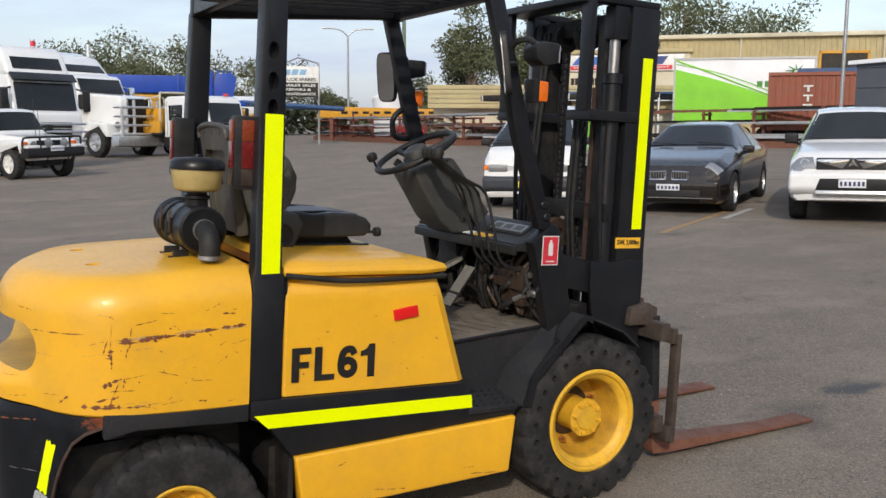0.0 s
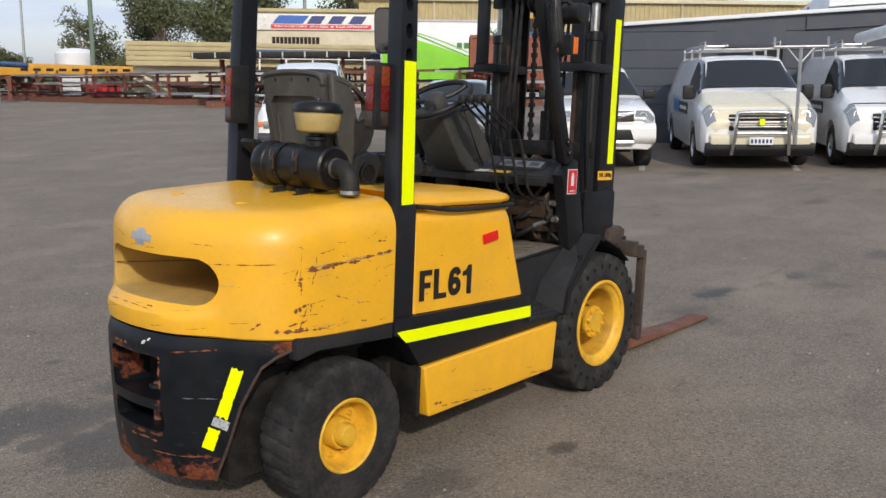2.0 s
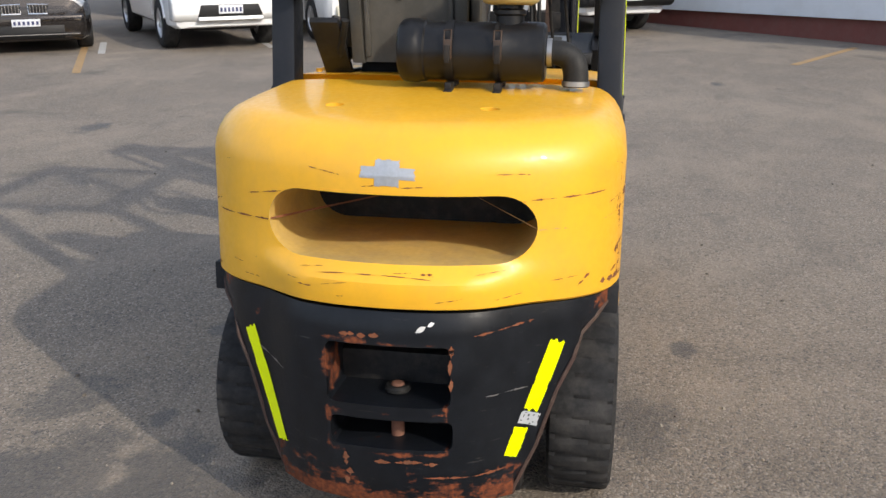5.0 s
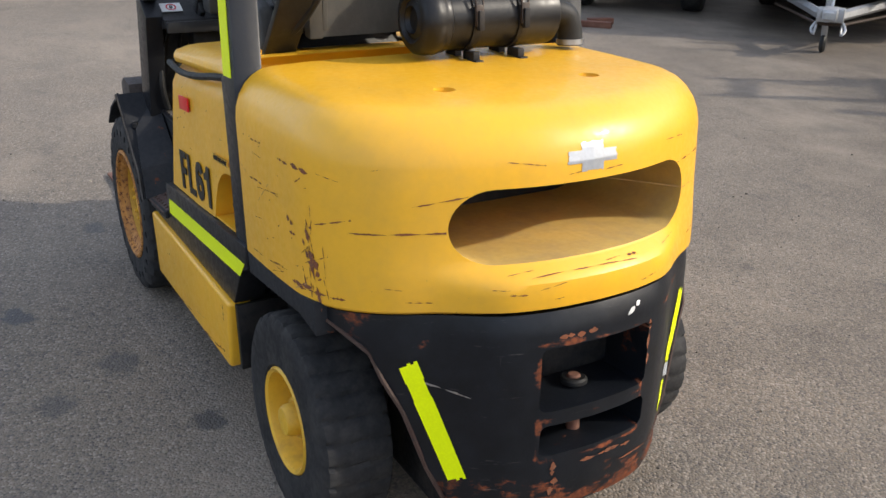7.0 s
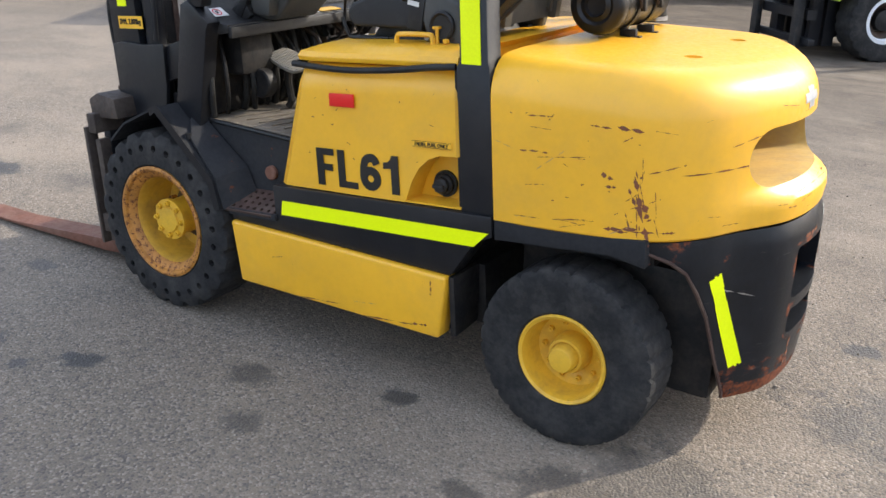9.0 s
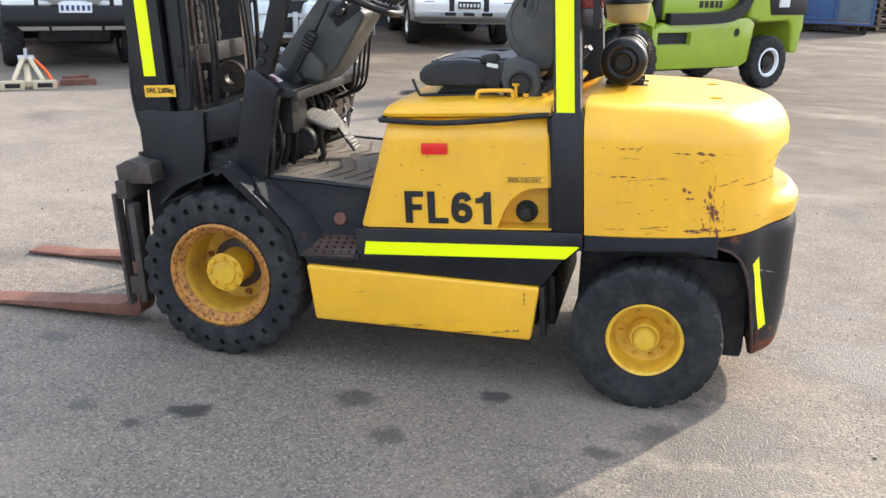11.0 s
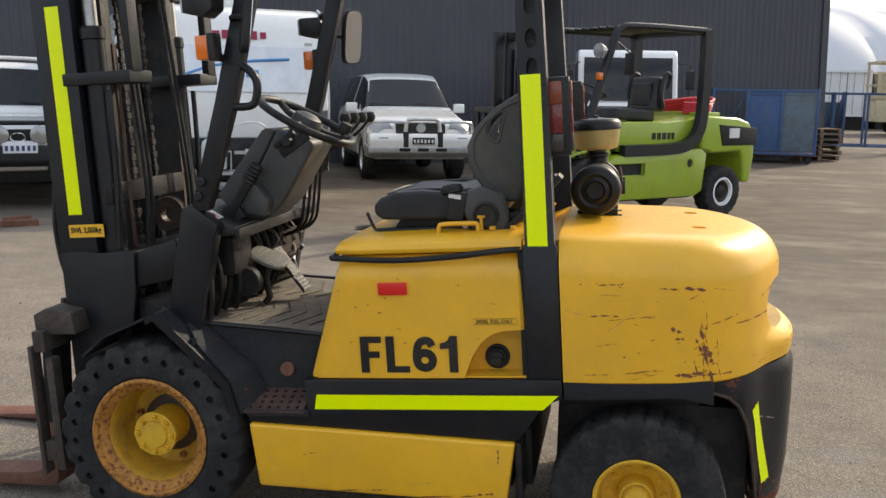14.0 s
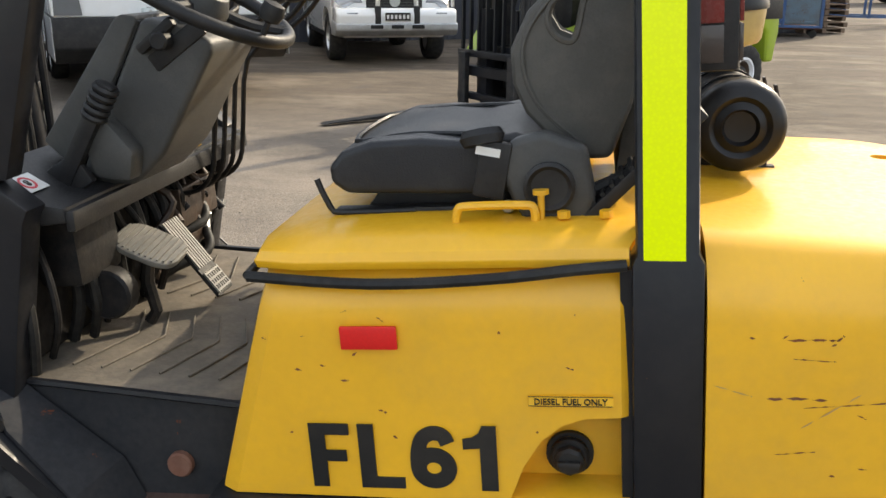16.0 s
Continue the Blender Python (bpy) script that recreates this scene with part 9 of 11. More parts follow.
    part("coupling", merged(span(1.30, 1.66, -0.07, 0.07, 0.36, 0.48, 0.02), cyl(0.08, 0.1, "z", (1.60, 0, 0.42), 14, 0.02), tube([(1.34, 0, 0.46), (1.24, 0, 0.66)], 0.015, 6)), GALV, t, "grey tow coupling")
    part("coupling_block", box(0.16, 0.26, 0.14, (1.36, 0, 0.40), 0.02), GALV, t)
    jw = part("jockey_stem", tube([(1.28, -0.04, 0.80), (1.28, -0.04, 0.30), (1.24, -0.04, 0.16)], 0.03, 8), GALV, t, "grey jockey wheel stem")
    part("jockey_wheel", cyl(0.10, 0.06, "y", (1.22, -0.04, 0.10), 18, 0.02), SEAL, jw, "small black rubber wheel")
    part("jockey_crank", tube([(1.28, -0.04, 0.80), (1.28, -0.04, 0.88), (1.38, -0.04, 0.94)], 0.01, 6), GALV, jw)
    for s in (1, -1):
        part("safety_chain", tube([(1.36, s * 0.10, 0.36), (1.44, s * 0.16, 0.27), (1.50, s * 0.13, 0.22), (1.40, s * 0.12, 0.30)], 0.014, 6, 4), GALV, t)
    gas = surface("pale_gas_bottle", (0.62, 0.68, 0.68), 0.4, dirty=0.2, scale=4, bump=0.03)
    for s in (1, -1):
        gb = part("gas_bottle", lathe([(0, 0.56), (0.11, 0.56), (0.125, 0.58), (0.155, 0.60), (0.155, 0.88), (0.14, 0.94), (0.07, 0.98), (0.05, 0.99), (0, 0.99)], "z", (0.38, s * 0.34, 0), 26), gas, t, "pale enamel gas bottle")
        part("collar", lathe([(0.085, 0.96), (0.085, 1.07), (0.078, 1.07), (0.078, 0.96)], "z", (0.38, s * 0.34, 0), 20, closed=True), gas, gb)
        part("valve", merged(cyl(0.025, 0.1, "z", (0.38, s * 0.34, 1.03), 10), cyl(0.02, 0.1, "x", (0.42, s * 0.34, 1.03), 10)), STEEL, gb)
    part("gas_shelf", span(0.15, 0.65, -0.55, 0.55, 0.53, 0.56, 0.006), GALV, t)
    for s in (1, -1):
        part("bottle_bracket", tube([(0.55, s * 0.52, 0.56), (0.55, s * 0.52, 0.82), (0.55, s * 0.16, 0.82), (0.55, s * 0.16, 0.56)], 0.012, 6), GALV, t)
    part("regulator_hose", tube([(0.42, 0.34, 1.05), (0.5, 0.25, 1.16), (0.48, 0.05, 1.18), (0.4, -0.2, 1.08), (0.42, -0.34, 1.05)], 0.012, 6, 4), DECAL_W, t)
    part("tap_post", merged(span(0.75, 0.80, -0.03, 0.03, 0.55, 0.86, 0.006), span(0.76, 0.79, -0.16, 0.16, 0.80, 0.84)), GALV, t)
    return t


caravan()


# ---- the green forklift ----
def reach(x):
    return x + 0.30 * max(0.0, x - 0.95)


def green_forklift():
    t = thing("forklift", pose(-2.47, -9.9, 0, 0, 0, 44), "lime green diesel forklift with black guard and tall mast", "forklift")
    W = 0.66
    rear = prism([(-0.62, 0.62), (-0.66, 0.80), (-0.64, 1.12), (-0.52, 1.27), (-0.30, 1.33), (0.35, 1.36), (0.42, 1.33), (0.42, 0.92), (0.30, 0.90), (0.20, 0.86), (-0.35, 0.88), (-0.42, 0.80), (-0.45, 0.45), (-0.60, 0.45)], "y", -W, W, 0.05, 3)
    part("counterweight", rear, LIME, t, "lime green rounded counterweight", smooth=35)
    for s in (1, -1):
        part("radiator_panel", prism([(-0.675, 0.96), (-0.655, 1.19), (0.10, 1.24), (0.02, 0.96)], "y", s * (W - 0.01), s * (W + 0.012), 0.006), BUMPER, t, "black rear side grille")
    part("label_plate", span(-0.30, -0.10, W + 0.012, W + 0.018, 1.06, 1.19), DECAL_W, t, "white sticker")
    body = prism([(0.43, 0.90), (0.43, 1.34), (0.55, 1.30), (0.95, 1.27), (1.52, 1.27), (1.62, 1.20), (1.62, 0.90)], "y", -0.55, 0.55, 0.03, 2)
    part("engine_cover", body, LIME, t, "lime green engine cover", smooth=35)
    part("cover_black", prism([(1.64, 0.90), (1.74, 0.94), (1.70, 1.30), (1.56, 1.30), (1.64, 1.2)], "y", -0.54, 0.54, 0.01), BUMPER, t)
    lower = prism([(0.36, 0.36), (0.30, 0.86), (0.42, 0.93), (1.70, 0.86), (1.80, 0.80), (1.88, 0.36), (1.70, 0.30), (0.5, 0.30)], "y", -W, W, 0.03, 2)
    low = cut(lower, merged(span(1.32, 1.75, 0.60, 0.8, 0.60, 0.76, 0.02), cyl(0.055, 0.2, "y", (0.62, W, 0.74), 18)))
    part("lower_body", low, LIME, t, "lime green side tank with a step", smooth=35)
    part("step_back", span(1.33, 1.74, 0.598, 0.603, 0.60, 0.76), BUMPER, t)
    part("fuel_cap", cyl(0.05, 0.04, "y", (0.62, W - 0.03, 0.74), 16, 0.006), BUMPER, t)
    for k in range(5):
        part("name_bar", span(0.83 + 0.072 * k, 0.88 + 0.072 * k, 0.551, 0.556, 1.05, 1.135), DECAL_K, t)
    for s in (1, -1):
        y = s * 0.635
        pts = [(0.44, y, 2.44), (0.41, y, 2.28), (0.42, y, 1.40), (0.50, y, 1.12), (0.68, y, 0.98), (1.0, y, 0.93), (1.62, y, 0.92)]
        ps = curve_pts(pts, 5)
        bm = bmesh.new()
        rows = []
        for i, p in enumerate(ps):
            d = (ps[min(i + 1, len(ps) - 1)] - ps[max(i - 1, 0)]).normalized()
            nrm = Vector((-d.z, 0, d.x))
            rows.append([bm.verts.new(p + nrm * a + Vector((0, b, 0))) for a, b in ((0.07, 0.05), (-0.07, 0.05), (-0.07, -0.05), (0.07, -0.05))])
        for a, b in zip(rows, rows[1:]):
            for k in range(4):
                bm.faces.new((a[k], a[(k + 1) % 4], b[(k + 1) % 4], b[k]))
        bm.faces.new(rows[0]), bm.faces.new(list(reversed(rows[-1])))
        bmesh.ops.recalc_face_normals(bm, faces=bm.faces)
        part("guard_leg", bm, BLK, t, "black curved guard leg", smooth=40)
        part("guard_front_leg", tube([(2.16, y, 0.85), (2.10, y, 1.15), (1.80, y, 2.22), (1.72, y, 2.38), (1.52, y, 2.44), (0.44, y, 2.44)], 0.045, 8, 3), BLK, t, "black guard front leg")
        part("fender", strip([(2.55, 0.62), (2.42, 0.86), (2.1, 0.95), (1.85, 0.85), (1.82, 0.5)], (s * 0.42, s * 0.72), 0.02), LIME, t, smooth=0)
        part("front_cowl", prism([(1.80, 0.75), (2.05, 0.80), (2.02, 1.28), (1.90, 1.30), (1.75, 0.9)], "y", s * 0.36, s * 0.62, 0.02), LIME, t)
        for x, r, w in ((0.0, 0.345, 0.24), (2.1, 0.42, 0.30)):
            whl = part("wheel", tyre(r, r * 0.55, w, 20, 0.014), RUBBER, t, "black lugged tyre", pose(x, s * 0.60, r, 0, 0, 0 if s > 0 else 180), smooth=35)
            rm = part("rim", lathe([(r * 0.55, -w * 0.4), (r * 0.56, w * 0.46), (r * 0.48, w * 0.47), (r * 0.44, w * 0.3), (r * 0.3, w * 0.1), (0, w * 0.1)], "y", (0, 0, 0), 28), SHEET_W, whl, "white rim")
            part("hub", lathe([(r * 0.27, w * 0.08), (r * 0.25, w * 0.3), (r * 0.12, w * 0.34), (0, w * 0.35)], "y", (0, 0, 0), 18), DARK, rm)
            part("mud_ring", lathe([(r * 0.44, w * 0.31), (r * 0.30, w * 0.115), (r * 0.27, w * 0.12), (r * 0.40, w * 0.31)], "y", (0, 0, 0), 24, closed=True), GREASE, rm)
        for x in (2.42, 2.55):
            part("mast_rail", span(x - 0.05, x + 0.05, s * 0.33, s * 0.40, 0.12, 2.35, 0.006), BLK, t, "black mast rail")
        part("mast_ram", cyl(0.04, 1.9, "z", (2.34, s * 0.28, 1.2), 12), DARK, t)
        part("fork", prism([(2.70, 0.65), (2.75, 0.65), (2.75, 0.10), (4.00, 0.035), (4.06, 0.02), (2.75, 0.03), (2.70, 0.05)], "y", s * 0.42 - 0.06, s * 0.42 + 0.06, 0.006), DARK, t, "dark steel fork")
        part("headlamp", merged(lathe([(0, 0), (0.07, 0), (0.09, 0.05), (0.09, 0.06)], "x", (1.95, s * 0.68, 2.12), 16), tube([(1.82, s * 0.62, 2.14), (1.95, s * 0.68, 2.12)], 0.015, 6)), CLEAR_LENS, t, "round work lamp")
        part("indicator", box(0.05, 0.06, 0.09, (1.97, s * 0.66, 1.82), 0.01), AMBER, t)
        part("side_mirror", merged(box(0.03, 0.16, 0.26, (1.62, s * 0.70, 1.98), 0.01), tube([(1.75, s * 0.62, 2.25), (1.62, s * 0.70, 2.1)], 0.01, 6)), PLASTIC_D, t)
    for k in range(8):
        y = -0.52 + 0.15 * k
        part("guard_bar", tube([(1.60, y, 2.44), (0.44, y, 2.46)], 0.018, 6), BLK, t)
    part("guard_rear_beam", span(0.39, 0.49, -0.65, 0.65, 2.39, 2.49, 0.01), BLK, t)
    for k in range(6):
        part("model_bar", span(0.62 + 0.055 * k, 0.658 + 0.055 * k, 0.646, 0.65, 2.415, 2.46), INK_W, t)
    for z in (2.25, 1.45, 0.6):
        part("mast_beam", span(2.36, 2.46, -0.38, 0.38, z, z + 0.1, 0.01), BLK, t)
    for k in range(9):
        part("backrest_bar", span(2.64, 2.67, -0.56 + 0.14 * k - 0.012, -0.56 + 0.14 * k + 0.012, 0.60, 1.38), BLK, t, "load backrest bar")
    for z in (0.15, 0.60, 1.36):
        part("backrest_rail", span(2.63, 2.69, -0.60, 0.60, z, z + 0.07, 0.004), BLK, t)
    part("carriage", merged(span(2.60, 2.68, -0.5, 0.5, 0.40, 0.50), span(2.55, 2.62, -0.3, -0.2, 0.1, 1.1), span(2.55, 2.62, 0.2, 0.3, 0.1, 1.1)), BLK, t)
    part("seat", merged(prism([(0.88, 1.27), (0.90, 1.43), (1.42, 1.45), (1.46, 1.30)], "y", -0.25, 0.25, 0.04, 3), prism([(0.70, 1.40), (0.93, 1.40), (0.86, 1.85), (0.72, 1.86)], "y", -0.25, 0.25, 0.05, 3), box(0.05, 0.34, 0.30, (0.90, 0, 1.62), 0.02, 3)), VINYL, t, "black vinyl seat", smooth=60)
    for s in (1, -1):
        part("arm_rest", tube([(0.78, s * 0.28, 1.45), (0.85, s * 0.30, 1.65), (0.78, s * 0.30, 1.88), (0.68, s * 0.29, 1.86), (0.70, s * 0.28, 1.7)], 0.03, 8, 4), VINYL, t)
    part("steering_wheel", moved(tube([(0.18 * math.cos(2 * math.pi * k / 24), 0.18 * math.sin(2 * math.pi * k / 24), 0) for k in range(24)], 0.015, 8, 0, True), pose(1.62, 0, 1.66, 0, -28, 0)), PLASTIC_D, t)
    part("steering_post", merged(tube([(1.85, 0, 1.1), (1.66, 0, 1.62)], 0.05, 10), box(0.2, 0.5, 0.5, (1.93, 0, 1.15), 0.05)), PLASTIC_D, t)
    hr = random.Random(3)
    for k in range(5):
        pts = [(0.40 + 0.04 * k, -0.35 + 0.05 * k, 1.37 + 0.035 * k), (0.05, -0.1 + 0.05 * k, 1.42 + 0.04 * k), (-0.10 - 0.03 * k, 0.25, 1.40 + 0.045 * k), (0.10, 0.42, 1.40 + 0.03 * k), (0.42, 0.30, 1.39 + 0.03 * k)]
        part("red_hose", tube(pts, 0.022, 8, 5), DECAL_R, t, "coiled red hose on the hood")
    part("hood_plinth", span(-0.15, 0.35, -0.45, 0.45, 1.33, 1.40, 0.02), LIME, t)
    part("underbody", span(0.3, 2.3, -0.4, 0.4, 0.25, 0.7, 0.02), DARK, t)
    # the front end reaches further forward than the drawing above
    for ob in t.children:
        if ob.name.startswith("wheel"):
            ob.location.x = reach(ob.location.x)
        else:
            for v in ob.data.vertices:
                v.co.x = reach(v.co.x)
    return t


green_forklift()


# ---- white truck behind the green forklift ----
def tilt_cab(m, paint, label, bars=True, deck=True):
    t = thing("truck", m, label, "truck")
    cab = prism([(0.55, 0.55), (0.62, 0.75), (0.60, 1.30), (0.50, 1.36), (0.28, 2.18), (0.15, 2.28), (-0.85, 2.30), (-0.95, 2.2), (-0.95, 0.6), (-0.4, 0.55)], "y", -0.88, 0.88, 0.06, 3)
    part("cab", cab, paint, t, "white tilt cab", smooth=35)
    part("windscreen", prism([(0.535, 1.38), (0.315, 2.14), (0.30, 2.135), (0.52, 1.375)], "y", -0.78, 0.78, 0.004), DARKGLASS, t, "wide windscreen")
    for s in (1, -1):
        part("side_window", prism([(0.36, 1.42), (0.20, 2.05), (-0.62, 2.08), (-0.62, 1.42)], "y", s * 0.882, s * 0.889, 0.002), DARKGLASS, t)
        part("headlamp", span(0.60, 0.645, s * 0.55, s * 0.80, 0.86, 1.0, 0.02), CLEAR_LENS, t)
        part("mirror", merged(box(0.08, 0.16, 0.34, (0.62, s * 1.05, 1.75), 0.03), tube([(0.4, s * 0.86, 2.05), (0.6, s * 1.05, 2.0), (0.62, s * 1.05, 1.5), (0.45, s * 0.88, 1.3)], 0.014, 6)), PLASTIC_D, t)
        road_wheel(t, -0.1, s * 0.76, 0.40, 0.24, s, DECAL_W)
        road_wheel(t, -3.0, s * 0.76, 0.40, 0.3, s, DECAL_W)
    part("grille", span(0.60, 0.64, -0.5, 0.5, 0.86, 1.02, 0.02), BUMPER, t)
    part("panel_front", span(0.60, 0.625, -0.75, 0.75, 1.06, 1.28, 0.02), BUMPER if bars else paint, t)
    if bars:
        for k in range(5):
            part("name_bar", span(0.626, 0.632, -0.36 + 0.16 * k, -0.25 + 0.16 * k, 1.12, 1.22), INK_W, t)
    part("bumper", prism([(0.4, 0.42), (0.68, 0.44), (0.70, 0.78), (0.4, 0.8)], "y", -0.9, 0.9, 0.03), ALU if not bars else paint, t)
    if deck:
        part("deck", merged(span(-1.05, -4.4, -0.95, 0.95, 0.80, 1.0, 0.02), span(-1.05, -1.12, -0.95, 0.95, 1.0, 1.7)), GALV, t, "steel truck deck")
        part("tool_box", span(-1.3, -2.2, -0.9, 0.9, 1.0, 1.75, 0.03), DECAL_R, t, "red tool box")
    return t


tilt_cab(pose(-1.6, -15.6, 0, 0, 0, 96) @ Matrix.Scale(1.1, 4), WHITE, "white tilt-cab truck with a red tool box behind")


# ---- stillages, pallets, bollard, containers ----
def stillage(m, panels, label, w=1.9):
    """A steel cage on castors; panels: a sheet, or None for an open bay, from the local origin along x."""
    t = thing("stillage", m, label, "stillage", "blue steel stillages")
    d, h, n = 1.1, 1.60, len(panels)
    for k in range(n + 1):
        for y in (0, d):
            part("post", span(k * w / n - 0.035, k * w / n + 0.035, y - 0.035, y + 0.035, 0.22, 0.22 + h + (0.06 if k in (0, n) else 0), 0.006), BLUE, t)
    for y in (0, d):
        for z in (0.25, 0.22 + h):
            part("rail", span(0, w, y - 0.03, y + 0.03, z - 0.03, z + 0.03, 0.005), BLUE, t)
    for x in (0, w):
        for z in (0.25, 0.22 + h):
            part("rail", span(x - 0.03, x + 0.03, 0, d, z - 0.03, z + 0.03, 0.005), BLUE, t)
    part("deck", merged(span(0, w, 0, d, 0.20, 0.25), *[span(0, w, d * k / 5 - 0.02, d * k / 5 + 0.02, 0.17, 0.21) for k in range(1, 5)]), RUST, t, "rusty steel deck")
    for k, p in enumerate(panels):
        x0, x1 = k * w / n + 0.04, (k + 1) * w / n - 0.04
        if p:
            sheet = part("panel", span(x0, x1, -0.012, 0.01, 0.30, 0.18 + h, 0.003), p, t, "dented steel panel")
            part("panel_rib", merged(span(x0, x1, -0.03, -0.012, 0.30 + h * 0.02, 0.34 + h * 0.02), span(x0, x1, -0.03, -0.012, h + 0.11, h + 0.15)), p, sheet)
        else:
            part("brace", tube([(x0, 0, 0.30), (x1, 0, h + 0.15)], 0.018, 6), BLUE, t)
            part("panel", span(x0, x1, d - 0.01, d + 0.012, 0.30, 0.18 + h * 0.86, 0.003), BLUE_GREY, t, "rusty back panel")
    if panels[0]:
        for x in (0, w):
            part("panel", span(x - 0.01, x + 0.01, 0.05, d - 0.05, 0.30, 0.18 + h), panels[-1] or BLUE, t, "rusty end panel")
    for x in (0.15, w - 0.15):
        for y in (0.1, d - 0.1):
            wheel = part("castor", span(x - 0.03, x + 0.03, y - 0.045, y + 0.045, 0.10, 0.20, 0.006), DARK, t, "steel castor")
            part("castor_wheel", cyl(0.085, 0.05, "y", (x, y, 0.085), 16, 0.01), SEAL, wheel)
    return t


stillage(pose(-4.2, -21.2, 0, 0, 0, 172) @ pose(-0.35, 0, 0), (None, BLUE, BLUE_GREY), "blue steel stillage on castors, rusty panels", 2.5)
stillage(pose(-5.0, -22.6, 0, 0, 0, 172) @ pose(-1.7, 0, 0), (BLUE_GREY, BLUE), "blue steel stillage on castors, dented")
stillage(pose(-6.4, -27.2, 0, 0, 0, 172), (BLUE, None), "half-open blue steel stillage frame on castors")
cage = thing("open_stillage", pose(-7.9, -26.6, 0, 0, 0, 172), "open blue steel stillage frame on castors", "stillage", "blue steel stillages")
for x in (0, 0.95, 1.9):
    for y in (0, 1.1):
        part("post", span(x - 0.035, x + 0.035, y - 0.035, y + 0.035, 0.20, 1.86, 0.006), BLUE, cage)
for y in (0, 1.1):
    for z in (0.25, 1.82):
        part("rail", span(0, 1.9, y - 0.03, y + 0.03, z - 0.03, z + 0.03, 0.005), BLUE, cage)
for x in (0, 1.9):
    for z in (0.25, 1.82):
        part("rail", span(x - 0.03, x + 0.03, 0, 1.1, z - 0.03, z + 0.03, 0.005), BLUE, cage)
for x in (0.15, 1.75):
    for y in (0.1, 1.0):
        part("castor", merged(cyl(0.085, 0.05, "y", (x, y, 0.085), 16, 0.01), span(x - 0.03, x + 0.03, y - 0.045, y + 0.045, 0.12, 0.22, 0.006)), DARK, cage, "steel castor")


def pallet_stack(m, n):
    for k in range(n):
        t = thing("pallet", m @ pose(random.Random(k).uniform(-0.05, 0.05), 0, 0.145 * k, 0, 0, random.Random(k).uniform(-4, 4)), "weathered grey timber pallet in a stack", "pallet", "stacked pallets")
        for j in range(6):
            part("slat", span(-0.58, 0.58, -0.58 + 0.2 * j, -0.45 + 0.2 * j, 0.115, 0.135), WOOD, t)
        for x in (-0.53, 0, 0.53):
            part("bearer", span(x - 0.05, x + 0.05, -0.58, 0.55, 0.02, 0.115), WOOD, t)


pallet_stack(pose(-6.6, -23.0, 0, 0, 0, 20), 6)

bol = thing("bollard", pose(-10.0, -27.0, 0) @ Matrix.Scale(1.75, 4), "orange plastic bollard on a black base", "bollard")
part("post", lathe([(0.06, 0.05), (0.055, 0.9), (0.05, 1.02), (0.03, 1.06), (0, 1.06)], "z", (0, 0, 0), 18), ORANGE, bol)
part("band", lathe([(0.0605, 0.62), (0.0595, 0.78), (0.055, 0.78), (0.055, 0.62)], "z", (0, 0, 0), 18, closed=True), DECAL_W, bol, "white reflective band")
part("base", lathe([(0.22, 0), (0.22, 0.03), (0.1, 0.06), (0, 0.06)], "z", (0, 0, 0), 8), SEAL, bol, "black rubber base")

cone = thing("traffic_cone", pose(12.1, 38.5, 0), "orange and white traffic cone on the asphalt", "traffic cone")
part("cone", lathe([(0.16, 0.03), (0.03, 0.72), (0, 0.72)], "z", (0, 0, 0), 18), ORANGE, cone)
part("band", lathe([(0.108, 0.32), (0.079, 0.47), (0.07, 0.47), (0.09, 0.32)], "z", (0, 0, 0), 18, closed=True), DECAL_W, cone)
part("base", span(-0.19, 0.19, -0.19, 0.19, 0, 0.03, 0.01), ORANGE, cone)


def container(m, length, paint, label, doors=True):
    t = thing("shipping_container", m, label, "container")
    for y, flip in ((0.0, 1), (2.44, -1)):
        part("side_sheet", moved(ribbed(length - 0.2, 0.15, 2.5, 0.28, 0.036), pose(0.1, y + 0.04 * flip, 0) @ Matrix.Diagonal((1, flip, 1, 1))), paint, t, smooth=0)
    part("core", span(0.06, length - 0.06, 0.06, 2.38, 0.1, 2.55), paint, t)
    for x in (0, length):
        for y in (0, 2.44):
            part("corner_post", span(x - 0.06, x + 0.06, y - 0.06, y + 0.06, 0, 2.6), paint, t)
    for y in (0, 2.44):
        for z in (0.08, 2.53):
            part("rail", span(0, length, y - 0.05, y + 0.05, z - 0.07, z + 0.07), paint, t)
    for z in (0.08, 2.53):
        part("end_rail", span(-0.06, 0.06, 0, 2.44, z - 0.07, z + 0.07), paint, t)
    if doors:
        for y in (0.35, 0.85, 1.59, 2.09):
            part("lock_rod", tube([(-0.08, y, 0.1), (-0.08, y, 2.5)], 0.022, 6), GALV, t)
        part("door_gap", span(-0.01, 0.06, 1.21, 1.23, 0.15, 2.45), DARK, t)
    return t


for at, way, paint, words in (((-16.2, -55.0), (-0.99, -0.1), CREAM_METAL, "cream shipping container on a dark skid"), ((-15.1, -52.2), (-0.2, -0.98), SHEET_W, "white shipping container end with lock rods")):
    box_ob = container(frame2(at, way) @ pose(0, 0, 0.75), 6.06, paint, words)
    part("skid_base", span(0.1, 5.9, 0.2, 2.2, -0.75, 0.05), DARK, box_ob, "dark skid under the container")
svc = thing("service_body", pose(-19.3, -47.3, 0, 0, 0, 4) @ Matrix.Diagonal((1.15, 1.15, 1.15, 1)), "cream service truck body with shelves and orange lettering", "truck body")
part("bin", span(0, 5, 0, 1.8, 0.55, 1.45, 0.02), CREAM_METAL, svc)
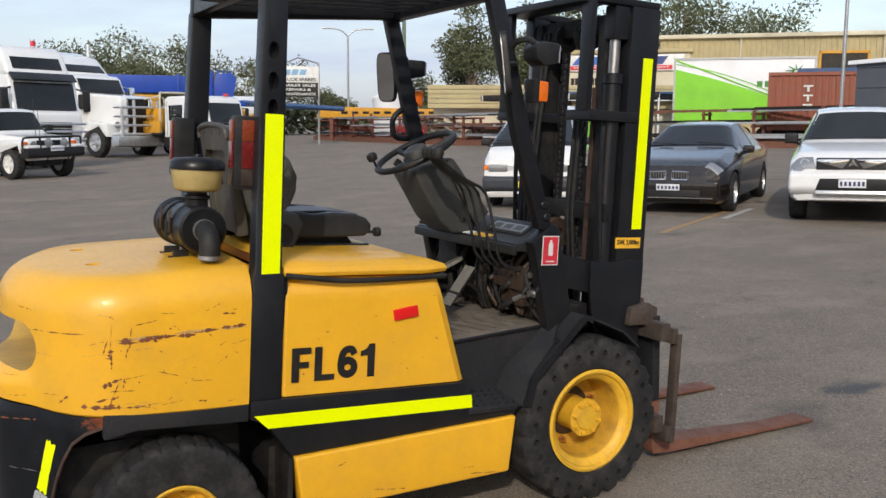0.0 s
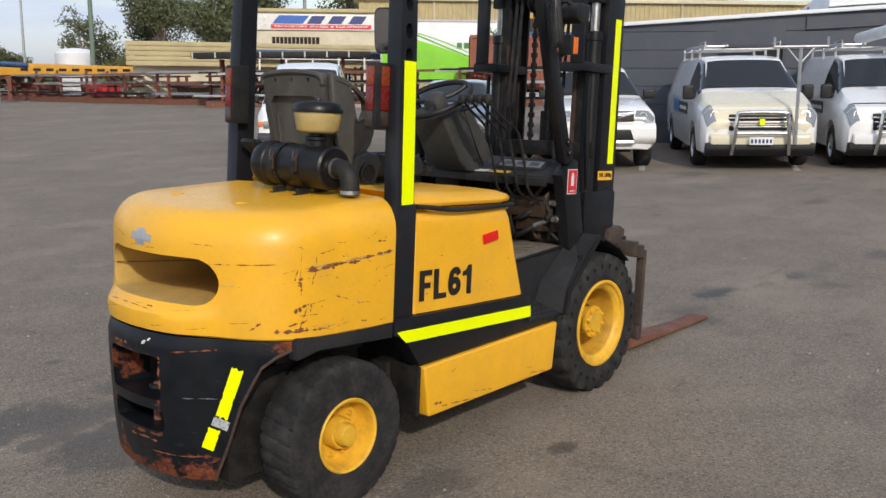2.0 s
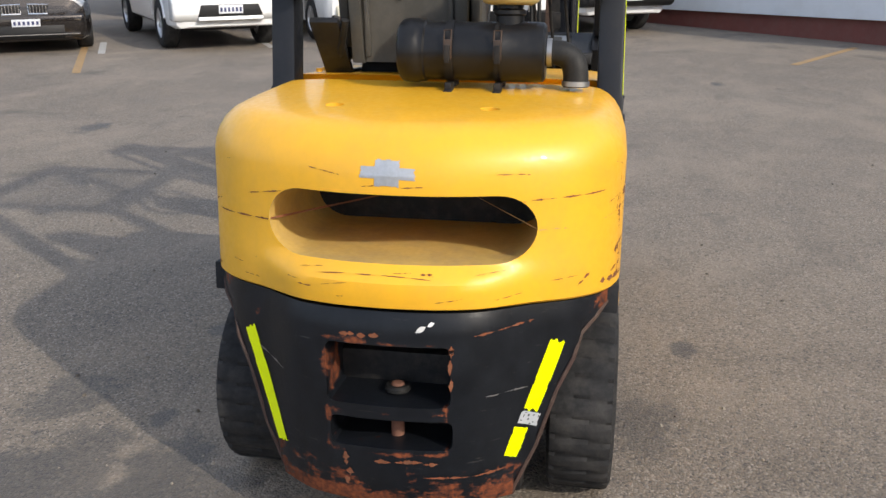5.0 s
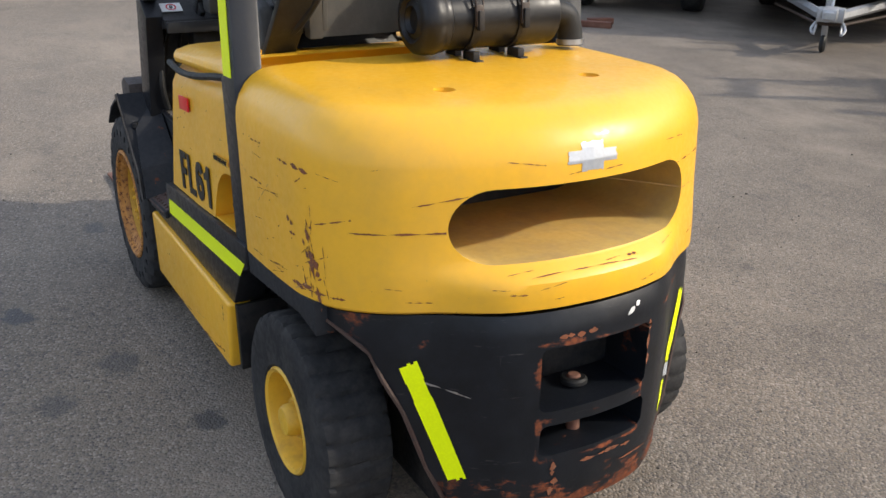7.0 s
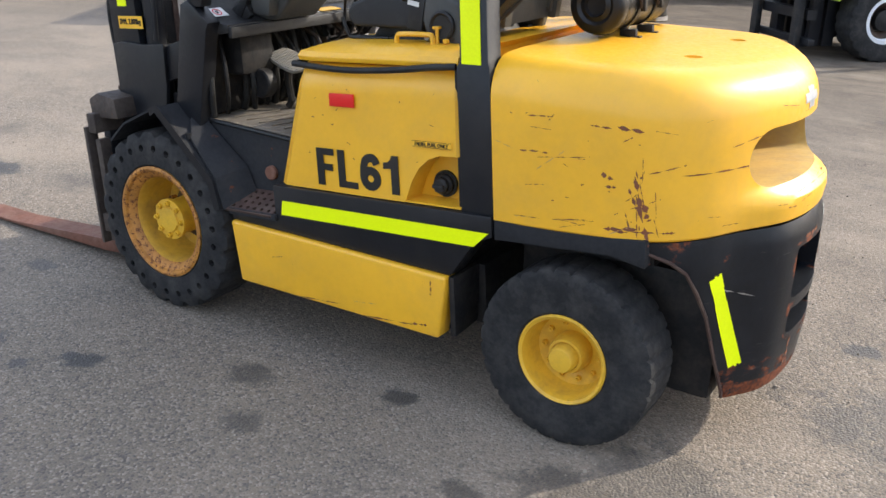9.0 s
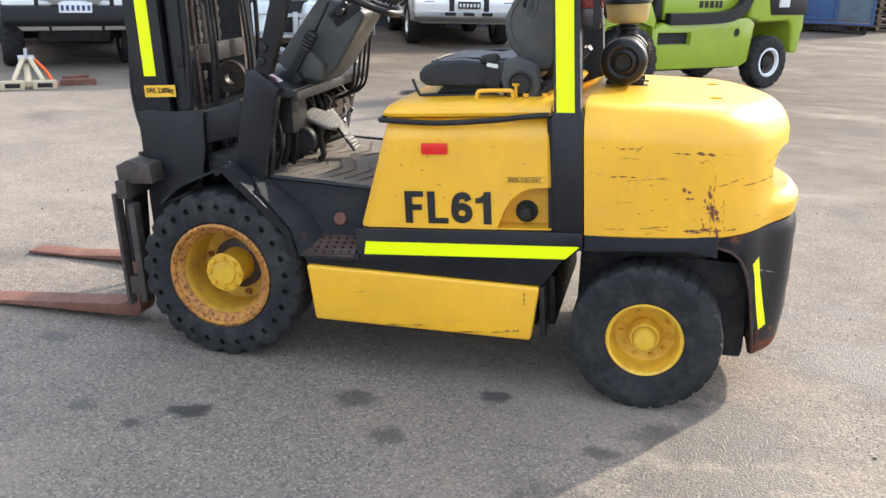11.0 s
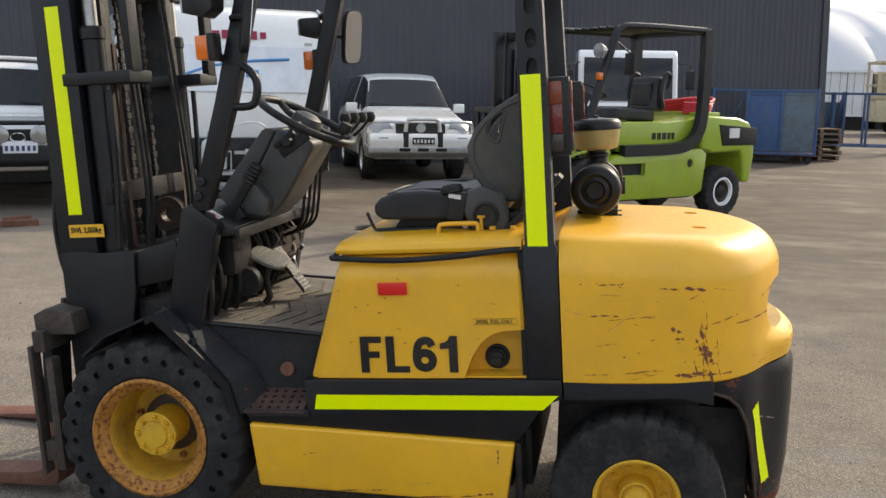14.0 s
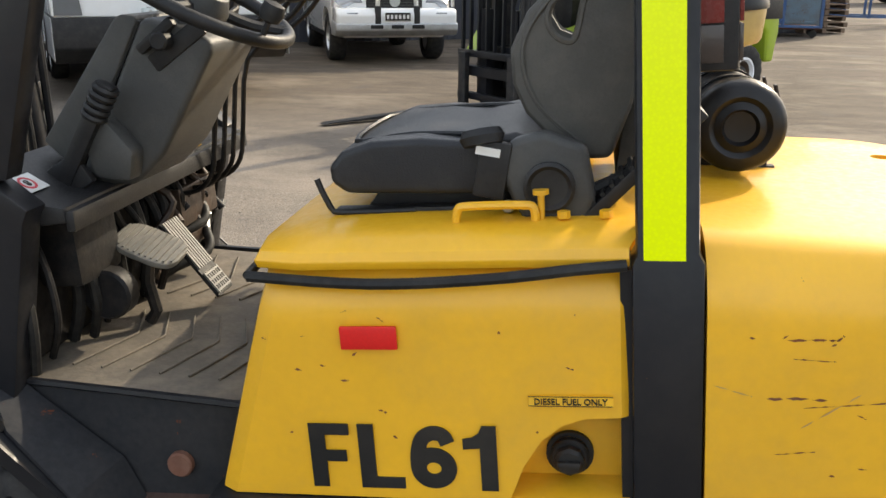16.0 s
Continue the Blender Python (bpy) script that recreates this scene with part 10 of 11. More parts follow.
part("shelf", merged(span(0, 5, 0, 1.8, 2.05, 2.12), span(0, 5, 0, 1.8, 3.0, 3.1), *[span(x, x + 0.08, 0.05, 0.13, 1.4, 3.0) for x in (0, 1.6, 3.2, 4.9)]), CREAM_METAL, svc)
part("back_sheet", span(0, 2.6, 0.2, 0.25, 1.45, 3.0), CREAM_METAL, svc, "cream back sheet")
part("lettering", moved(fitted("Service", -1.1, 1.1, 0.72, 1.28, 0.02, 0.02), pose(1.9, 1.812, 0, 0, 0, 180)), DECAL_Y, svc, "orange lettering Service")
for k in range(9):
    part("clutter", box(0.3 + 0.2 * (k % 3), 0.4, 0.25 + 0.1 * (k % 2), (0.4 + 0.55 * k, 1.1, 2.28 if k % 2 else 1.6), 0.03), (RUST, GALV, CREAM_METAL)[k % 3], svc)
for x in (1.2, 3.8):
    for y in (0.2, 1.6):
        part("wheel", cyl(0.45, 0.3, "y", (x, y, 0.45), 20, 0.04), RUBBER, svc)

dome = bmesh.new()
rows = []
NSEG, NARC = 72, 20
for i in range(NSEG + 1):
    u = i / 6
    bulge = 0.75 * math.sqrt(max(0.0, 1 - (2 * (u % 1) - 1) ** 2))
    rows.append([dome.verts.new((i * 1.15, -(13 + bulge) * math.cos(math.pi * k / NARC), (10.8 + bulge) * math.sin(math.pi * k / NARC))) for k in range(NARC + 1)])
for a, b in zip(rows, rows[1:]):
    for k in range(NARC):
        dome.faces.new((a[k], a[k + 1], b[k + 1], b[k]))
single("fabric_dome", dome, FABRIC, frame2((4, -88), (-0.86, -0.51)), "white ribbed fabric dome shelter", "dome shelter", kind="structure", smooth=30)

# bits on the ground by the old four-wheel drive
hit = thing("tow_hitch", pose(5.45, -5.35, 0, 0, 0, 128), "cream steel tow hitch frame with an orange strap", "tow hitch")
for s in (1, -1):
    part("foot", merged(span(0.0, 0.11, s * 0.04, s * 0.30, 0.0, 0.10, 0.015)), CREAM_METAL, hit)
    part("foot_slot", span(0.108, 0.114, s * 0.09, s * 0.25, 0.025, 0.075, 0.005), DARK, hit)
    part("leg", tube([(0.05, s * 0.16, 0.09), (-0.35, s * 0.04, 0.30)], 0.028, 8), CREAM_METAL, hit)
part("beam", tube([(0.08, 0, 0.06), (-0.45, 0, 0.24)], 0.04, 8), CREAM_METAL, hit)
part("pivot", merged(cyl(0.04, 0.18, "y", (-0.38, 0, 0.30), 12), tube([(-0.36, 0, 0.3), (-0.38, 0, 0.42)], 0.02, 8)), GALV, hit)
part("strap", tube([(-0.38, 0.06, 0.32), (-0.30, 0.2, 0.16), (-0.2, 0.26, 0.05), (-0.05, 0.30, 0.03), (-0.2, 0.20, 0.02)], 0.022, 6, 4), ORANGE, hit, "orange strap")
for x, y, a, l in ((5.36, -6.1, 75, 0.32), (5.15, -5.85, 40, 0.4)):
    single("timber_block", box(l, 0.10, 0.07, (0, 0, 0.035), 0.006), WOOD if y > -5.7 else RUST, pose(x, y, 0, 0, 0, a), "short brown timber block on the asphalt", "timber block", "timber blocks")


# ---- across the yard ----
def text_on(parent, text, x0, x1, z0, z1, y, ink, label):
    part("lettering", moved(fitted(text, x0, x1, z0, z1, 0.02, 0.02), pose(0, y, 0)), ink, parent, label)


# long cream shed with the spares sign; x runs along its front, which faces -y
TSE = frame2((36.4, 55.0), (0.70, -0.714), True)
big = thing("cream_shed", TSE, "long cream steel workshop with a flat fascia", "building", kind="structure")
part("front_wall", moved(ribbed(51.5, -1.5, 7.1, 0.35, 0.05), pose(10.5, 0, 0)), CREAM_SHEET, big, "", smooth=0)
part("wall_core", span(10.5, 62, 0.02, 18, -1.5, 7.1), CREAM_SHEET, big)
part("fascia", span(10.2, 62.4, -0.35, 18.3, 7.02, 7.3, 0.03), CREAM_WALL, big, "cream gutter fascia")
part("sign_wall", span(2.8, 12.6, -0.06, 14, -1.5, 6.2), CREAM_WALL, big, "cream front block under the sign")
part("sign_fascia", span(2.55, 12.8, -0.30, 14.2, 6.1, 6.36, 0.03), CREAM_SHEET, big, "cream capping")
# wall openings are uncut: thin dark sheets carry their inner shade as colour
OPENING_SHADE = surface("opening_shade", (0.03, 0.026, 0.02), 0.8, dirty=0.2)
for x0, x1, z0, z1 in ((21.3, 24.2, 2.0, 5.85), (28.5, 33.5, 3.9, 4.9), (36.0, 46.0, 4.1, 5.1)):
    op = part("opening", span(x0, x1, -0.07, -0.05, z0, z1), OPENING_SHADE, big, "dark flat sheet painted as the shade in a wall opening")
    part("opening_frame", merged(span(x0 - 0.15, x0, -0.12, 0, z0, z1 + 0.15), span(x1, x1 + 0.15, -0.12, 0, z0, z1 + 0.15), span(x0 - 0.15, x1 + 0.15, -0.12, 0, z1, z1 + 0.18)), YMACH, op)
for x in (16, 25.2, 34.5, 47):
    part("down_pipe", tube([(x, -0.15, 0), (x, -0.15, 7.0)], 0.06, 8), CREAM_WALL, big)
SIGN_BLUE = surface("sign_blue", (0.03, 0.12, 0.45), 0.5, bump=0)
SIGN_NAVY = surface("sign_navy", (0.03, 0.05, 0.2), 0.5, bump=0)
sb = part("sign_board", span(3.1, 12.2, -0.22, -0.10, 4.83, 5.98, 0.02), DECAL_W, big, "white sign with a blue and red band")
part("sign_red", span(4.1, 11.4, -0.24, -0.22, 4.92, 5.22), DECAL_R, sb)
part("sign_blue", prism([(4.2, 5.28), (6.4, 5.28), (6.9, 5.86), (4.7, 5.86)], "y", -0.24, -0.22), SIGN_BLUE, sb)
for k in range(3):
    part("logo_shape", prism([(6.7 + 1.5 * k, 5.28), (7.7 + 1.5 * k, 5.28), (8.1 + 1.5 * k, 5.84), (7.1 + 1.5 * k, 5.84)], "y", -0.24, -0.22), SIGN_NAVY, sb)
text_on(sb, "TRANSPORT SPARES & EQUIPMENT", 4.3, 11.2, 4.99, 5.15, -0.26, DECAL_W, "white lettering TRANSPORT SPARES & EQUIPMENT")
wn_lattice = part("barred_window", span(4.1, 7.6, -0.09, -0.07, 3.78, 4.34), DARKGLASS, big)
for k in range(13):
    part("window_bar", span(4.1 + 0.29 * k, 4.15 + 0.29 * k, -0.13, -0.09, 3.78, 4.34), CREAM_SHEET, wn_lattice)

# low cream office in front of it
LOW = frame2((24.26, 45.75), (0.83, -0.56), True)
lowb = thing("low_cream_office", LOW, "low cream office with a ribbed yellow awning fascia", "building", kind="structure")
part("wall", span(0, 17, 0.6, 9, -1, 2.6), CREAM_WALL, lowb)
for k in range(5):
    part("fascia_board", span(-0.3, 17.2, -0.12, 0.0, 2.15 + 0.28 * k, 2.41 + 0.28 * k, 0.02), CREAM_SHEET, lowb)
part("awning", span(-0.2, 17, 0.0, 9, 2.9, 3.5), CREAM_SHEET, lowb)
ver = part("verandah", span(5.6, 16.5, -0.62, -0.1, 2.60, 2.66, 0.01), SHEET_W, lowb, "glazed verandah strip with a blue top")
part("blue_top", span(5.5, 16.6, -0.66, -0.1, 3.02, 3.14, 0.01), BLUE, ver, "blue capping")
for k in range(7):
    part("pane", span(5.65 + 1.55 * k, 7.1 + 1.55 * k, -0.58, -0.55, 2.67, 3.01), DARKGLASS, ver)
    part("mullion", span(7.1 + 1.55 * k, 7.2 + 1.55 * k, -0.62, -0.52, 0.0, 3.02), SHEET_W, ver)
for x in (6.1, 9.0, 11.5):
    w = part("window", span(x, x + 1.3, 0.57, 0.6, 0.9, 1.9), DARKGLASS, lowb)
    for k in range(7):
        part("window_bar", span(x + 0.2 * k, x + 0.2 * k + 0.03, 0.54, 0.57, 0.9, 1.9), SHEET_W, w)

# roadside sign on posts
PS = frame2((17.1, 53.3), (0.93, -0.36), True)
ps = thing("roadside_sign", PS, "white and black roadside sign for truck spares", "sign")
part("board", span(0, 2.6, 0, 0.12, 3.05, 5.0, 0.01), DECAL_W, ps)
part("black_field", span(0.05, 2.55, -0.012, 0.0, 3.05, 3.98), DECAL_K, ps, "black lower field")
for k in range(3):
    part("logo_shape", prism([(0.35 + 0.5 * k, 4.45), (0.75 + 0.5 * k, 4.45), (0.85 + 0.5 * k, 4.8), (0.45 + 0.5 * k, 4.8)], "y", -0.012, 0.0), surface("logo_blue", (0.2, 0.4, 0.6), 0.5, bump=0), ps)
text_on(ps, "TRUCK SPARES", 0.2, 2.4, 4.06, 4.28, -0.014, DECAL_K, "black lettering TRUCK SPARES")
text_on(ps, "TRAILER SALES", 0.2, 2.4, 3.72, 3.90, -0.024, INK_W, "white lettering TRAILER SALES")
text_on(ps, "REPAIRS &", 0.5, 2.1, 3.46, 3.62, -0.024, INK_W, "white lettering REPAIRS &")
text_on(ps, "MAINTENANCE", 0.2, 2.4, 3.18, 3.34, -0.024, INK_W, "white lettering MAINTENANCE")
for x in (0.02, 2.58):
    part("post", tube([(x, 0.2, -1), (x, 0.2, 5.2)], 0.07, 8), GALV, ps)
part("top_brace", tube([(0, 0.2, 5.0), (1.3, 0.2, 5.55), (2.6, 0.2, 5.2)], 0.05, 6), GALV, ps)

# curtain-sided trailer and red container
TRL = frame2((30.6, 34.4), (0.69, -0.72), True)
tr = thing("curtain_trailer", TRL, "white and bright green curtain-sided semi-trailer", "trailer")
part("box", span(1.75, 8.6, 0, 2.5, 1.15, 4.42, 0.03), SHEET_W, tr)
part("green_curtain", prism([(1.8, 1.2), (1.8, 3.88), (3.4, 3.48), (5.0, 3.0), (6.5, 2.48), (8.3, 1.95), (8.3, 1.2)], "y", -0.03, -0.01), GREEN_TARP, tr, "bright green curtain")
part("green_line", tube([(1.8, -0.02, 4.34), (3.5, -0.02, 3.72), (5.0, -0.02, 3.12), (6.6, -0.02, 2.5)], 0.035, 6, 4), GREEN_TARP, tr)
part("green_line", tube([(1.8, -0.02, 4.15), (3.6, -0.02, 3.78), (5.4, -0.02, 3.2), (6.8, -0.02, 2.6)], 0.02, 6, 4), GREEN_TARP, tr)
for k in range(9):
    a = 2 * math.pi * k / 9
    part("leaf_mark", tube([(7.7 + 0.1 * math.cos(a), -0.02, 3.72 + 0.08 * math.sin(a)), (7.7 + 0.52 * math.cos(a + 0.25), -0.02, 3.72 + 0.36 * math.sin(a + 0.25))], 0.045, 6, 0, False, 0.015), TARP_DARK, tr)
for k in range(2):
    part("name_bar", span(5.85 + 0.38 * k, 6.12 + 0.38 * k, -0.02, -0.01, 2.95, 3.25), TARP_DARK, tr)
part("edge", merged(span(1.70, 1.80, -0.05, 2.55, 1.1, 4.46), span(8.55, 8.65, -0.05, 2.55, 1.1, 4.46), span(1.75, 8.6, -0.05, 0.02, 4.36, 4.46), span(1.75, 8.6, -0.05, 0.02, 1.08, 1.2)), GALV, tr)
for x in (5.2, 6.4, 7.6):
    part("wheel", cyl(0.5, 0.3, "y", (x, 0.3, 0.5), 18, 0.04), RUBBER, tr)
ct = container(frame2((31.1, 26.2), (0.66, -0.75), True) @ pose(0, 0, 0.75), 6.06, TERRACOTTA, "terracotta red shipping container with white marks", False)
for k in range(3):
    part("white_mark", merged(span(1.45, 1.85, -0.05, -0.04, 1.95 - 0.42 * k, 2.02 - 0.42 * k), span(1.6, 1.7, -0.05, -0.04, 1.72 - 0.42 * k, 1.97 - 0.42 * k)), DECAL_W, ct, "white stencilled mark")
part("skid_base", span(0.2, 5.9, 0.3, 2.1, -0.75, 0.05), DARK, ct, "dark skid under the container")
part("blue_sheet", span(1.2, 6.4, 0.2, 2.2, 2.62, 2.78), BLUE, ct, "blue sheets stacked on top")


# steel racks of stock along the far edge of the yard
def stock_rack(m, n, seed, roof=False):
    r = random.Random(seed)
    t = thing("steel_rack", m, "red-brown steel rack stacked with long steel stock", "steel rack", "steel stock racks")
    L = 6.5
    for x in (0.3, 3.2, 6.2):
        for y in (0, 1.4):
            part("post", span(x - 0.06, x + 0.06, y - 0.06, y + 0.06, 0, 2.3 if roof else r.uniform(1.5, 2.0)), REDSTEEL, t)
        for z in (0.35, 0.95, 1.5):
            part("arm", span(x - 0.05, x + 0.05, -0.3, 1.7, z - 0.05, z + 0.05), REDSTEEL, t)
    for z in (0.42, 1.02, 1.57):
        for k in range(n):
            y = r.uniform(-0.3, 1.5)
            x0, ln = r.uniform(-1.2, 0.5), r.uniform(4.5, 8.5)
            h = r.uniform(0.05, 0.14)
            zz = z + r.uniform(0, 0.12)
            part("steel_length", box(ln, r.uniform(0.08, 0.2), h, (x0 + ln / 2, y, zz + h / 2), 0.0, 1, (0, 0, r.uniform(-1.5, 1.5))), r.choice((GALV, GALV, RUST, DARK, ALU)), t)
    part("low_shelf", span(-0.5, L, -0.2, 1.6, 0.0, 0.3), RUST, t)
    if roof:
        part("rack_roof", span(-1.0, L + 1.0, -0.9, 2.0, 2.35, 2.62, 0.02), DARK, t, "dark framed rack roof")
        for k in range(8):
            part("roof_tie", span(-0.95 + 1.05 * k, -0.88 + 1.05 * k, -0.93, -0.9, 2.34, 2.63), GALV, t)
    return t


stock_rack(frame2((24.0, 64.0), (0.05, -1)), 4, 1)
stock_rack(frame2((23.6, 56.5), (0.05, -1)), 5, 2)
stock_rack(frame2((23.5, 49.0), (0.1, -1)), 5, 3)
stock_rack(frame2((23.9, 41.8), (0.25, -0.97)), 5, 4)
stock_rack(frame2((22.6, 35.2), (0.76, -0.65)), 4, 5, True)
stock_rack(frame2((27.9, 31.4), (0.55, -0.83)), 5, 6, False)
stock_rack(frame2((29.6, 26.0), (0.42, -0.9)), 5, 7)
stock_rack(frame2((31.5, 20.5), (0.42, -0.9)), 5, 8)
single("concrete_kerb", span(0, 9, -0.2, 0.2, 0, 0.14, 0.02), surface("concrete", (0.36, 0.34, 0.31), 0.85), frame2((24.4, 36.4), (0.2, -0.98)), "pale concrete kerb on the ground", "kerb", kind="structure")
ft = thing("flat_trailer", frame2((25.6, 44.5), (0.2, -1)), "red flat-deck trailer with black tyres", "trailer")
part("deck", merged(span(0, 9, 0, 2.4, 0.85, 1.15, 0.03), span(8.6, 9, 0, 2.4, 1.15, 1.6)), REDSTEEL, ft)
for x in (6.2, 7.4):
    for y in (0.15, 2.25):
        part("wheel", cyl(0.5, 0.3, "y", (x, y, 0.5), 22, 0.05), RUBBER, ft)
        part("rim", cyl(0.26, 0.32, "y", (x, y, 0.5), 16), GALV, ft)

# yellow booms and blue crane over on the far left
CRANE_BLUE = surface("deep_blue_paint", (0.008, 0.055, 0.36), 0.4, dirty=0.2, scale=1.5, bump=0.05, chips=0.03, chip=(0.1, 0.06, 0.04), dirt=(0.05, 0.07, 0.14))
cr = thing("truck_crane", frame2((6.6, 53.9), (0.98, -0.17), True), "blue telescopic crane boom on a yellow carrier", "crane")
part("boom", span(-3.0, 6.2, 0, 0.9, 3.42, 4.45, 0.05), CRANE_BLUE, cr, "deep blue crane boom")
part("boom_collar", merged(span(4.2, 4.4, -0.06, 0.96, 3.36, 4.55, 0.02), span(6.0, 6.3, -0.1, 1.0, 3.3, 4.7, 0.03)), CRANE_BLUE, cr)
tipob = part("boom_tip", prism([(6.2, 3.5), (6.5, 4.62), (7.5, 4.7), (7.75, 4.3), (7.5, 3.1), (8.3, 3.0), (8.3, 2.7), (7.0, 2.75)], "y", 0.1, 0.8, 0.04), CRANE_BLUE, cr, "blue boom head with sheaves")
for k in range(6):
    part("sheave_tooth", span(5.6 + 0.34 * k, 5.72 + 0.34 * k, 0.2, 0.7, 4.5, 4.85, 0.02), CRANE_BLUE, tipob)
part("jib", merged(tube([(8.0, 0.4, 2.95), (14.6, 0.4, 2.62)], 0.13, 8), tube([(8.0, 0.5, 2.75), (14.6, 0.5, 2.5)], 0.06, 6)), BLUE, cr, "paler blue folded jib")
for x in (-1.0, 0.6):
    part("boom_lamp", cyl(0.24, 0.2, "y", (x, -0.1, 4.0), 16, 0.03), GALV, cr, "round work lamp")
part("carrier", merged(span(-1.5, 7, -0.3, 1.6, 0.9, 1.5, 0.05), span(1.6, 3.2, -0.2, 1.4, 1.5, 3.3, 0.05)), YMACH, cr, "yellow carrier deck")
for k in range(6):
    part("hand_rail", tube([(-1.4 + 0.8 * k, -0.4, 1.5), (-1.4 + 0.8 * k, -0.4, 3.1), (-0.6 + 0.8 * k, -0.4, 3.1), (-0.6 + 0.8 * k, -0.4, 2.3), (-1.4 + 0.8 * k, -0.4, 2.3)], 0.045, 6), CREAM_WALL, cr)
for x in (-0.5, 2.5, 5.5):
    for y in (-0.2, 1.5):
        part("wheel", cyl(0.55, 0.35, "y", (x, y, 0.55), 18, 0.04), RUBBER, cr)
tk = thing("tank_trailer", frame2((13.6, 60.0), (0.98, -0.17), True), "white tank trailer behind the crane jib", "tank")
part("tank", lathe([(0, 0), (0.7, 0.05), (0.95, 0.35), (0.95, 3.9), (0.7, 4.2), (0, 4.25)], "x", (0, 0, 2.4), 24), SHEET_W, tk)
part("cradle", merged(span(0.5, 0.8, -0.7, 0.7, 0, 1.9), span(3.4, 3.7, -0.7, 0.7, 0, 1.9)), DARK, tk)
for k in range(3):
    part("hand_rail", tube([(0.6 + 1.4 * k, -0.3, 3.3), (0.6 + 1.4 * k, -0.3, 3.9), (2.0 + 1.4 * k, -0.3, 3.9)], 0.04, 6), GALV, tk)
yb = thing("yellow_boom", frame2((22.9, 61.5), (0.7, -0.72), True), "orange-yellow lattice boom lying on stands", "boom")
part("boom", prism([(0, 2.0), (0.6, 2.55), (13.5, 2.25), (14.5, 1.85), (0, 1.7)], "y", 0, 1.2, 0.05), YMACH, yb)
for k in range(12):
    part("hole", span(2.0 + 0.85 * k, 2.5 + 0.85 * k, -0.02, 0.02, 2.0, 2.18), DARK, yb)
for x in (1, 12):
    part("stand", span(x, x + 0.3, 0.1, 1.1, 0, 1.9), REDSTEEL, yb)
ym = thing("yellow_machine", frame2((14.6, 57.0), (0.93, -0.36), True), "yellow earthmoving machine with bent arms", "machine")
part("arm", merged(tube([(0, 0, 0.6), (0.4, 0.2, 2.0), (1.2, 0.2, 2.3), (1.9, 0, 1.2), (1.6, 0, 0.5)], 0.16, 6), tube([(0.8, 0.8, 0.4), (1.2, 0.8, 1.9), (2.3, 0.8, 2.0), (2.8, 0.7, 0.9)], 0.14, 6), box(1.6, 1.4, 0.8, (1.4, 0.6, 0.7), 0.1)), YMACH, ym)
for k in range(3):
    rd = single("red_steel_bin", merged(box(2.2, 1.4, 0.9, (0, 0, 0.75), 0.06), box(2.0, 1.0, 0.3, (0, 0, 0.15), 0.02)), DECAL_R if k == 1 else REDSTEEL, frame2((25.5 + 1.0 * k, 60 - 6.5 * k), (0.1, -1)), "red steel bin among the racks", "steel bin", "steel bins")
tank = single("grey_tank", lathe([(0, 0), (1.3, 0), (1.35, 0.2), (1.35, 3.2), (1.0, 3.5), (0, 3.6)], "z", (0, 0, 0), 28), SHEET_W, pose(29.5, 62.5, 0.0), "pale grey silo tank behind the racks", "tank")


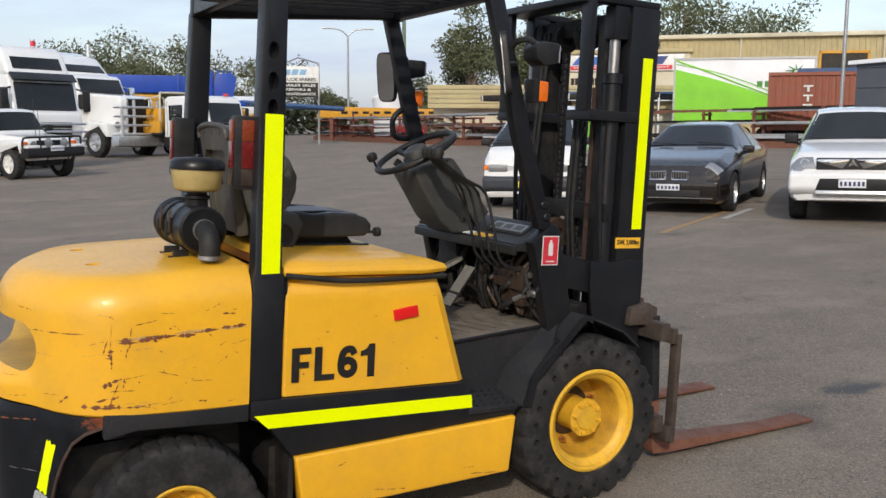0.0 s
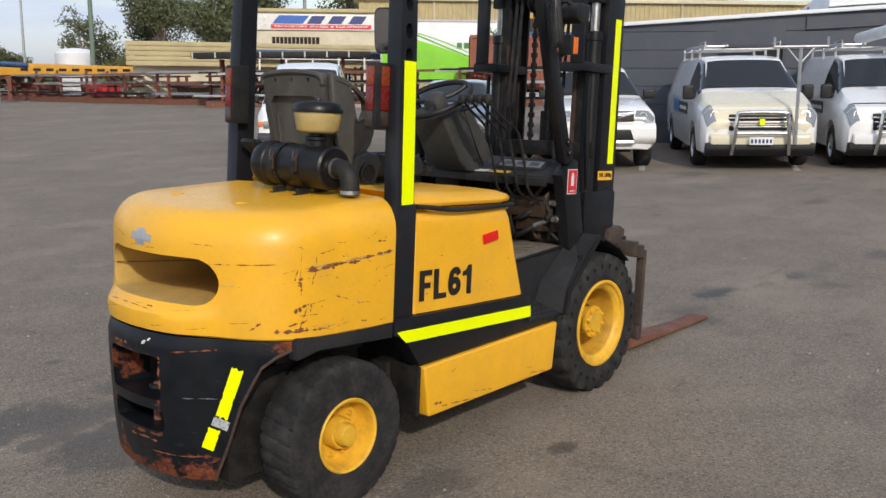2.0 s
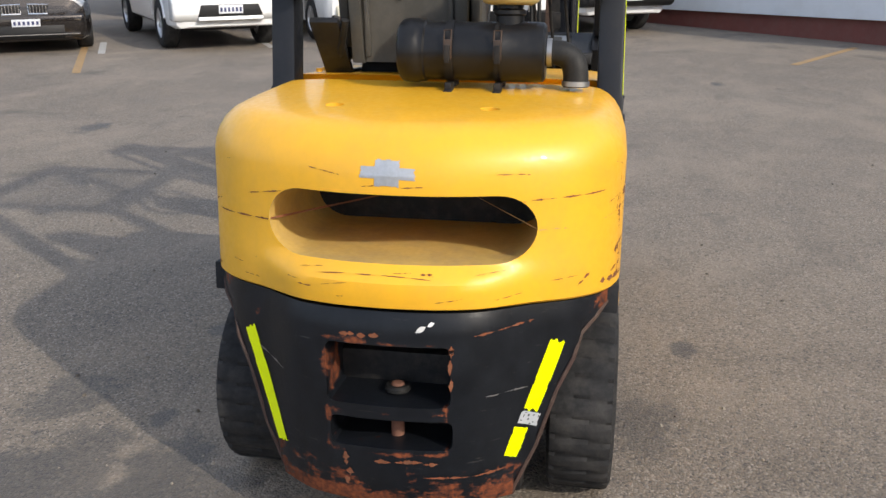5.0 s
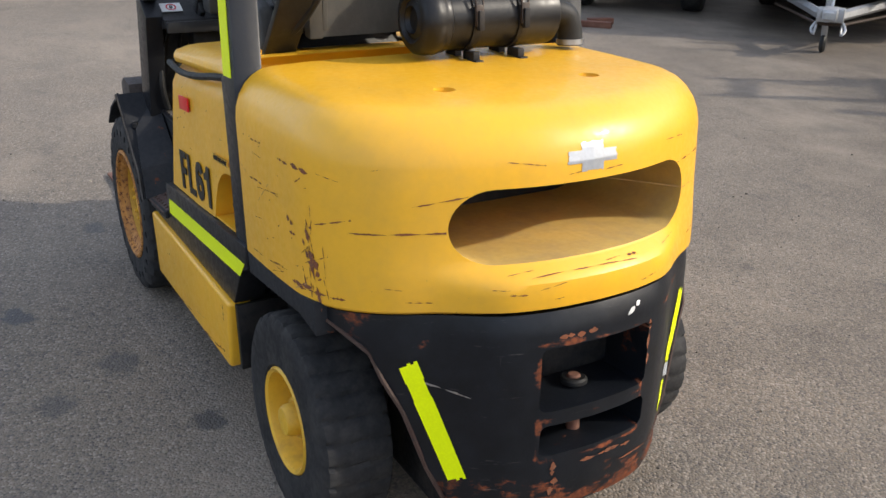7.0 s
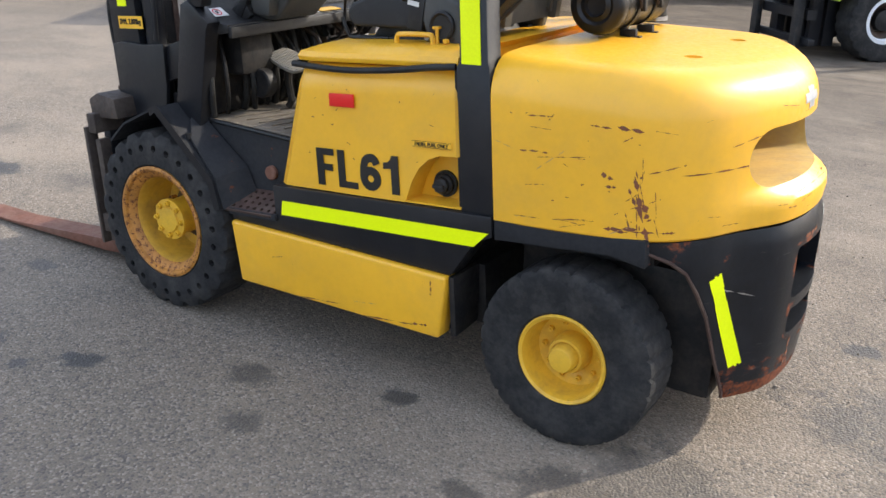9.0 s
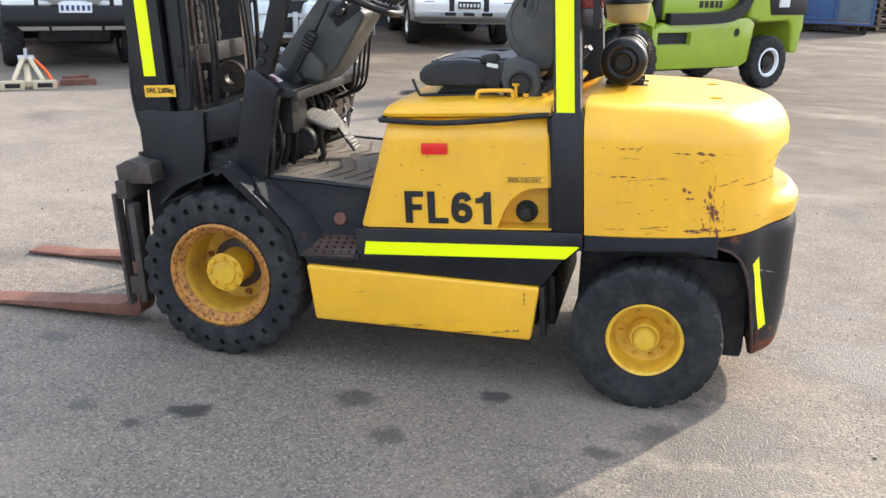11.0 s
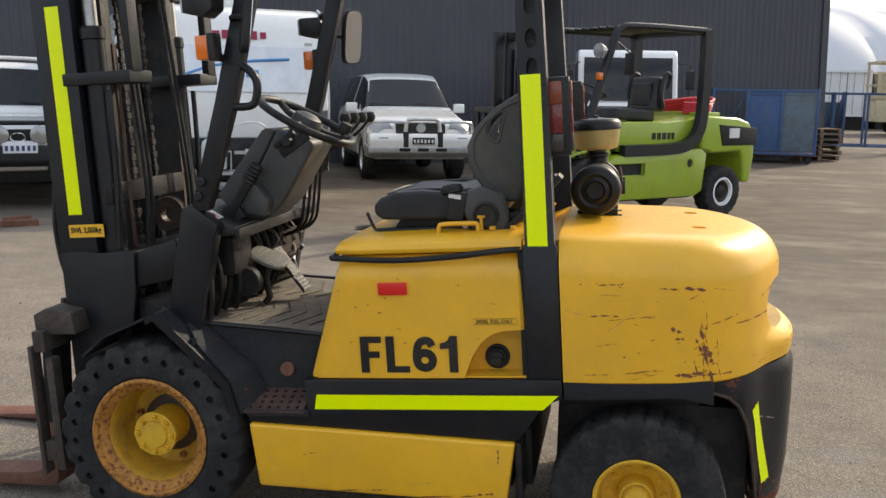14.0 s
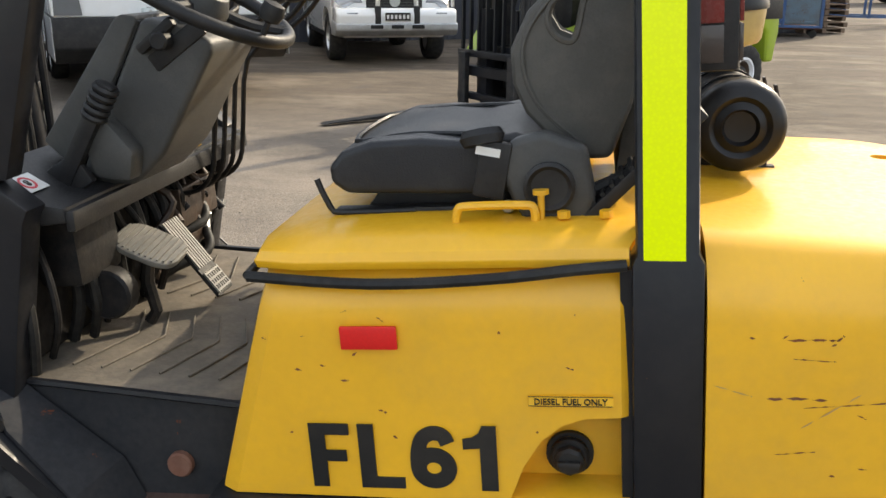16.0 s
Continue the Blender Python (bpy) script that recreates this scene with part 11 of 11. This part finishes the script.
# trucks on the left
def bonneted_truck(m):
    t = thing("truck", m, "white bonneted prime mover with a polished bull bar", "truck")
    part("bonnet", prism([(1.6, 0.75), (1.62, 1.98), (1.45, 2.10), (-0.2, 2.22), (-0.2, 0.8), (0.3, 0.75)], "y", -0.72, 0.72, 0.12, 3), WHITE, t, smooth=40)
    part("cab", prism([(-0.2, 0.8), (-0.15, 2.16), (-0.42, 2.75), (-0.6, 2.85), (-2.3, 3.05), (-2.3, 0.8)], "y", -1.0, 1.0, 0.08, 3), WHITE, t, smooth=40)
    part("roof_bubble", prism([(-0.9, 2.85), (-1.6, 3.5), (-2.6, 3.75), (-3.2, 3.7), (-3.2, 2.8)], "y", -0.95, 0.95, 0.12, 3), WHITE, t, smooth=40)
    part("windscreen", prism([(-0.13, 2.24), (-0.39, 2.72), (-0.41, 2.71), (-0.17, 2.22)], "y", -0.88, 0.88, 0.004), DARKGLASS, t)
    part("roof_window", prism([(-1.02, 2.98), (-1.55, 3.44), (-1.57, 3.42), (-1.05, 2.96)], "y", -0.8, 0.8, 0.004), DARKGLASS, t)
    part("sleeper", span(-2.3, -3.6, -1.1, 1.1, 0.85, 2.9, 0.08), WHITE, t)
    part("grille", span(1.60, 1.66, -0.45, 0.45, 0.85, 1.98, 0.02), DARK, t, "dark upright grille")
    part("grille_frame", merged(tube([(1.66, -0.47, 0.85), (1.66, -0.47, 2.0), (1.66, 0.47, 2.0), (1.66, 0.47, 0.85)], 0.04, 8)), CHROME, t)
    for s in (1, -1):
        part("wing", prism([(1.55, 0.7), (1.4, 1.15), (0.5, 1.25), (0.1, 0.8), (0.1, 0.6), (0.35, 0.85), (1.0, 1.05), (1.35, 0.7)], "y", s * 0.70, s * 1.15, 0.05), WHITE, t)
        part("side_window", prism([(-0.35, 2.1), (-0.55, 2.65), (-1.4, 2.68), (-1.4, 2.1)], "y", s * 1.003, s * 1.012), DARKGLASS, t)
        part("exhaust_stack", tube([(-2.4, s * 1.15, 0.9), (-2.4, s * 1.15, 4.1)], 0.09, 12), CHROME, t, "chrome exhaust stack")
        part("mirror", merged(box(0.12, 0.22, 0.55, (-0.3, s * 1.35, 2.2), 0.04), tube([(-0.4, s * 1.0, 2.5), (-0.3, s * 1.35, 2.4)], 0.02, 6)), CHROME, t)
        part("air_intake", cyl(0.16, 0.5, "z", (-0.05, s * 0.92, 1.9), 14, 0.04), DARK, t)
        for x in (0.75, -3.6, -4.9):
            road_wheel(t, x, s * 0.98, 0.52, 0.3, s)
        for z in (0.8, 1.1, 1.4, 1.7):
            part("bar_rail", tube([(2.05, s * 0.0, z), (2.05, s * 0.95, z), (1.85, s * 1.18, z)], 0.045, 8), ALU, t)
        for y in (0.5, 1.0):
            part("bar_post", tube([(2.05, s * y, 0.6), (2.05, s * y, 1.95 if y < 0.8 else 1.72)], 0.05, 8), ALU, t)
        part("headlamp", lathe([(0, 0), (0.1, 0), (0.12, 0.05)], "x", (1.56, s * 0.85, 1.1), 16), CLEAR_LENS, t)
    part("bull_bar", prism([(1.7, 0.35), (2.1, 0.4), (2.12, 0.75), (1.7, 0.78)], "y", -1.2, 1.2, 0.05), ALU, t, "polished alloy bull bar")
    part("chassis", span(1.5, -6.0, -0.45, 0.45, 0.6, 0.85), DARK, t)
    return t


def cabover_truck(m):
    t = thing("truck", m, "white high-roofed cabover prime mover", "truck")
    part("cab", prism([(0.9, 0.5), (1.0, 0.8), (0.98, 1.75), (0.88, 1.85), (0.66, 2.8), (0.52, 3.0), (-1.2, 3.05), (-1.2, 0.5)], "y", -1.22, 1.22, 0.1, 3), WHITE, t, smooth=40)
    part("roof_fairing", prism([(0.5, 3.0), (0.1, 3.7), (-0.3, 3.95), (-1.2, 4.0), (-1.2, 3.0)], "y", -1.15, 1.15, 0.14, 3), WHITE, t, smooth=40)
    part("windscreen", prism([(0.905, 1.88), (0.70, 2.76), (0.68, 2.75), (0.88, 1.87)], "y", -1.08, 1.08, 0.004), DARKGLASS, t, "large windscreen")
    part("sun_visor", prism([(0.78, 2.80), (0.90, 2.84), (0.62, 3.08), (0.5, 3.02)], "y", -1.15, 1.15, 0.02), DARKGLASS, t)
    part("fairing_window", prism([(0.40, 3.2), (0.12, 3.66), (0.10, 3.64), (0.38, 3.18)], "y", -0.9, 0.9, 0.004), DARKGLASS, t)
    part("grille", span(0.97, 1.02, -0.8, 0.8, 1.0, 1.5, 0.02), DARK, t)
    for k in range(4):
        part("grille_bar", span(1.0, 1.04, -0.8, 0.8, 1.06 + 0.11 * k, 1.10 + 0.11 * k), GALV, t)
    part("bumper", prism([(0.6, 0.35), (1.05, 0.4), (1.08, 0.85), (0.6, 0.9)], "y", -1.25, 1.25, 0.06), WHITE, t)
    for s in (1, -1):
        part("side_window", prism([(0.72, 1.85), (0.5, 2.6), (-0.4, 2.6), (-0.4, 1.85)], "y", s * 1.223, s * 1.232), DARKGLASS, t)
        part("headlamp", span(1.0, 1.06, s * 0.75, s * 1.1, 0.62, 0.8, 0.02), CLEAR_LENS, t)
        part("mirror", merged(box(0.15, 0.25, 0.7, (0.85, s * 1.5, 2.2), 0.06), tube([(0.7, s * 1.2, 2.6), (0.85, s * 1.5, 2.5)], 0.03, 6)), PLASTIC_D, t)
        part("bar_rail", merged(*[tube([(1.3, 0, z), (1.3, s * 1.05, z), (1.12, s * 1.25, z)], 0.04, 8) for z in (0.7, 0.95, 1.2, 1.45)]), ALU, t, "polished bull bar rails")
        for x in (0.1, -3.2, -4.5):
            road_wheel(t, x, s * 1.0, 0.52, 0.3, s)
    part("beacon", merged(cyl(0.09, 0.16, "z", (-0.4, 0.3, 4.08), 14)), DECAL_R, t, "red roof beacon")
    part("chassis", span(0.5, -5.5, -0.45, 0.45, 0.6, 0.85), DARK, t)
    return t


def crew_truck(m):
    """A crew-cab tilt truck: two doors a side, silver bumper with a nudge bar, yellow load bins behind."""
    t = thing("truck", m, "white crew-cab truck with a nudge bar and yellow tray", "truck")
    cab = prism([(0.98, 0.72), (1.10, 0.80), (1.14, 1.25), (1.08, 1.52), (0.86, 2.42), (0.70, 2.64), (0.40, 2.74), (-1.7, 2.72), (-1.95, 2.6), (-2.0, 0.85), (-0.55, 0.85), (-0.5, 0.95), (0.5, 0.95), (0.55, 0.72)], "y", -1.06, 1.06, 0.10, 3)
    part("cab", cab, WHITE, t, smooth=40)
    part("windscreen", prism([(1.098, 1.55), (0.885, 2.42), (0.86, 2.41), (1.07, 1.54)], "y", -0.94, 0.94, 0.004), DARKGLASS, t, "large windscreen")
    part("cowl_strip", prism([(1.12, 1.44), (1.13, 1.50), (1.08, 1.53), (1.07, 1.46)], "y", -0.95, 0.95, 0.005), BUMPER, t)
    for y in (-0.45, 0.35):
        part("wiper", tube([(1.14, y, 1.52), (1.09, y + 0.5, 1.68)], 0.014, 6), BUMPER, t)
    part("grille", prism([(1.10, 0.98), (1.165, 1.0), (1.165, 1.26), (1.10, 1.28)], "y", -0.62, 0.62, 0.02), BUMPER, t, "dark grille")
    part("front_bumper", prism([(0.6, 0.42), (1.16, 0.44), (1.24, 0.52), (1.22, 0.86), (1.1, 0.90), (0.6, 0.88)], "y", -1.08, 1.08, 0.06, 3), GALV, t, "silver front bumper")
    for s in (1, -1):
        part("front_window", prism([(0.80, 1.55), (0.62, 2.33), (-0.40, 2.35), (-0.40, 1.52)], "y", s * 1.062, s * 1.07, 0.003), DARKGLASS, t)
        part("rear_window", prism([(-0.72, 1.62), (-0.70, 2.33), (-1.66, 2.31), (-1.66, 1.62)], "y", s * 1.062, s * 1.07, 0.003), DARKGLASS, t)
        part("door_seam", merged(span(-0.50, -0.52, s * 1.06, s * 1.064, 0.9, 2.5), span(0.93, 0.95, s * 1.06, s * 1.064, 1.0, 1.6), span(-1.78, -1.80, s * 1.06, s * 1.064, 0.9, 2.5)), BUMPER, t)
        part("door_handle", span(-0.30, -0.46, s * 1.062, s * 1.085, 1.36, 1.41, 0.008), BUMPER, t)
        part("indicator", prism([(1.11, 1.05), (0.88, 1.05), (0.86, 1.36), (1.08, 1.36)], "y", s * 0.90, s * 1.075, 0.02), AMBER, t, "amber corner lamp")
        part("headlamp", span(1.18, 1.24, s * 0.62, s * 0.92, 0.60, 0.74, 0.02), CLEAR_LENS, t)
        part("driving_lamp", lathe([(0, 0), (0.11, 0), (0.15, 0.08), (0.15, 0.10), (0, 0.105)], "x", (1.25, s * 0.2, 1.10), 20), CLEAR_LENS, t, "round driving lamp")
        part("nudge_bar", tube([(1.27, s * 0.50, 0.55), (1.33, s * 0.50, 1.0), (1.30, s * 0.46, 1.32), (1.30, 0, 1.34)], 0.04, 8, 3), CHROME, t, "polished nudge bar")
        part("mirror", merged(box(0.08, 0.2, 0.42, (1.0, s * 1.28, 2.0), 0.04), tube([(0.85, s * 1.05, 2.2), (1.0, s * 1.28, 2.2)], 0.02, 6)), PLASTIC_D, t, "black door mirror")
        for x in (0.0, -4.1):
            road_wheel(t, x, s * 0.92, 0.43, 0.26, s)
        part("tray_side", span(-2.3, -6.0, s * 1.0, s * 1.12, 1.05, 1.6, 0.02), YMACH, t, "yellow tray side")
        part("head_frame", tube([(-2.35, s * 1.0, 1.0), (-2.35, s * 1.0, 2.75), (-2.35, s * 0.85, 2.9), (-2.35, 0, 2.92)], 0.05, 8, 3), CREAM_WALL, t, "cream head frame")
        part("rear_frame", tube([(-3.6, s * 1.0, 1.0), (-3.6, s * 1.0, 2.6), (-2.35, s * 1.0, 2.75)], 0.045, 8), CREAM_WALL, t)
    part("roof_beacon", cyl(0.11, 0.12, "z", (0.35, 0.6, 2.80), 14, 0.03), DECAL_R, t, "red roof beacon")
    part("tray", span(-2.2, -6.1, -1.1, 1.1, 0.95, 1.07, 0.02), DARK, t, "dark tray deck")
    part("load_bin", span(-2.6, -4.4, -0.9, 0.9, 1.07, 2.2, 0.06), YMACH, t, "yellow load bin")
    part("chassis", span(0.9, -6.0, -0.4, 0.4, 0.55, 0.85), DARK, t)
    part("fuel_tank", span(-1.2, -2.2, -0.55, -1.0, 0.45, 0.85, 0.05), DARK, t)
    number_plate(t, 1.245, 0.66, 0.4, 0.12)
    return t


cabover_truck(upright(1.0, 33.6, 0, 0, 0, -66) @ Matrix.Diagonal((1.05, 1.05, 1.12, 1)))
bonneted_truck(upright(5.1, 43.4, 0, 0, 0, -61) @ Matrix.Diagonal((1.36, 1.36, 1.36, 1)))
crew_truck(upright(8.95, 38.9, 0, 0, 0, -64))


def lamp_post(m, h, arms, label="tall grey steel street lamp with two arms"):
    t = thing("street_lamp", m, label, "street lamp")
    part("pole", tube([(0, 0, -1), (0, 0, h)], 0.13, 10, 0, False, 0.07), GALV, t)
    for s in arms:
        part("arm", tube([(0, 0, h - 0.05), (s * 0.6, 0, h + 0.45), (s * 1.6, 0, h + 0.6)], 0.05, 8, 4), GALV, t)
        part("lantern", box(0.7, 0.25, 0.12, (s * 1.85, 0, h + 0.6), 0.04), GALV, t)
    return t


lamp_post(upright(29.2, 70.2, 0, 0, 0, -20), 8.6, (1, -1))
pw = thing("power_pole", upright(28.9, 58.9, 0), "green-grey timber power pole", "pole")
part("pole", tube([(0, 0, -1), (0, 0, 13)], 0.18, 10, 0, False, 0.13), surface("pole_green", (0.14, 0.19, 0.15), 0.8), pw)
pw2 = thing("steel_pole", upright(21.7, 15.1, 0), "slim grey steel pole behind the parked cars", "pole")
part("pole", tube([(0, 0, 0), (0, 0, 7.5)], 0.055, 10), GALV, pw2)
pw3 = thing("power_pole", upright(66, 80, 0), "distant timber power pole with cross arm", "pole")
part("pole", merged(tube([(0, 0, 0), (0, 0, 15)], 0.2, 8), box(3.2, 0.15, 0.15, (0, 0, 14.0))), GALV, pw3)


# ---- trees ----
LEAF = surface("gum_leaf", (0.098, 0.112, 0.050), 0.6, dirty=0.2, scale=0.5, bump=0.0, vary=0.35, dirt=(0.085, 0.085, 0.04))
BARK = surface("gum_bark", (0.26, 0.20, 0.15), 0.85, dirty=0.4, scale=2, bump=0.2)


def gum_tree(m, h, spread, seed, leaves=2600, trunk=0.45, label="tall gum tree with a thin open crown"):
    r = random.Random(seed)
    t = thing("gum_tree", m, label, "tree", "gum trees")
    limbs, tips = [], []
    base = Vector((0, 0, -0.5))
    fork = Vector((r.uniform(-0.4, 0.4), r.uniform(-0.4, 0.4), h * r.uniform(0.24, 0.38)))
    limbs.append(tube([base, base.lerp(fork, 0.5) + Vector((r.uniform(-0.2, 0.2), r.uniform(-0.2, 0.2), 0)), fork], trunk * 0.55, 8, 3, False, trunk * 0.34))
    for k in range(7):
        a = 2 * math.pi * (k + r.uniform(-0.3, 0.3)) / 7
        top = Vector((spread * 0.75 * math.cos(a) * r.uniform(0.5, 1), spread * 0.75 * math.sin(a) * r.uniform(0.5, 1), h * r.uniform(0.45, 0.97)))
        st = base.lerp(fork, r.uniform(0.75, 1))
        mid = st.lerp(top, 0.5) + Vector((0, 0, h * 0.06))
        limbs.append(tube([st, mid, top], trunk * 0.26, 6, 3, False, 0.03))
        tips += [top, st.lerp(top, 0.7) + Vector((0, 0, 0.4))]
        for j in range(3):
            q = mid.lerp(top, r.uniform(0.2, 0.9))
            e = q + Vector((r.uniform(-1, 1) * spread * 0.45, r.uniform(-1, 1) * spread * 0.45, r.uniform(-0.02, 0.14) * h))
            limbs.append(tube([q, e], trunk * 0.1, 5, 0, False, 0.02))
            tips.append(e)
    part("trunk", merged(*limbs), BARK, t, "pale trunk and limbs")
    vs, fs = [], []
    for k in range(leaves):
        c = r.choice(tips)
        rad = spread * 0.34
        d = Vector((r.gauss(0, 1), r.gauss(0, 1), r.gauss(0, 0.7))).normalized() * rad * (r.random() ** 0.5)
        p = c + d
        s = r.uniform(0.10, 0.27) * (0.6 + h / 22)
        a, b = Vector((r.uniform(-1, 1), r.uniform(-1, 1), r.uniform(-1, 1))).normalized(), Vector((r.uniform(-1, 1), r.uniform(-1, 1), r.uniform(-1.2, 0.2))).normalized()
        i = len(vs)
        vs += [p - a * s * 0.4, p + b * s * 0.9 - a * s * 0.1, p + a * s * 0.4 + b * s * 0.3]
        vs.append(p - b * s * 0.7)
        fs += [(i, i + 1, i + 2), (i, i + 2, i + 3)]
    me = bpy.data.meshes.new("crown")
    me.from_pydata([tuple(v) for v in vs], [], fs)
    me.materials.append(LEAF)
    cr2 = new("crown", me)
    cr2.parent = t
    tagged(cr2, "loose grey-green leaves", kind="stuff")
    return t


for k, (x, y, h, sp) in enumerate(((4.0, 84, 7.6, 4.0), (8.5, 86, 8.2, 4.2), (12.5, 85, 7.4, 4.2), (16.0, 87, 7.8, 4.0), (19.0, 86, 6.4, 3.6), (27.5, 84, 8.0, 4.0), (34.0, 85, 5.6, 2.4), (23.0, 88, 5.2, 4.0),
                                   (42.2, 85.0, 8.2, 2.9), (50.5, 86.0, 9.6, 3.2), (45.5, 67.0, 11.0, 3.6), (60, 64, 12.5, 5.5), (67, 60, 12.0, 5.5), (74, 36, 11.0, 5.0), (46, 88, 4.6, 3), (54.0, 74.0, 16.0, 4.2), (48.5, 82.0, 14.5, 4.0), (57, 84, 11.0, 5.0), (13.5, 92, 10.5, 4.5), (21.5, 90, 9.0, 4.2))):
    gum_tree(upright(x, y, 0, 0, 0, 40 * k), h, sp, 100 + k, 3200 if k == 8 else 6500)
hr2 = random.Random(5)
vs, fs = [], []
for k in range(22000):
    u = hr2.random()
    x, y = -60 + 190 * u, 100 + 25 * math.sin(u * 7) - 60 * max(0, u - 0.45)
    z = hr2.random() ** 0.7 * (2.5 + 1.5 * noise.noise(Vector((u * 30, 0, 0))))
    p = Vector((x + hr2.uniform(-1, 1), y + hr2.uniform(-2, 2), z))
    a, b = Vector((hr2.uniform(-1, 1), hr2.uniform(-1, 1), hr2.uniform(-1, 1))) * 0.75, Vector((hr2.uniform(-1, 1), hr2.uniform(-1, 1), hr2.uniform(-1, 1))) * 0.75
    i = len(vs)
    vs += [tuple(p), tuple(p + a), tuple(p + b)]
    fs.append((i, i + 1, i + 2))
me = bpy.data.meshes.new("far_scrub")
me.from_pydata(vs, [], fs)
me.materials.append(LEAF)
tagged(new("far_scrub", me), "low dark green scrub along the far edge", "scrub", kind="stuff")
